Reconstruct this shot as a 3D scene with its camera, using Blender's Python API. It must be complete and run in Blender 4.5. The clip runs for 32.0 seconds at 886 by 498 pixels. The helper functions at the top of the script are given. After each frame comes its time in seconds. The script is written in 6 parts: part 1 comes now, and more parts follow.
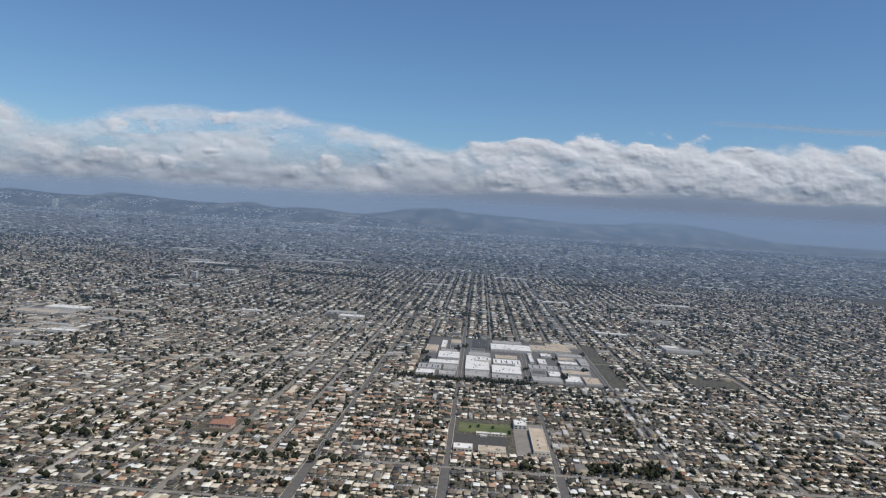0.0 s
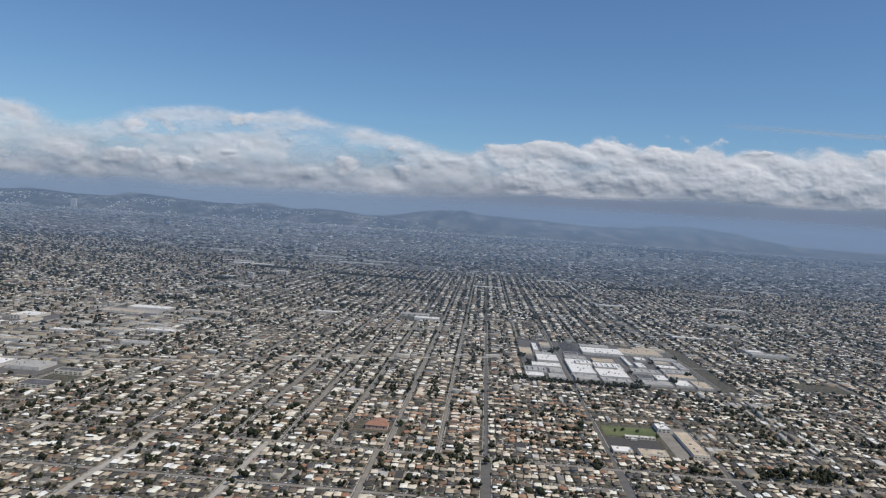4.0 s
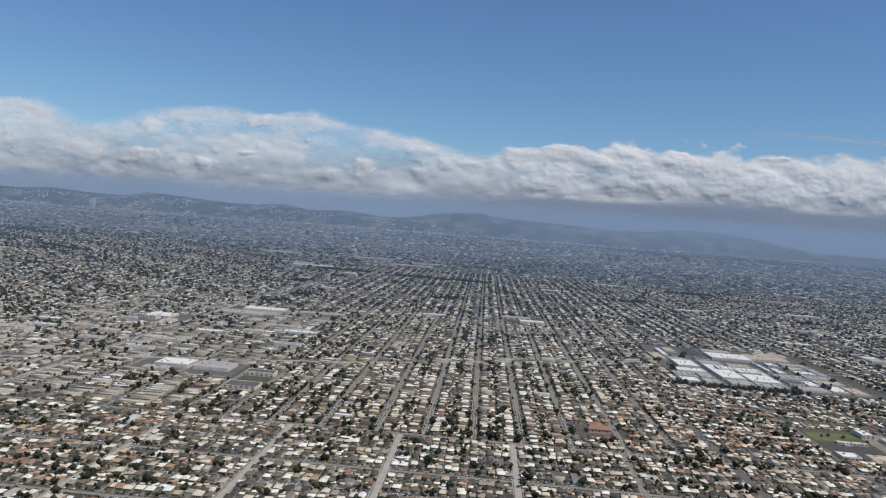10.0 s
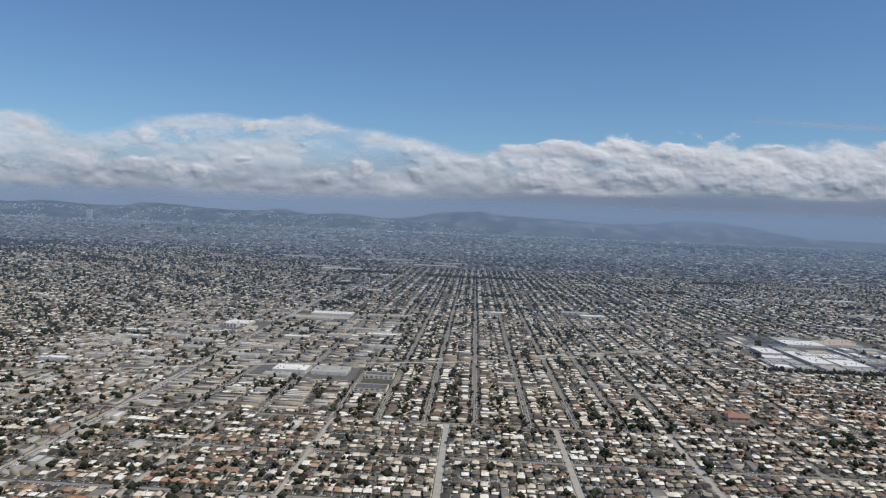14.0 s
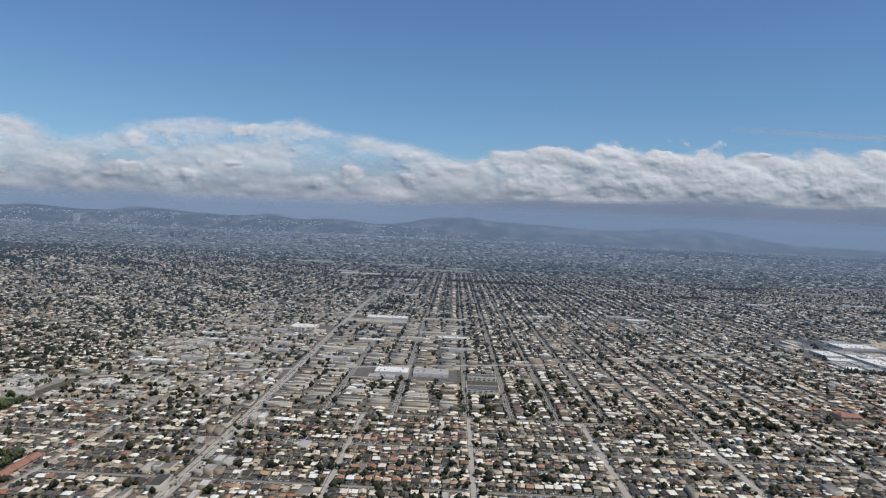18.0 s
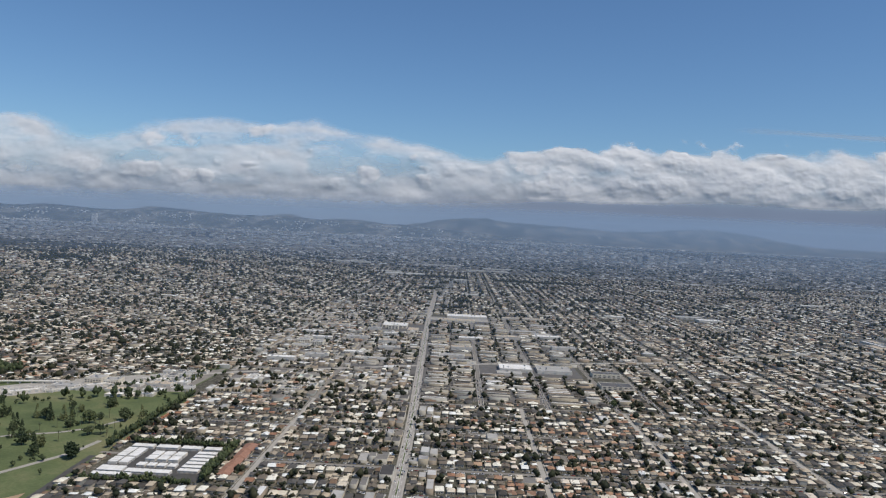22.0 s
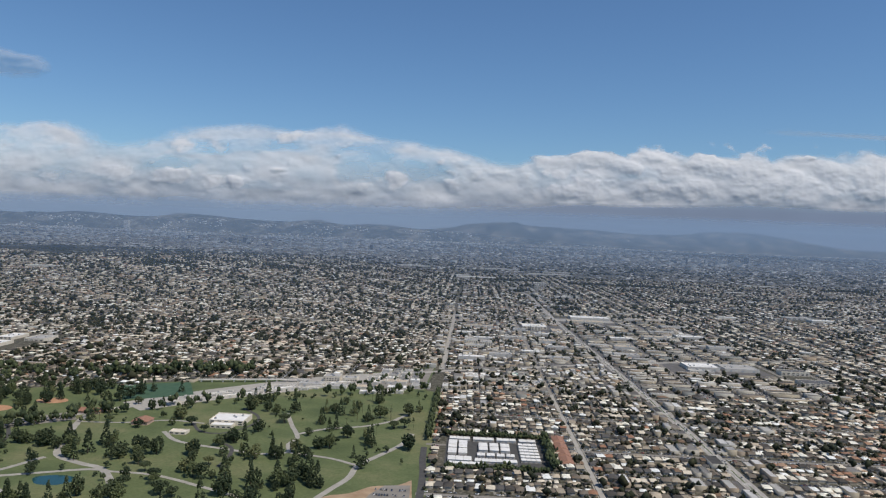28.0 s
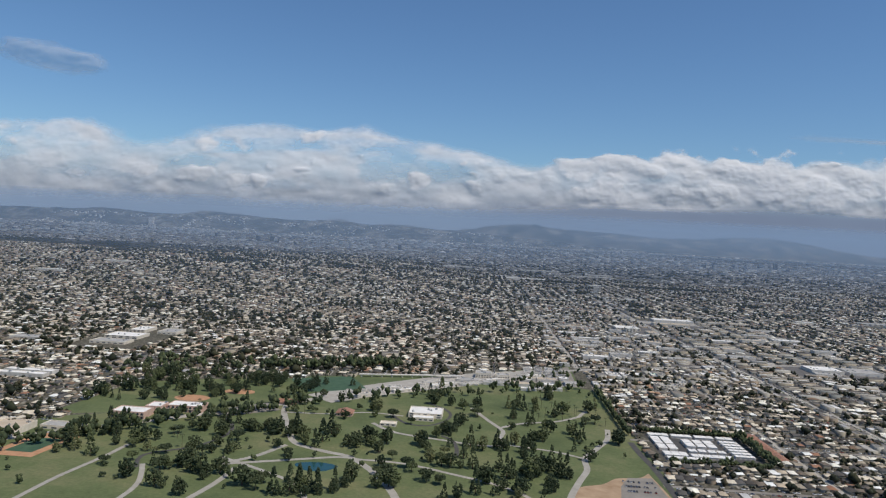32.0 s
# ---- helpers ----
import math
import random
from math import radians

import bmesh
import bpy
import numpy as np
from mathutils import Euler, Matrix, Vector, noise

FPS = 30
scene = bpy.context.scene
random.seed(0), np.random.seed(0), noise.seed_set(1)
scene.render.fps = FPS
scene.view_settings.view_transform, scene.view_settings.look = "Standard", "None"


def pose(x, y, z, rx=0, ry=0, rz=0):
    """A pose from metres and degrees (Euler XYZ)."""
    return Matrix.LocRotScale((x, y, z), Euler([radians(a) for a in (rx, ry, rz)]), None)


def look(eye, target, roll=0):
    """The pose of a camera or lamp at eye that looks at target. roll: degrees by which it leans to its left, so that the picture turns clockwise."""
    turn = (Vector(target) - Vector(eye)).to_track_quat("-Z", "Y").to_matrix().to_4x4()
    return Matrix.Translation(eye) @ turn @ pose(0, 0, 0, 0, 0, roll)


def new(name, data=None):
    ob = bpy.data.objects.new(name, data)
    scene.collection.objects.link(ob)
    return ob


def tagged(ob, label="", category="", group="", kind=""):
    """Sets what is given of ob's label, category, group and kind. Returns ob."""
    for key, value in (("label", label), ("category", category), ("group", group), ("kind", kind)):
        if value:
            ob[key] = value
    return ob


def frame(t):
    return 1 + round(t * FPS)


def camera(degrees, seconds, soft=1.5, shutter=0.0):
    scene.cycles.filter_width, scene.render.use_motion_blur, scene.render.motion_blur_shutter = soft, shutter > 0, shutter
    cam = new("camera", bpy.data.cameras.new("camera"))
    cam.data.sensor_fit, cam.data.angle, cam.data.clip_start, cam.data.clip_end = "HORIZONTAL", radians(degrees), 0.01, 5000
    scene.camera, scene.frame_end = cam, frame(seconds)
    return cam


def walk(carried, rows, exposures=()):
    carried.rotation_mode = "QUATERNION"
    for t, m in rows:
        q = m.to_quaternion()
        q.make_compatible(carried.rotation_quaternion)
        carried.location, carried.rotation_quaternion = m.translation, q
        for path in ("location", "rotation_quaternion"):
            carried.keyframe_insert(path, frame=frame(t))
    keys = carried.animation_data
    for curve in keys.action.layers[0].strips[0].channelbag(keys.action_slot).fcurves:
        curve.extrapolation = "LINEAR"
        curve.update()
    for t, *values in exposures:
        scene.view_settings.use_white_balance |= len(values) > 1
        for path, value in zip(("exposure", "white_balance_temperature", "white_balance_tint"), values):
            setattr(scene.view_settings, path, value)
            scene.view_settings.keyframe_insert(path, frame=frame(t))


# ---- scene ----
cam = camera(62.46, 32.0, 1.19)
EXPOSURE = 0.0

# The flight: seconds, eye, point looked at, roll.
PATH = [
    (0, (0.00, 0.00, 100.00), (-4.93, 99.80, 96.08), 3.45),
    (0.5, (-8.56, -0.64, 99.54), (-14.07, 99.13, 95.54), 3.13),
    (1, (-17.11, -1.30, 99.08), (-22.44, 98.49, 95.17), 2.74),
    (1.5, (-25.66, -1.97, 98.62), (-31.06, 97.81, 94.71), 2.75),
    (2, (-34.20, -2.66, 98.16), (-39.85, 97.11, 94.21), 2.65),
    (2.5, (-42.74, -3.36, 97.70), (-48.50, 96.40, 93.86), 2.61),
    (4.5, (-76.89, -6.33, 95.85), (-82.32, 93.46, 92.27), 4.22),
    (5, (-85.42, -7.11, 95.39), (-90.63, 92.70, 91.94), 4.40),
    (5.5, (-93.95, -7.90, 94.93), (-99.58, 91.88, 91.43), 4.57),
    (6, (-102.47, -8.71, 94.47), (-107.90, 91.08, 90.97), 4.56),
    (6.5, (-111.00, -9.53, 94.01), (-116.67, 90.24, 90.41), 4.61),
    (7, (-119.53, -10.37, 93.54), (-125.20, 89.40, 89.87), 4.55),
    (7.5, (-128.06, -11.23, 93.08), (-133.94, 88.53, 89.41), 4.46),
    (8, (-136.58, -12.09, 92.62), (-143.41, 87.61, 88.96), 4.49),
    (8.5, (-145.11, -12.97, 92.15), (-151.42, 86.76, 88.52), 4.54),
    (9, (-153.64, -13.87, 91.69), (-159.46, 85.90, 88.18), 4.39),
    (9.5, (-162.17, -14.78, 91.23), (-168.04, 84.99, 87.77), 4.38),
    (10, (-170.69, -15.70, 90.76), (-176.50, 84.07, 87.37), 4.29),
    (10.5, (-179.23, -16.64, 90.30), (-184.51, 83.17, 86.92), 4.20),
    (11, (-187.76, -17.59, 89.84), (-192.13, 82.26, 86.33), 3.63),
    (11.5, (-196.29, -18.55, 89.37), (-201.16, 81.27, 85.77), 3.40),
    (12, (-204.83, -19.52, 88.91), (-209.94, 80.28, 85.24), 3.19),
    (12.5, (-213.37, -20.51, 88.44), (-218.80, 79.27, 84.66), 3.12),
    (13, (-221.91, -21.51, 87.98), (-227.82, 78.25, 84.37), 3.03),
    (13.5, (-230.46, -22.53, 87.51), (-235.98, 77.26, 83.98), 2.70),
    (15.5, (-264.67, -26.71, 85.65), (-265.51, 73.25, 82.77), 1.84),
    (16, (-273.24, -27.78, 85.18), (-275.98, 72.14, 82.35), 1.90),
    (16.5, (-281.81, -28.87, 84.72), (-284.50, 71.05, 81.89), 2.10),
    (17, (-290.38, -29.97, 84.25), (-291.63, 69.99, 81.60), 2.29),
    (17.5, (-298.96, -31.08, 83.79), (-298.54, 68.89, 81.31), 2.41),
    (18, (-307.55, -32.20, 83.32), (-309.14, 67.75, 80.83), 2.53),
    (18.5, (-316.14, -33.34, 82.85), (-316.87, 66.63, 80.48), 2.68),
    (19, (-324.74, -34.48, 82.38), (-327.54, 65.45, 79.92), 2.63),
    (19.5, (-333.34, -35.64, 81.92), (-337.11, 64.26, 79.41), 2.72),
    (20, (-341.96, -36.80, 81.45), (-346.29, 63.07, 78.97), 2.75),
    (20.5, (-350.57, -37.98, 80.98), (-354.57, 61.91, 78.55), 2.80),
    (21, (-359.20, -39.17, 80.51), (-362.81, 60.74, 78.03), 2.88),
    (21.5, (-367.83, -40.37, 80.05), (-371.38, 59.54, 77.52), 2.80),
    (22, (-376.47, -41.57, 79.58), (-378.72, 58.37, 77.17), 2.69),
    (22.5, (-385.12, -42.79, 79.11), (-387.75, 57.14, 76.72), 2.58),
    (23, (-393.78, -44.02, 78.64), (-399.25, 55.80, 76.25), 2.49),
    (23.5, (-402.45, -45.26, 78.17), (-407.02, 54.61, 75.72), 2.42),
    (24, (-411.12, -46.51, 77.70), (-413.99, 53.43, 75.57), 2.48),
    (24.5, (-419.81, -47.77, 77.23), (-422.34, 52.18, 74.99), 2.47),
    (25, (-428.50, -49.03, 76.76), (-431.56, 50.89, 74.50), 2.42),
    (25.5, (-437.21, -50.31, 76.29), (-442.41, 49.53, 73.97), 2.25),
    (27.5, (-472.13, -55.51, 74.41), (-476.14, 44.39, 72.50), 2.20),
    (28, (-480.88, -56.83, 73.94), (-484.74, 43.08, 72.09), 2.26),
    (28.5, (-489.65, -58.16, 73.47), (-495.37, 41.66, 71.58), 2.23),
    (29, (-498.43, -59.50, 73.00), (-503.77, 40.34, 71.19), 2.33),
    (29.5, (-507.23, -60.85, 72.53), (-512.31, 39.01, 70.76), 2.44),
    (30, (-516.03, -62.20, 72.06), (-521.77, 37.62, 70.29), 2.46),
    (30.5, (-524.85, -63.57, 71.58), (-529.50, 36.31, 69.89), 2.54),
    (31, (-533.68, -64.94, 71.11), (-536.69, 35.00, 69.41), 2.65),
    (31.5, (-542.52, -66.31, 70.64), (-545.95, 33.61, 69.03), 2.78),
    (32, (-551.38, -67.70, 70.17), (-556.65, 32.15, 68.43), 3.07),
]
walk(cam, [(t, look(eye, target, roll)) for t, eye, target, roll in PATH], [(0, EXPOSURE), (32, EXPOSURE)])

# ---- light: a clear spring noon, sun high in the east-south-east ----
SUN_EL, SUN_AZ = 58.0, 120.0  # degrees above the horizon, and clockwise from +y
world = bpy.data.worlds.new("world")
scene.world = world
world.use_nodes = True
wn = world.node_tree
wn.nodes.clear()
sky = wn.nodes.new("ShaderNodeTexSky")
sky.sky_type, sky.sun_disc = "NISHITA", False
sky.sun_elevation, sky.sun_rotation = radians(SUN_EL), radians(SUN_AZ)
sky.air_density, sky.dust_density, sky.ozone_density = 1.0, 0.3, 3.0
bg = wn.nodes.new("ShaderNodeBackground")
bg.inputs["Strength"].default_value = 0.081
wo = wn.nodes.new("ShaderNodeOutputWorld")
tint = wn.nodes.new("ShaderNodeMix")
tint.data_type, tint.blend_type = "RGBA", "MULTIPLY"
tint.inputs[0].default_value, tint.inputs[7].default_value = 1.0, (0.78, 1.0, 1.20, 1)
wn.links.new(sky.outputs[0], tint.inputs[6])
wn.links.new(tint.outputs[2], bg.inputs[0])
wn.links.new(bg.outputs[0], wo.inputs[0])
sun_data = bpy.data.lights.new("sun", "SUN")
sun_data.energy, sun_data.angle, sun_data.color = 3.5, radians(0.53), (1.0, 0.925, 0.81)
sun = new("sun", sun_data)
_a, _e = radians(SUN_AZ), radians(SUN_EL)
sun.matrix_world = look((math.sin(_a) * math.cos(_e) * 900, math.cos(_a) * math.cos(_e) * 900, math.sin(_e) * 900), (0, 0, 0))

# ---- materials ----
def tree_of(name):
    m = bpy.data.materials.new(name)
    m.use_nodes = True
    t = m.node_tree
    t.nodes.clear()
    out = t.nodes.new("ShaderNodeOutputMaterial")
    return m, t, out


def link(t, a, b):
    t.links.new(a, b)


def ramp(t, fac, stops, constant=False):
    r = t.nodes.new("ShaderNodeValToRGB")
    r.color_ramp.interpolation = "CONSTANT" if constant else "LINEAR"
    while len(r.color_ramp.elements) < len(stops):
        r.color_ramp.elements.new(0.5)
    for e, (p, c) in zip(r.color_ramp.elements, stops):
        e.position, e.color = p, (*c, 1)
    link(t, fac, r.inputs[0])
    return r.outputs[0]


def place(t):
    return t.nodes.new("ShaderNodeNewGeometry").outputs["Position"]


def noise_of(t, scale, detail=4.0, rough=0.55, vec=None, out="Fac"):
    n = t.nodes.new("ShaderNodeTexNoise")
    n.inputs["Scale"].default_value, n.inputs["Detail"].default_value, n.inputs["Roughness"].default_value = scale, detail, rough
    link(t, vec if vec is not None else place(t), n.inputs["Vector"])
    return n.outputs[out]


def mix(t, fac, a, b, mode="MIX"):
    n = t.nodes.new("ShaderNodeMix")
    n.data_type, n.blend_type = "RGBA", mode
    for value, socket in ((fac, n.inputs[0]), (a, n.inputs[6]), (b, n.inputs[7])):
        if isinstance(value, (int, float)):
            socket.default_value = value
        elif isinstance(value, tuple):
            socket.default_value = (*value, 1)
        else:
            link(t, value, socket)
    return n.outputs[2]


def maths(t, op, a, b=0.0, clamp=False):
    n = t.nodes.new("ShaderNodeMath")
    n.operation, n.use_clamp = op, clamp
    for value, socket in ((a, n.inputs[0]), (b, n.inputs[1])):
        if isinstance(value, (int, float)):
            socket.default_value = value
        else:
            link(t, value, socket)
    return n.outputs[0]


def surface(name, colour, rough=0.85, bump=0.0, bump_scale=3.0, metal=0.0):
    """colour: a tuple, or a function of the node tree that gives a colour socket."""
    m, t, out = tree_of(name)
    b = t.nodes.new("ShaderNodeBsdfPrincipled")
    b.inputs["Roughness"].default_value, b.inputs["Metallic"].default_value = rough, metal
    b.inputs["Specular IOR Level"].default_value = 0.25
    if isinstance(colour, tuple):
        b.inputs["Base Color"].default_value = (*colour, 1)
    else:
        link(t, colour(t), b.inputs["Base Color"])
    if bump:
        n = t.nodes.new("ShaderNodeBump")
        n.inputs["Strength"].default_value = bump
        link(t, noise_of(t, bump_scale), n.inputs["Height"])
        link(t, n.outputs[0], b.inputs["Normal"])
    link(t, b.outputs[0], out.inputs[0])
    return m


def island(t):
    return t.nodes.new("ShaderNodeNewGeometry").outputs["Random Per Island"]


def per_object(t):
    return t.nodes.new("ShaderNodeObjectInfo").outputs["Random"]


ROOFS = [(0.0, (0.701, 0.622, 0.489)), (0.15, (0.373, 0.316, 0.239)), (0.26, (0.186, 0.155, 0.120)), (0.41, (0.079, 0.071, 0.062)), (0.54, (0.215, 0.144, 0.094)),
         (0.59, (0.520, 0.433, 0.322)), (0.68, (0.860, 0.821, 0.697)), (0.80, (0.113, 0.105, 0.097)), (0.925, (0.339, 0.183, 0.114)), (0.945, (0.860, 0.860, 0.811))]
TILES = [(0.0, (0.400, 0.239, 0.150)), (0.2, (0.302, 0.180, 0.120)), (0.36, (0.497, 0.329, 0.215)), (0.55, (0.670, 0.541, 0.420)), (0.8, (0.756, 0.657, 0.540))]
WALLS = [(0.0, (0.401, 0.353, 0.269)), (0.25, (0.439, 0.405, 0.339)), (0.45, (0.336, 0.278, 0.210)), (0.6, (0.466, 0.441, 0.385)), (0.8, (0.375, 0.297, 0.216)), (0.92, (0.284, 0.290, 0.269))]
LEAVES = [(0.0, (0.018, 0.024, 0.012)), (0.25, (0.026, 0.031, 0.016)), (0.55, (0.034, 0.040, 0.019)), (0.8, (0.049, 0.050, 0.024)), (0.95, (0.068, 0.058, 0.031))]
PARK_LEAVES = [(0.0, (0.034, 0.051, 0.023)), (0.25, (0.051, 0.069, 0.031)), (0.55, (0.071, 0.090, 0.040)), (0.8, (0.103, 0.124, 0.051)), (0.93, (0.149, 0.161, 0.069))]
FLATS = [(0.0, (0.24, 0.225, 0.205)), (0.2, (0.46, 0.44, 0.405)), (0.34, (0.15, 0.14, 0.13)), (0.54, (0.085, 0.08, 0.076)), (0.70, (0.25, 0.22, 0.185)), (0.82, (0.40, 0.39, 0.38)), (0.90, (0.72, 0.71, 0.68))]
PALE = [(0.0, (0.60, 0.58, 0.55)), (0.4, (0.76, 0.75, 0.73)), (0.7, (0.50, 0.48, 0.45))]


def varied(stops, rnd, scale=0.8, amount=0.28):
    """A colour picked by chance from stops, with weathering over it."""
    def colour(t):
        c = ramp(t, rnd(t), stops, True)
        dirt = ramp(t, noise_of(t, scale, 5, 0.65), [(0.3, (1 - amount,) * 3), (0.7, (1.0, 1.0, 1.0))])
        return mix(t, 1.0, c, dirt, "MULTIPLY")
    return colour


def roof_colour(rnd, scale, amount):
    """Shingles, with more clay tiles in some districts."""
    def colour(t):
        plain = varied(ROOFS, rnd, scale, amount)(t)
        tiled = varied(TILES, rnd, scale, amount)(t)
        d = t.nodes.new("ShaderNodeVectorMath")
        d.operation = "DISTANCE"
        link(t, place(t), d.inputs[0])
        d.inputs[1].default_value = (-322, 212, 0)
        core = maths(t, "SUBTRACT", 0.55, maths(t, "DIVIDE", d.outputs["Value"], 130.0), True)
        patchy = maths(t, "MULTIPLY", maths(t, "SUBTRACT", noise_of(t, 0.014, 2, 0.5), 0.56, True), 2.2, True)
        d2 = t.nodes.new("ShaderNodeVectorMath")
        d2.operation = "DISTANCE"
        link(t, place(t), d2.inputs[0])
        d2.inputs[1].default_value = (-55, 345, 0)
        core = maths(t, "MAXIMUM", core, maths(t, "SUBTRACT", 0.6, maths(t, "DIVIDE", d2.outputs["Value"], 180.0), True))
        share = maths(t, "MAXIMUM", core, patchy)
        pick = maths(t, "LESS_THAN", maths(t, "FRACT", maths(t, "MULTIPLY", rnd(t), 37.31)), share)
        return mix(t, pick, plain, tiled)
    return colour


M_ROOF = surface("shingle_roofs", roof_colour(island, 0.8, 0.28), 0.9)
M_WALL = surface("stucco_walls", varied(WALLS, island), 0.9)
M_FARROOF = surface("far_roofs", varied([(0.0, (0.30, 0.29, 0.275)), (0.25, (0.10, 0.10, 0.10)), (0.48, (0.20, 0.185, 0.17)), (0.66, (0.76, 0.75, 0.73)), (0.80, (0.07, 0.074, 0.075))], island), 0.9)
M_FARWALL = surface("white_walls", varied([(0.0, (0.80, 0.80, 0.79)), (0.4, (0.66, 0.65, 0.63)), (0.7, (0.82, 0.82, 0.82)), (0.85, (0.45, 0.44, 0.43))], island), 0.9)
M_FLAT = surface("flat_roofs", varied(FLATS, island, 0.35, 0.35), 0.85)
M_PALE = surface("pale_flat_roofs", varied(PALE, island, 0.2, 0.3), 0.85)
M_ROOF1 = surface("shingle_roof", roof_colour(per_object, 2.0, 0.3), 0.9, 0.4, 9.0)
M_WALL1 = surface("stucco_wall", varied(WALLS, per_object, 1.5, 0.2), 0.9)
M_LEAF = surface("foliage", varied(LEAVES, island, 1.2, 0.4), 0.75)
M_LEAF1 = surface("park_foliage", varied(PARK_LEAVES, per_object, 2.0, 0.45), 0.75)
M_BARK = surface("bark", (0.09, 0.065, 0.045), 0.95)
M_WHITE = surface("white_membrane_roof", lambda t: ramp(t, noise_of(t, 0.22, 6, 0.7), [(0.3, (0.60, 0.58, 0.54)), (0.5, (0.74, 0.72, 0.68)), (0.7, (0.82, 0.80, 0.77))]), 0.9)
M_PANEL = surface("pale_wall_panel", lambda t: ramp(t, noise_of(t, 0.6, 5), [(0.3, (0.50, 0.47, 0.42)), (0.7, (0.66, 0.62, 0.56))]), 0.8)
M_GREYROOF = surface("grey_roof", lambda t: ramp(t, noise_of(t, 0.3, 6, 0.7), [(0.3, (0.30, 0.29, 0.27)), (0.7, (0.46, 0.44, 0.41))]), 0.85)
M_DARKROOF = surface("dark_roof", lambda t: ramp(t, noise_of(t, 0.4, 5), [(0.3, (0.08, 0.08, 0.085)), (0.7, (0.15, 0.145, 0.14))]), 0.9)
M_TANROOF = surface("tan_roof", lambda t: ramp(t, noise_of(t, 0.3, 5), [(0.3, (0.42, 0.34, 0.25)), (0.7, (0.56, 0.47, 0.36))]), 0.9)
M_TILE = surface("clay_tile_roof", lambda t: ramp(t, noise_of(t, 1.4, 5), [(0.3, (0.24, 0.125, 0.085)), (0.7, (0.36, 0.20, 0.14))]), 0.85)
M_PINK = surface("salmon_stucco", lambda t: ramp(t, noise_of(t, 0.8, 5), [(0.3, (0.50, 0.34, 0.27)), (0.7, (0.60, 0.43, 0.35))]), 0.9)
M_CREAM = surface("cream_stucco", lambda t: ramp(t, noise_of(t, 0.8, 5), [(0.3, (0.60, 0.53, 0.42)), (0.7, (0.72, 0.66, 0.56))]), 0.9)
M_GLASS = surface("window_glass", (0.045, 0.055, 0.07), 0.15)
M_METAL = surface("roof_unit_metal", (0.45, 0.46, 0.47), 0.45, metal=0.6)
M_ASPHALT = surface("asphalt", lambda t: ramp(t, noise_of(t, 0.5, 6, 0.7), [(0.3, (0.060, 0.058, 0.056)), (0.7, (0.10, 0.096, 0.09))]), 0.9)
M_AVENUE = surface("avenue_asphalt", lambda t: ramp(t, noise_of(t, 0.3, 6, 0.7), [(0.3, (0.10, 0.095, 0.09)), (0.7, (0.16, 0.15, 0.14))]), 0.9)
M_BOULEVARD = surface("worn_concrete", lambda t: ramp(t, noise_of(t, 0.2, 6, 0.7), [(0.3, (0.25, 0.232, 0.21)), (0.7, (0.40, 0.37, 0.335))]), 0.9)
M_LEAF2 = surface("shrub_foliage", varied(PARK_LEAVES[:4], island, 1.5, 0.45), 0.75)
M_STREET = surface("worn_street", lambda t: ramp(t, noise_of(t, 0.15, 6, 0.7), [(0.3, (0.185, 0.168, 0.145)), (0.7, (0.29, 0.265, 0.23))]), 0.9)
M_CONCRETE = surface("pale_concrete", lambda t: ramp(t, noise_of(t, 0.3, 6, 0.7), [(0.3, (0.31, 0.288, 0.25)), (0.7, (0.43, 0.40, 0.355))]), 0.9)
M_PATH = surface("park_drive", lambda t: ramp(t, noise_of(t, 0.4, 5), [(0.3, (0.30, 0.28, 0.24)), (0.7, (0.40, 0.375, 0.33))]), 0.9)
M_PAINT = surface("road_paint", (0.72, 0.71, 0.66), 0.8)
M_DIRT = surface("bare_soil", lambda t: ramp(t, noise_of(t, 0.25, 6), [(0.3, (0.30, 0.20, 0.12)), (0.7, (0.44, 0.32, 0.21))]), 0.95)
M_CLAY = surface("ball_field_clay", lambda t: ramp(t, noise_of(t, 0.5, 5), [(0.3, (0.38, 0.20, 0.11)), (0.7, (0.50, 0.29, 0.17))]), 0.95)
M_TURF = surface("sports_turf", lambda t: ramp(t, noise_of(t, 0.3, 5), [(0.3, (0.045, 0.09, 0.055)), (0.7, (0.07, 0.125, 0.075))]), 0.9)
M_POND = surface("pond_water", (0.02, 0.07, 0.075), 0.08)


def lawn_colour(t):
    base = ramp(t, noise_of(t, 0.035, 6, 0.65), [(0.28, (0.078, 0.105, 0.045)), (0.5, (0.128, 0.156, 0.066)), (0.72, (0.215, 0.205, 0.105))])
    fine = ramp(t, noise_of(t, 0.9, 5, 0.7), [(0.3, (0.72, 0.72, 0.72)), (0.7, (1.08, 1.08, 1.08))])
    return mix(t, 1.0, base, fine, "MULTIPLY")


M_LAWN = surface("cemetery_lawn", lawn_colour, 0.95)


def ground_colour(t):
    yard = ramp(t, noise_of(t, 0.55, 5, 0.75), [(0.28, (0.036, 0.039, 0.024)), (0.45, (0.072, 0.067, 0.050)), (0.58, (0.150, 0.137, 0.113)), (0.72, (0.33, 0.305, 0.26))])
    wide = ramp(t, noise_of(t, 0.02, 4, 0.6), [(0.3, (0.74, 0.78, 0.74)), (0.7, (1.1, 1.06, 1.0))])
    return mix(t, 1.0, yard, wide, "MULTIPLY")


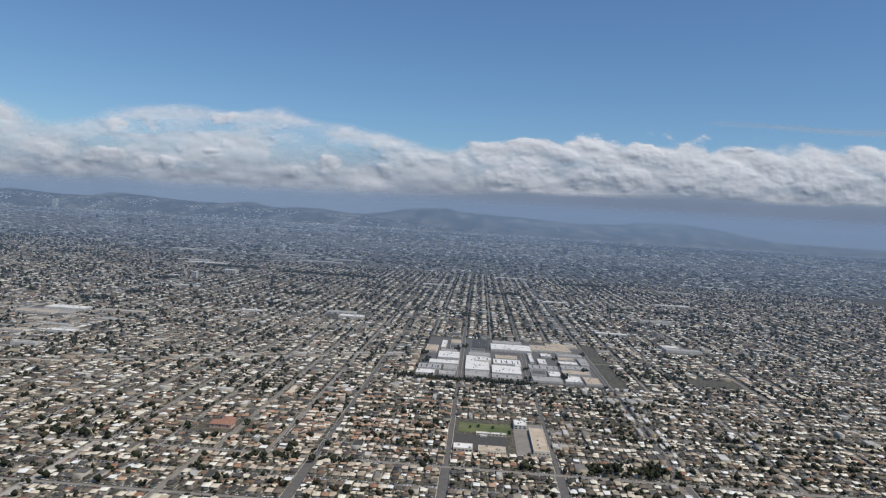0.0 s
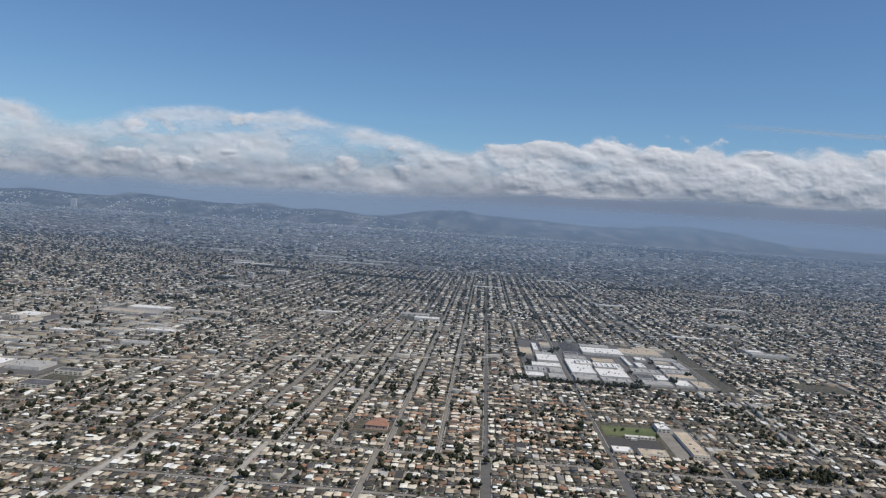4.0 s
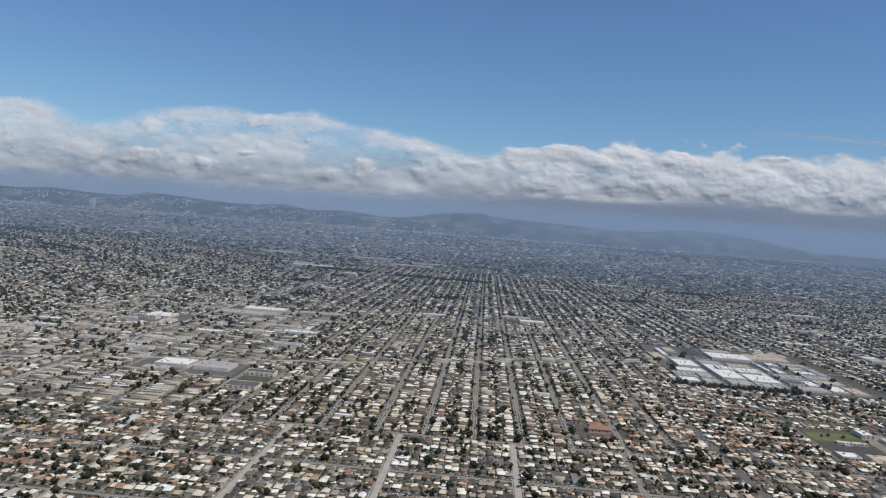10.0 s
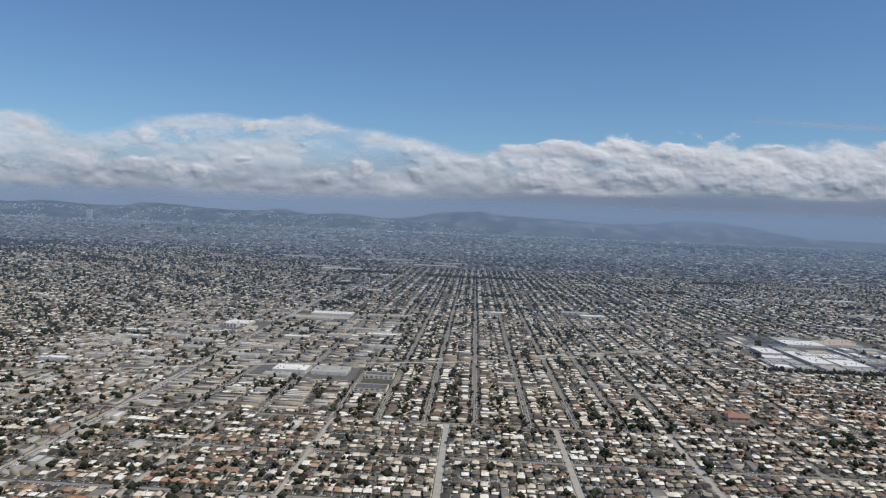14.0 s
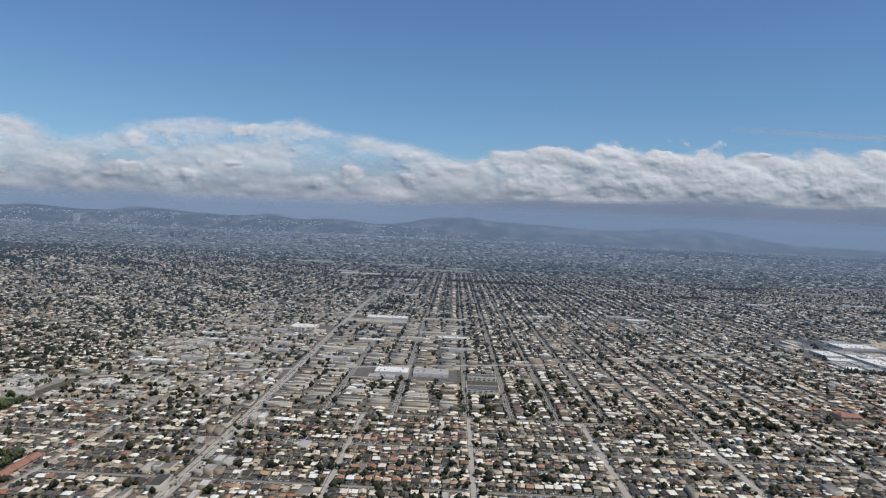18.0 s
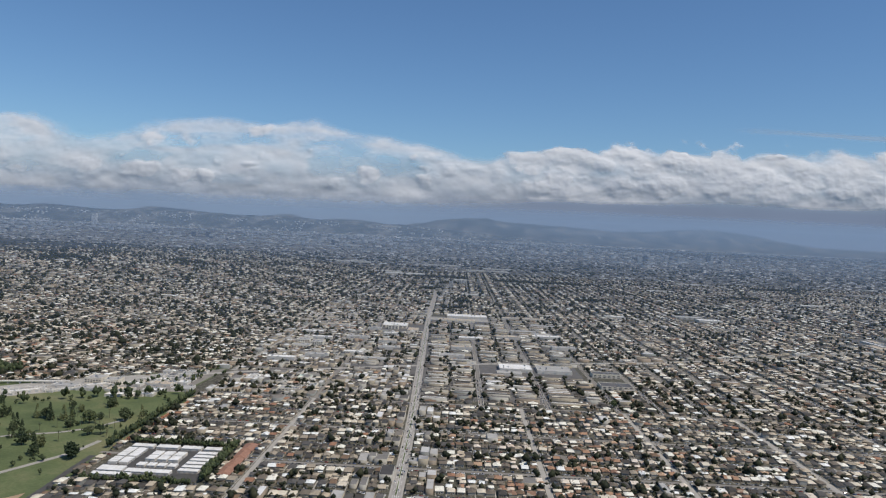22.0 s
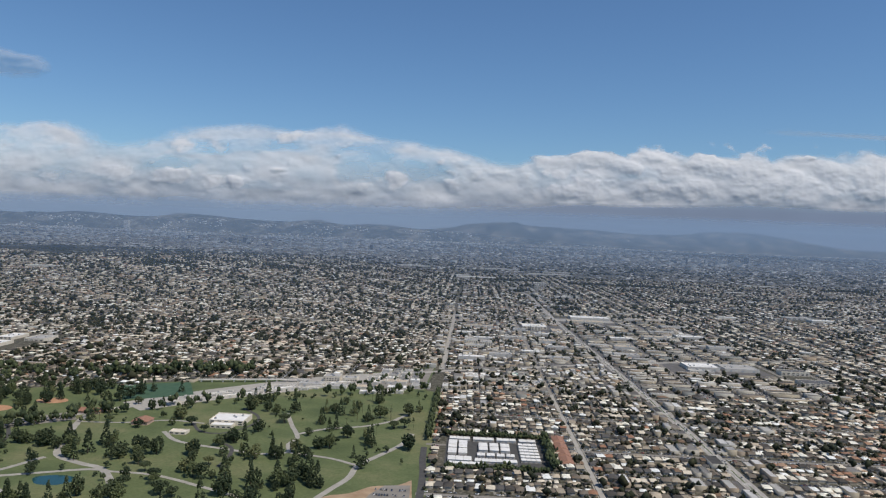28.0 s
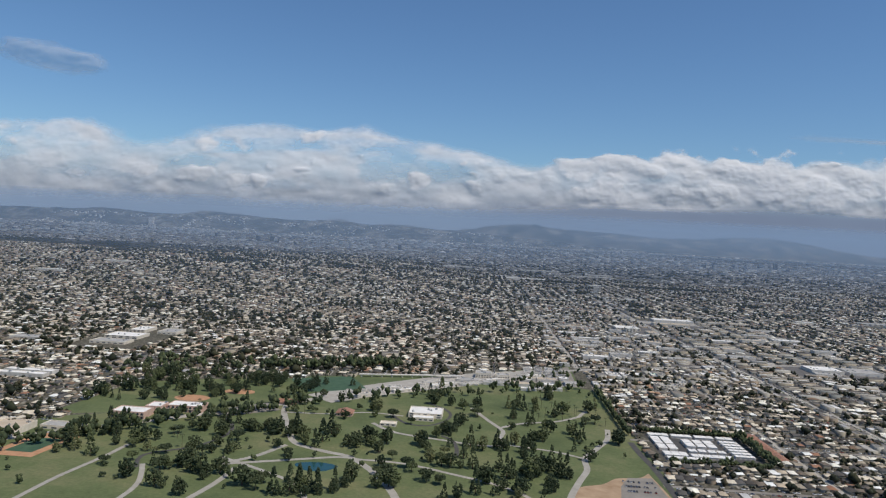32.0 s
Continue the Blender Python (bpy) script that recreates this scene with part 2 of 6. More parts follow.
M_GROUND = surface("yards_and_paving", ground_colour, 0.95)
M_HILL = surface("chaparral_hills", lambda t: mix(t, 1.0, ramp(t, noise_of(t, 0.009, 8, 0.72), [(0.40, (0.014, 0.018, 0.016)), (0.5, (0.046, 0.047, 0.040)), (0.62, (0.17, 0.158, 0.137))]),
                                                    ramp(t, noise_of(t, 0.09, 5, 0.7), [(0.35, (0.6, 0.6, 0.6)), (0.65, (1.15, 1.15, 1.15))]), "MULTIPLY"), 0.95)

# ---- building helpers ----
def mesh_of(name, verts, faces, mats, index=None, smooth=False):
    me = bpy.data.meshes.new(name)
    me.from_pydata(verts, [], faces)
    for m in mats if isinstance(mats, (list, tuple)) else [mats]:
        me.materials.append(m)
    if index is not None:
        me.polygons.foreach_set("material_index", np.asarray(index, dtype=np.int32))
    if smooth:
        me.polygons.foreach_set("use_smooth", np.ones(len(me.polygons), dtype=bool))
    me.update()
    return me


def part(name, verts, faces, material, parent, label="", at=(0, 0, 0)):
    ob = new(name, mesh_of(name, verts, faces, material))
    ob.location = at
    ob.parent = parent
    if label:
        ob["label"] = label
    return ob


def thing(name, at, label, category, group="", kind="", turn=0.0):
    ob = new(name)
    ob.empty_display_size = 0.5
    ob.location, ob.rotation_euler = at, (0, 0, radians(turn))
    return tagged(ob, label, category, group, kind)


def box(x0, x1, y0, y1, z0, z1):
    v = [(x, y, z) for z in (z0, z1) for y in (y0, y1) for x in (x0, x1)]
    return v, [(0, 2, 3, 1), (4, 5, 7, 6), (0, 1, 5, 4), (2, 6, 7, 3), (0, 4, 6, 2), (1, 3, 7, 5)]


def boxes(rows):
    v, f = [], []
    for r in rows:
        a, b = box(*r)
        f += [tuple(i + len(v) for i in q) for q in b]
        v += a
    return v, f


def stuff_mesh(name, verts, counts, mats, label, category, kind="stuff"):
    """One joined mesh from arrays: verts (n, 3), counts a list of (faces array, material slot)."""
    me = bpy.data.meshes.new(name)
    loops = np.concatenate([f.ravel() for f, _ in counts])
    sizes = np.concatenate([np.full(len(f), f.shape[1]) for f, _ in counts])
    slots = np.concatenate([np.full(len(f), s) for f, s in counts])
    me.vertices.add(len(verts))
    me.vertices.foreach_set("co", np.asarray(verts, dtype=np.float32).ravel())
    me.loops.add(len(loops))
    me.loops.foreach_set("vertex_index", loops.astype(np.int32))
    me.polygons.add(len(sizes))
    me.polygons.foreach_set("loop_start", np.concatenate([[0], np.cumsum(sizes)[:-1]]).astype(np.int32))
    for m in mats:
        me.materials.append(m)
    me.polygons.foreach_set("material_index", slots.astype(np.int32))
    me.update(calc_edges=True)
    return tagged(new(name, me), label, category, kind=kind)


def smooth01(a, lo, hi):
    u = np.clip((a - lo) / (hi - lo), 0, 1)
    return u * u * (3 - 2 * u)


# ---- terrain: a plain, the low hill in the west, the mountains in the north ----
CREST = [(-5200, 95), (-3900, 112), (-3500, 118), (-3220, 127), (-3038, 141), (-2856, 128), (-2674, 119), (-2492, 131), (-2330, 152), (-2200, 143), (-1949, 132), (-1768, 121), (-1640, 121),
         (-1498, 142), (-1408, 131), (-1299, 119), (-1048, 128), (-867, 108), (-724, 111), (-546, 140), (-368, 170), (-225, 165), (-46, 157), (204, 144), (382, 136), (560, 128), (800, 134), (1050, 156), (1230, 168),
         (1420, 146), (1640, 108), (1850, 82), (2400, 78), (4600, 70)]
WAVES = [(0.0061, 0.0083, 0.3, 1.0), (0.0127, -0.0071, 1.7, 0.6), (-0.0093, 0.0174, 2.9, 0.5), (0.0291, 0.0213, 0.8, 0.28), (0.0377, -0.0311, 4.1, 0.2), (0.061, 0.049, 2.2, 0.12)]


def ripple(x, y):
    return sum(a * np.sin(p * x + q * y + s) for p, q, s, a in WAVES)


def ridge(x):
    """The crest line of the mountains."""
    p, h = zip(*CREST)
    return sum(np.interp(x + o, p, h) for o in (-45, -15, 15, 45)) / 4


def height(x, y):
    x, y = np.asarray(x, float), np.asarray(y, float)
    low = 26 * smooth01(-x, 470, 850) * smooth01(y, 420, 900) * (1 - smooth01(y, 1250, 1750)) * (1 + 0.06 * ripple(x * 2, y * 2))
    rise = smooth01(y, 4200, 4585)
    foot = 30 * smooth01(y, 2900, 4300)
    spurs = 1 - 0.42 * (1 - rise) * (0.5 + 0.5 * np.sin(x / 46 + 1.9 * np.sin(x / 131) + y / 190)) + 0.11 * ripple(x * 1.6, y * 1.6) * (1 - 0.8 * rise) + 0.022 * ripple(x * 4.3 + 40, y * 4.3)
    return low + foot + rise * (ridge(x) - 30) * spurs * (1 - 0.35 * smooth01(y, 4620, 4800))


gx = np.concatenate([np.arange(-5200, -1500, 60), np.arange(-1500, 700, 22), np.arange(700, 4600, 60)])
gy = np.concatenate([np.arange(-1600, 380, 60), np.arange(380, 1800, 22), np.arange(1800, 3700, 60), np.arange(3700, 4781, 20)])
GX, GY = np.meshgrid(gx, gy)
nx, ny = len(gx), len(gy)
grid_id = np.arange(nx * ny).reshape(ny, nx)
quads = np.stack([grid_id[:-1, :-1], grid_id[:-1, 1:], grid_id[1:, 1:], grid_id[1:, :-1]], -1).reshape(-1, 4)
mid_y = GY[:-1, :-1].reshape(-1)
mid_x = GX[:-1, :-1].reshape(-1)
hilly = (mid_y > 4260) | ((mid_x < -930 - 60 * np.sin(mid_y / 70)) & (mid_y > 980) & (mid_y < 1500))
stuff_mesh("ground", np.stack([GX, GY, height(GX, GY)], -1).reshape(-1, 3), [(quads[~hilly], 0), (quads[hilly], 1)], [M_GROUND, M_HILL],
           "flat city ground of yards and paving rising to dry green hills", "ground", "structure")


def ground_z(x, y):
    """The height of the ground sheet itself, between its corners."""
    i = np.clip(np.searchsorted(gx, x, "right") - 1, 0, nx - 2)
    j = np.clip(np.searchsorted(gy, y, "right") - 1, 0, ny - 2)
    u, v = (x - gx[i]) / (gx[i + 1] - gx[i]), (y - gy[j]) / (gy[j + 1] - gy[j])
    h = height(GX, GY) if not hasattr(ground_z, "h") else ground_z.h
    ground_z.h = h
    return (h[j, i] * (1 - u) + h[j, i + 1] * u) * (1 - v) + (h[j + 1, i] * (1 - u) + h[j + 1, i + 1] * u) * v


# ---- streets ----
NS = [-1100 + 48 * k for k in range(12)] + [-541, -494, -440, -395, -345, -298, -248, -201, -153, -107, -62, -8, 38, 88] + [136 + 48 * k for k in range(12)]
WIDE = {-395: 7.5, -494: 2.9, 88: 3.0, -8: 3.4, 38: 3.4, -62: 3.6, -440: 1.7, -345: 1.9, -298: 1.9, -248: 2.5, -201: 2.5, -153: 2.5}
# north of the first cross street the streets lie closer together
NORTH = [x for x in NS if x <= -395 or x >= -62] + [-363, -332, -299, -279, -258, -236, -212, -191, -170, -149, -127, -104, -82]
EW = [150, 200, 246, 293, 380, 462, 545, 635, 730, 830, 930, 1030, 1150, 1270, 1400]


def strip(points, width, z, closed=False):
    """A flat band along points, laid on the ground."""
    p = np.array(points, float)
    d = np.gradient(p, axis=0)
    d /= np.linalg.norm(d, axis=1)[:, None]
    n = np.stack([-d[:, 1], d[:, 0]], -1) * width / 2
    a, b = p + n, p - n
    v = [(x, y, float(ground_z(np.array(x), np.array(y))) + z) for x, y in np.concatenate([a, b])]
    k = len(p)
    return v, [(i, k + i, k + i + 1, i + 1) for i in range(k - 1)]


def bend(points, step=6.0):
    """A smooth curve through a few points (Catmull-Rom)."""
    p = [np.array(q, float) for q in points]
    p = [2 * p[0] - p[1]] + p + [2 * p[-1] - p[-2]]
    out = []
    for a, b, c, d in zip(p, p[1:], p[2:], p[3:]):
        n = max(2, int(np.linalg.norm(c - b) / step))
        for i in range(n):
            u = i / n
            out.append(0.5 * (2 * b + (c - a) * u + (2 * a - 5 * b + 4 * c - d) * u**2 + (3 * b - a - 3 * c + d) * u**3))
    return out + [p[-2]]


def road(name, points, width, material, label, z=0.05):
    v, f = strip(points, width, z)
    return tagged(new(name, mesh_of(name, v, f, material)), label, "road", kind="structure")


def band(a, b, step=18.0):
    a, b = np.array(a, float), np.array(b, float)
    n = max(2, int(np.linalg.norm(b - a) / step))
    return [a + (b - a) * i / n for i in range(n + 1)]


def north_width(x):
    """How wide a street is north of the first cross street."""
    return 2.1 if x == 88 else 2.9 if x == -494 else 1.8 if x in (-8, 38, -62) else 1.5 if -395 < x < -62 else 1.8


# the broad avenue round the cemetery, which goes on as a diagonal rail corridor through the grid
FLORENCE = [(-900, -30), (-760, 92), (-640, 206), (-612, 236), (-561, 288), (-500, 336), (-457, 358), (-396, 387), (-350, 405), (-299, 421), (-253, 435), (-209, 455), (-129, 495), (-42, 535)]
DARK = (88, -8, 38, -62)
for x in NS:
    if x > -494 and x != -395:
        pale = x in WIDE and x not in DARK
        road("road", band((x, 60), (x, 292)), WIDE.get(x, 2.0), M_CONCRETE if pale else M_AVENUE if x in DARK else M_STREET, "pale worn avenue running straight through the city" if pale else "grey asphalt avenue between house blocks")
for x in NORTH:
    if x == -395 or x < -541:
        continue
    if x == -494:
        road("road", band((x, 345), (x, 640)), 2.9, M_CONCRETE, "pale worn avenue running straight through the city")
        road("road", band((x, 640.2), (x - 26, 1290)), 1.9, M_STREET, "grey asphalt street between house blocks")
    else:
        road("road", band((x, 345 if x < -494 else 294.5), (x, 640 if x == -62 else 1100 if x in (-8, 38) else 1500)), north_width(x), M_AVENUE if x in DARK else M_STREET, "dark asphalt avenue between house blocks" if x in DARK else "narrow grey street between house blocks")
for y in EW:
    for x0, x1 in ((-541, 700),):
        if y <= 293:
            x0 = -494
        if y == 380:
            x0 = 90
        road("road", band((x0, y), (x1, y)), 2.0 if y not in (293, 635) else 3.0, M_STREET, "grey cross street between house blocks", 0.045)
BOULEVARD = [(-391.5, 40), (-392, 172), (-393, 260), (-396, 378), (-401, 593), (-403, 740), (-404, 900), (-412, 1010), (-452, 1110), (-505, 1290), (-520, 1500)]
road("road", bend(BOULEVARD, 18), 4.2, M_CONCRETE, "worn paved verges of the boulevard", 0.040)
road("road", bend(BOULEVARD, 18), 3.0, M_BOULEVARD, "wide pale boulevard running to the hills", 0.058)
road("road", bend([(-402, 650), (-403, 740), (-404, 900), (-411, 1000)], 18), 5.5, M_CONCRETE, "bare pale strip along the boulevard", 0.052)
road("road", bend(FLORENCE), 4.0, M_CONCRETE, "broad grey avenue curving past the cemetery", 0.062)
# pavements beside the avenues
for x, wide, low, high in [(x, WIDE.get(x, 2.0), 100, 291) for x in NS if x > -494] + [(x, north_width(x), 345 if x <= -494 else 296, 720) for x in NORTH if x >= -541]:
    if x == -395:
        continue
    for side in (-1, 1):
        v, f = strip(band((x + side * (wide / 2 + 0.42), low), (x + side * (wide / 2 + 0.42), high), 30), 0.34, 0.075)
        tagged(new("pavement", mesh_of("pavement", v, f, M_CONCRETE)), "pale concrete pavement beside the avenue", "pavement", kind="structure")
# lane lines of the boulevard
def boulevard_x(y):
    return float(np.interp(y, [q for _, q in BOULEVARD], [p for p, _ in BOULEVARD]))


for k, off in enumerate((-0.28, 0.28, -0.9, 0.9)):
    v, f = [], []
    for y in range(100, 700, 6):
        bx = boulevard_x(y) + off
        a, b = box(bx - 0.05, bx + 0.05, y, y + (6 if k < 2 else 3), 0.060, 0.066)
        f += [tuple(i + len(v) for i in q) for q in b]
        v += a
    tagged(new("lane_line", mesh_of("lane_line", v, f, M_PAINT)), "white painted line along the boulevard", "road marking", kind="structure")
# kerbed planted strip in the middle of the boulevard
v, f = boxes([(boulevard_x(y + 6) - 0.2, boulevard_x(y + 6) + 0.2, y, y + 12, 0.04, 0.14) for y in range(100, 600, 15)])
tagged(new("median", mesh_of("median", v, f, M_LAWN)), "narrow kerbed grass median of the boulevard", "median", kind="structure")

# ---- the city: rows of lots with a house, an outbuilding and trees each ----
rng = np.random.default_rng(7)
CEMETERY = [(-491, 60), (-491, 284), (-500, 289), (-543, 271), (-605, 237), (-640, 214), (-700, 178), (-712, 120), (-716, 60)]
KEEP_OFF = [(-7, 39, 310.5, 367), (-39, 97, 462, 625), (-489, -450, 172, 214), (-122, -100, 314, 340), (-150, -98, 690, 745), (-438, -404, 520, 572), (-400, -344, 590, 655),
            (-356, -305, 366, 404), (-300, -278, 340, 386), (160, 200, 608, 652), (146, 188, 486, 512), (-776, -736, 318, 404), (-383, -362, 1076, 1096), (-424, -405, 978, 994)]


# other large roofs that stand out: centre, width, depth, height, roof (w: white, g: grey, t: tan)
LARGE = [(-306, 526, 22, 9, 1.9, "w"), (-300, 474, 17, 8, 1.8, "g"), (-336, 516, 18, 8, 1.8, "t"), (-217, 699, 20, 9, 1.9, "w"), (99, 958, 40, 11, 2.2, "w"), (-482, 496, 15, 7, 1.9, "w"),
         (-446, 480, 16, 7, 1.8, "g"), (-318, 1462, 86, 16, 2.6, "w"), (-470, 1246, 70, 22, 2.6, "w"), (-780, 1449, 56, 12, 2.4, "w"), (-510, 1286, 58, 14, 2.4, "w"), (-415, 1620, 88, 16, 2.8, "w"),
         (-290, 1556, 76, 15, 2.8, "w"), (-314, 640, 40, 8, 1.9, "t"), (-962, 752, 36, 8, 2.0, "w"), (-790, 1404, 90, 15, 2.6, "w"), (-620, 1556, 100, 18, 2.8, "w"), (-958, 1570, 70, 15, 2.6, "w"),
         (-820, 1612, 74, 15, 2.6, "w"), (-748, 239, 22, 5, 1.4, "w"), (-748, 246, 22, 5, 1.4, "w"), (-804, 331, 17, 8, 1.6, "g"), (-996, 668, 30, 8, 1.8, "w"), (-322, 549, 20, 8, 1.9, "g"),
         (-356, 880, 30, 9, 1.9, "w"), (-300, 590, 24, 8, 1.8, "g"), (-440, 415, 12, 7, 1.8, "w"), (-420, 440, 14, 7, 1.8, "g"), (-424, 470, 12, 8, 1.7, "t"), (-378, 420, 16, 8, 1.8, "g"), (-372, 455, 14, 7, 1.8, "t"),
         (-365, 500, 18, 8, 1.8, "w"), (-424, 505, 12, 6, 1.8, "w"), (-440, 530, 10, 8, 1.7, "g"), (-470, 540, 18, 7, 1.8, "t"), (-470, 470, 14, 6, 1.8, "w"), (-460, 400, 14, 6, 1.8, "g"), (-478, 385, 16, 7, 1.8, "w"), (-424, 395, 16, 7, 1.8, "g"),
         (130, 700, 30, 8, 1.9, "w"), (200, 820, 34, 9, 2.0, "g"), (270, 1010, 50, 12, 2.2, "w"), (-60, 1110, 44, 12, 2.2, "w"), (60, 1330, 60, 14, 2.4, "w"), (330, 1240, 60, 13, 2.4, "g"), (460, 1420, 70, 14, 2.4, "w")]
KEEP_OFF += [(x - w / 2 - 1, x + w / 2 + 1, y - d / 2 - 2, y + d / 2 + 2) for x, y, w, d, h, c in LARGE]


def in_polygon(x, y, poly):
    inside = np.zeros(len(x), bool)
    for (x0, y0), (x1, y1) in zip(poly, poly[1:] + poly[:1]):
        cross = (y0 > y) != (y1 > y)
        inside ^= cross & (x < (x1 - x0) * (y - y0) / ((y1 - y0) or 1e-9) + x0)
    return inside


PARK = [(-500, 289), (-498, 352), (-561, 302), (-600, 290), (-660, 262), (-698, 240), (-702, 182), (-640, 204)]


def free_ground(x, y):
    ok = ~in_polygon(x, y, CEMETERY) & ~in_polygon(x, y, PARK)
    for a, b, c, d in KEEP_OFF:
        ok &= ~((x > a) & (x < b) & (y > c) & (y < d))
    for (x0, y0), (x1, y1) in zip(FLORENCE, FLORENCE[1:]):
        length = math.hypot(x1 - x0, y1 - y0)
        along = ((x - x0) * (x1 - x0) + (y - y0) * (y1 - y0)) / length
        aside = np.abs((x - x0) * (y1 - y0) - (y - y0) * (x1 - x0)) / length
        ok &= ~((along > -3) & (along < length + 3) & (aside < np.where(x0 < -500, 5.5, 3.6)))
    for (x0, y0), (x1, y1) in zip(BOULEVARD, BOULEVARD[1:]):
        ok &= ~((y >= y0) & (y < y1) & (np.abs(x - x0 - (x1 - x0) * (y - y0) / (y1 - y0)) < (3.6 if y0 < 600 else 4.6)))
    return ok


def in_sight(x, y, spare=40):
    return (x > -620 - spare - 0.76 * np.maximum(y, 0)) & (x < 70 + spare + 0.70 * np.maximum(y, 0)) & (y + 0.0 * x > 120) & (y - 0.123 * x > 150)


def commercial(x, y):
    """Where flat roofs of shops and flats stand."""
    a = (x > -492) & (x < -300) & (y > 300) & (y < 640)
    b = (np.abs(x + 395) < 14) | (np.abs(x + 494) < 9) & (y > 300) | (np.abs(x - 88) < 9) | (np.abs(y - np.interp(x, [p for p, _ in FLORENCE], [q for _, q in FLORENCE])) < 10) & (x < -40) & (x > -500) | (np.abs(y - 635) < 8)
    return a | b


lots = []       # x, y, width, depth, facing (0: street in the south, 1: west, 2: north, 3: east)
side_v, side_f = [], []


def side_street(x0, x1, y0, y1):
    if x1 - x0 > 0.5 and y1 - y0 > 0.5:
        cx, cy = np.array([x0, x1, x1, x0]), np.array([y0, y0, y1, y1])
        if free_ground(np.array([(x0 + x1) / 2, x0, x1]), np.array([(y0 + y1) / 2, y0, y1])).all():
            side_f.append(tuple(range(len(side_v), len(side_v) + 4)))
            side_v.extend(zip(cx, cy, ground_z(cx, cy) + 0.035))


def fill(x0, x1, y0, y1, along_x, lot=3.4, gap=1.3):
    """A block between main streets: rows of lots back to back, with side streets between them."""
    if along_x:
        n = max(1, round((y1 - y0) / (21.5 * (1.0 if lot < 5 else lot / 5.2))))
        d = (y1 - y0) / n
        for k in range(n):
            a = y0 + k * d
            if k:
                if x0 > -500 or y0 < 300:
                    side_street(x0, x1, a - 0.9, a + 0.9)
            m = max(1, int((x1 - x0) / lot))
            xs = x0 + (np.arange(m) + 0.5) * (x1 - x0) / m
            lots.append(np.stack([xs, 0 * xs + a + gap + (d / 2 - gap) / 2, 0 * xs + (x1 - x0) / m, 0 * xs + d / 2 - gap, 0 * xs], -1))
            lots.append(np.stack([xs, 0 * xs + a + d / 2 + (d / 2 - gap) / 2, 0 * xs + (x1 - x0) / m, 0 * xs + d / 2 - gap, 0 * xs + 2], -1))
    else:
        n = max(1, round((x1 - x0) / (23.0 * (1.0 if lot < 5 else lot / 5.2))))
        d = (x1 - x0) / n
        for k in range(n):
            a = x0 + k * d
            if k:
                if x0 > -500:
                    side_street(a - 0.9, a + 0.9, y0, y1)
            m = max(1, int((y1 - y0) / lot))
            ys = y0 + (np.arange(m) + 0.5) * (y1 - y0) / m
            lots.append(np.stack([0 * ys + a + gap + (d / 2 - gap) / 2, ys, 0 * ys + (y1 - y0) / m, 0 * ys + d / 2 - gap, 0 * ys + 1], -1))
            lots.append(np.stack([0 * ys + a + d / 2 + (d / 2 - gap) / 2, ys, 0 * ys + (y1 - y0) / m, 0 * ys + d / 2 - gap, 0 * ys + 3], -1))


ys_all = [100] + EW
for y0, y1 in zip(ys_all, ys_all[1:]):
    xs_all = sorted(NS) if y1 <= 293 else sorted(NORTH)
    for x0, x1 in zip(xs_all, xs_all[1:]):
        if not in_sight(np.array([(x0 + x1) / 2.0]), np.array([(y0 + y1) / 2.0]), 60)[0]:
            continue
        along_x = y1 <= 293 or (x0 >= -62 and y1 <= 470) or (y0 > 290 and rng.random() < (0.45 if x0 < -400 or x0 > 80 else 0.06))
        big = 1.0 if y1 < 560 else 1.06 if y1 < 760 else 1.36
        if x0 == -395 or x1 == -395:     # the boulevard leaves the grid slowly
            shift = float(np.interp((y0 + y1) / 2, [q for _, q in BOULEVARD], [p for p, _ in BOULEVARD])) + 395
            x0, x1 = x0 + (shift if x0 == -395 else 0), x1 + (shift if x1 == -395 else 0)
        w0, w1 = [(4.6 if abs(x + 395) < 30 and x not in NS else WIDE.get(x, 2.2) if y1 <= 293 else north_width(x)) / 2 for x in (x0, x1)]
        near_kerb = 0.3 if along_x else -0.55
        fill(x0 + w0 + near_kerb, x1 - w1 - near_kerb, y0 + 1.4, y1 - 1.4, along_x, 3.0 * big, 1.3 if x0 > -500 else 0.55)
# farther out the blocks are laid coarser, in the same grid
for y in np.arange(1400, 4200, 95):
    size = 2.4 if y < 2000 else 3.9 if y < 2900 else 6.0
    for x in np.arange(-3800, 3000, 96):
        if in_sight(np.array([x + 48.0]), np.array([y + 47.0]), 80)[0]:
            r = rng.random()
            n = 2 if size < 2 else 1
            for k in range(n):
                fill(x + 96 * k / n + 1.5, x + 96 * (k + 1) / n - 1.5, y + 1.5, y + 93.5, r < 0.4, 3.4 * size)
lots = np.concatenate(lots)
lots = lots[free_ground(lots[:, 0], lots[:, 1]) & in_sight(lots[:, 0], lots[:, 1])]
tagged(new("side_street", mesh_of("side_street", side_v, side_f, M_STREET)), "narrow grey residential streets between the lots", "street", kind="structure")

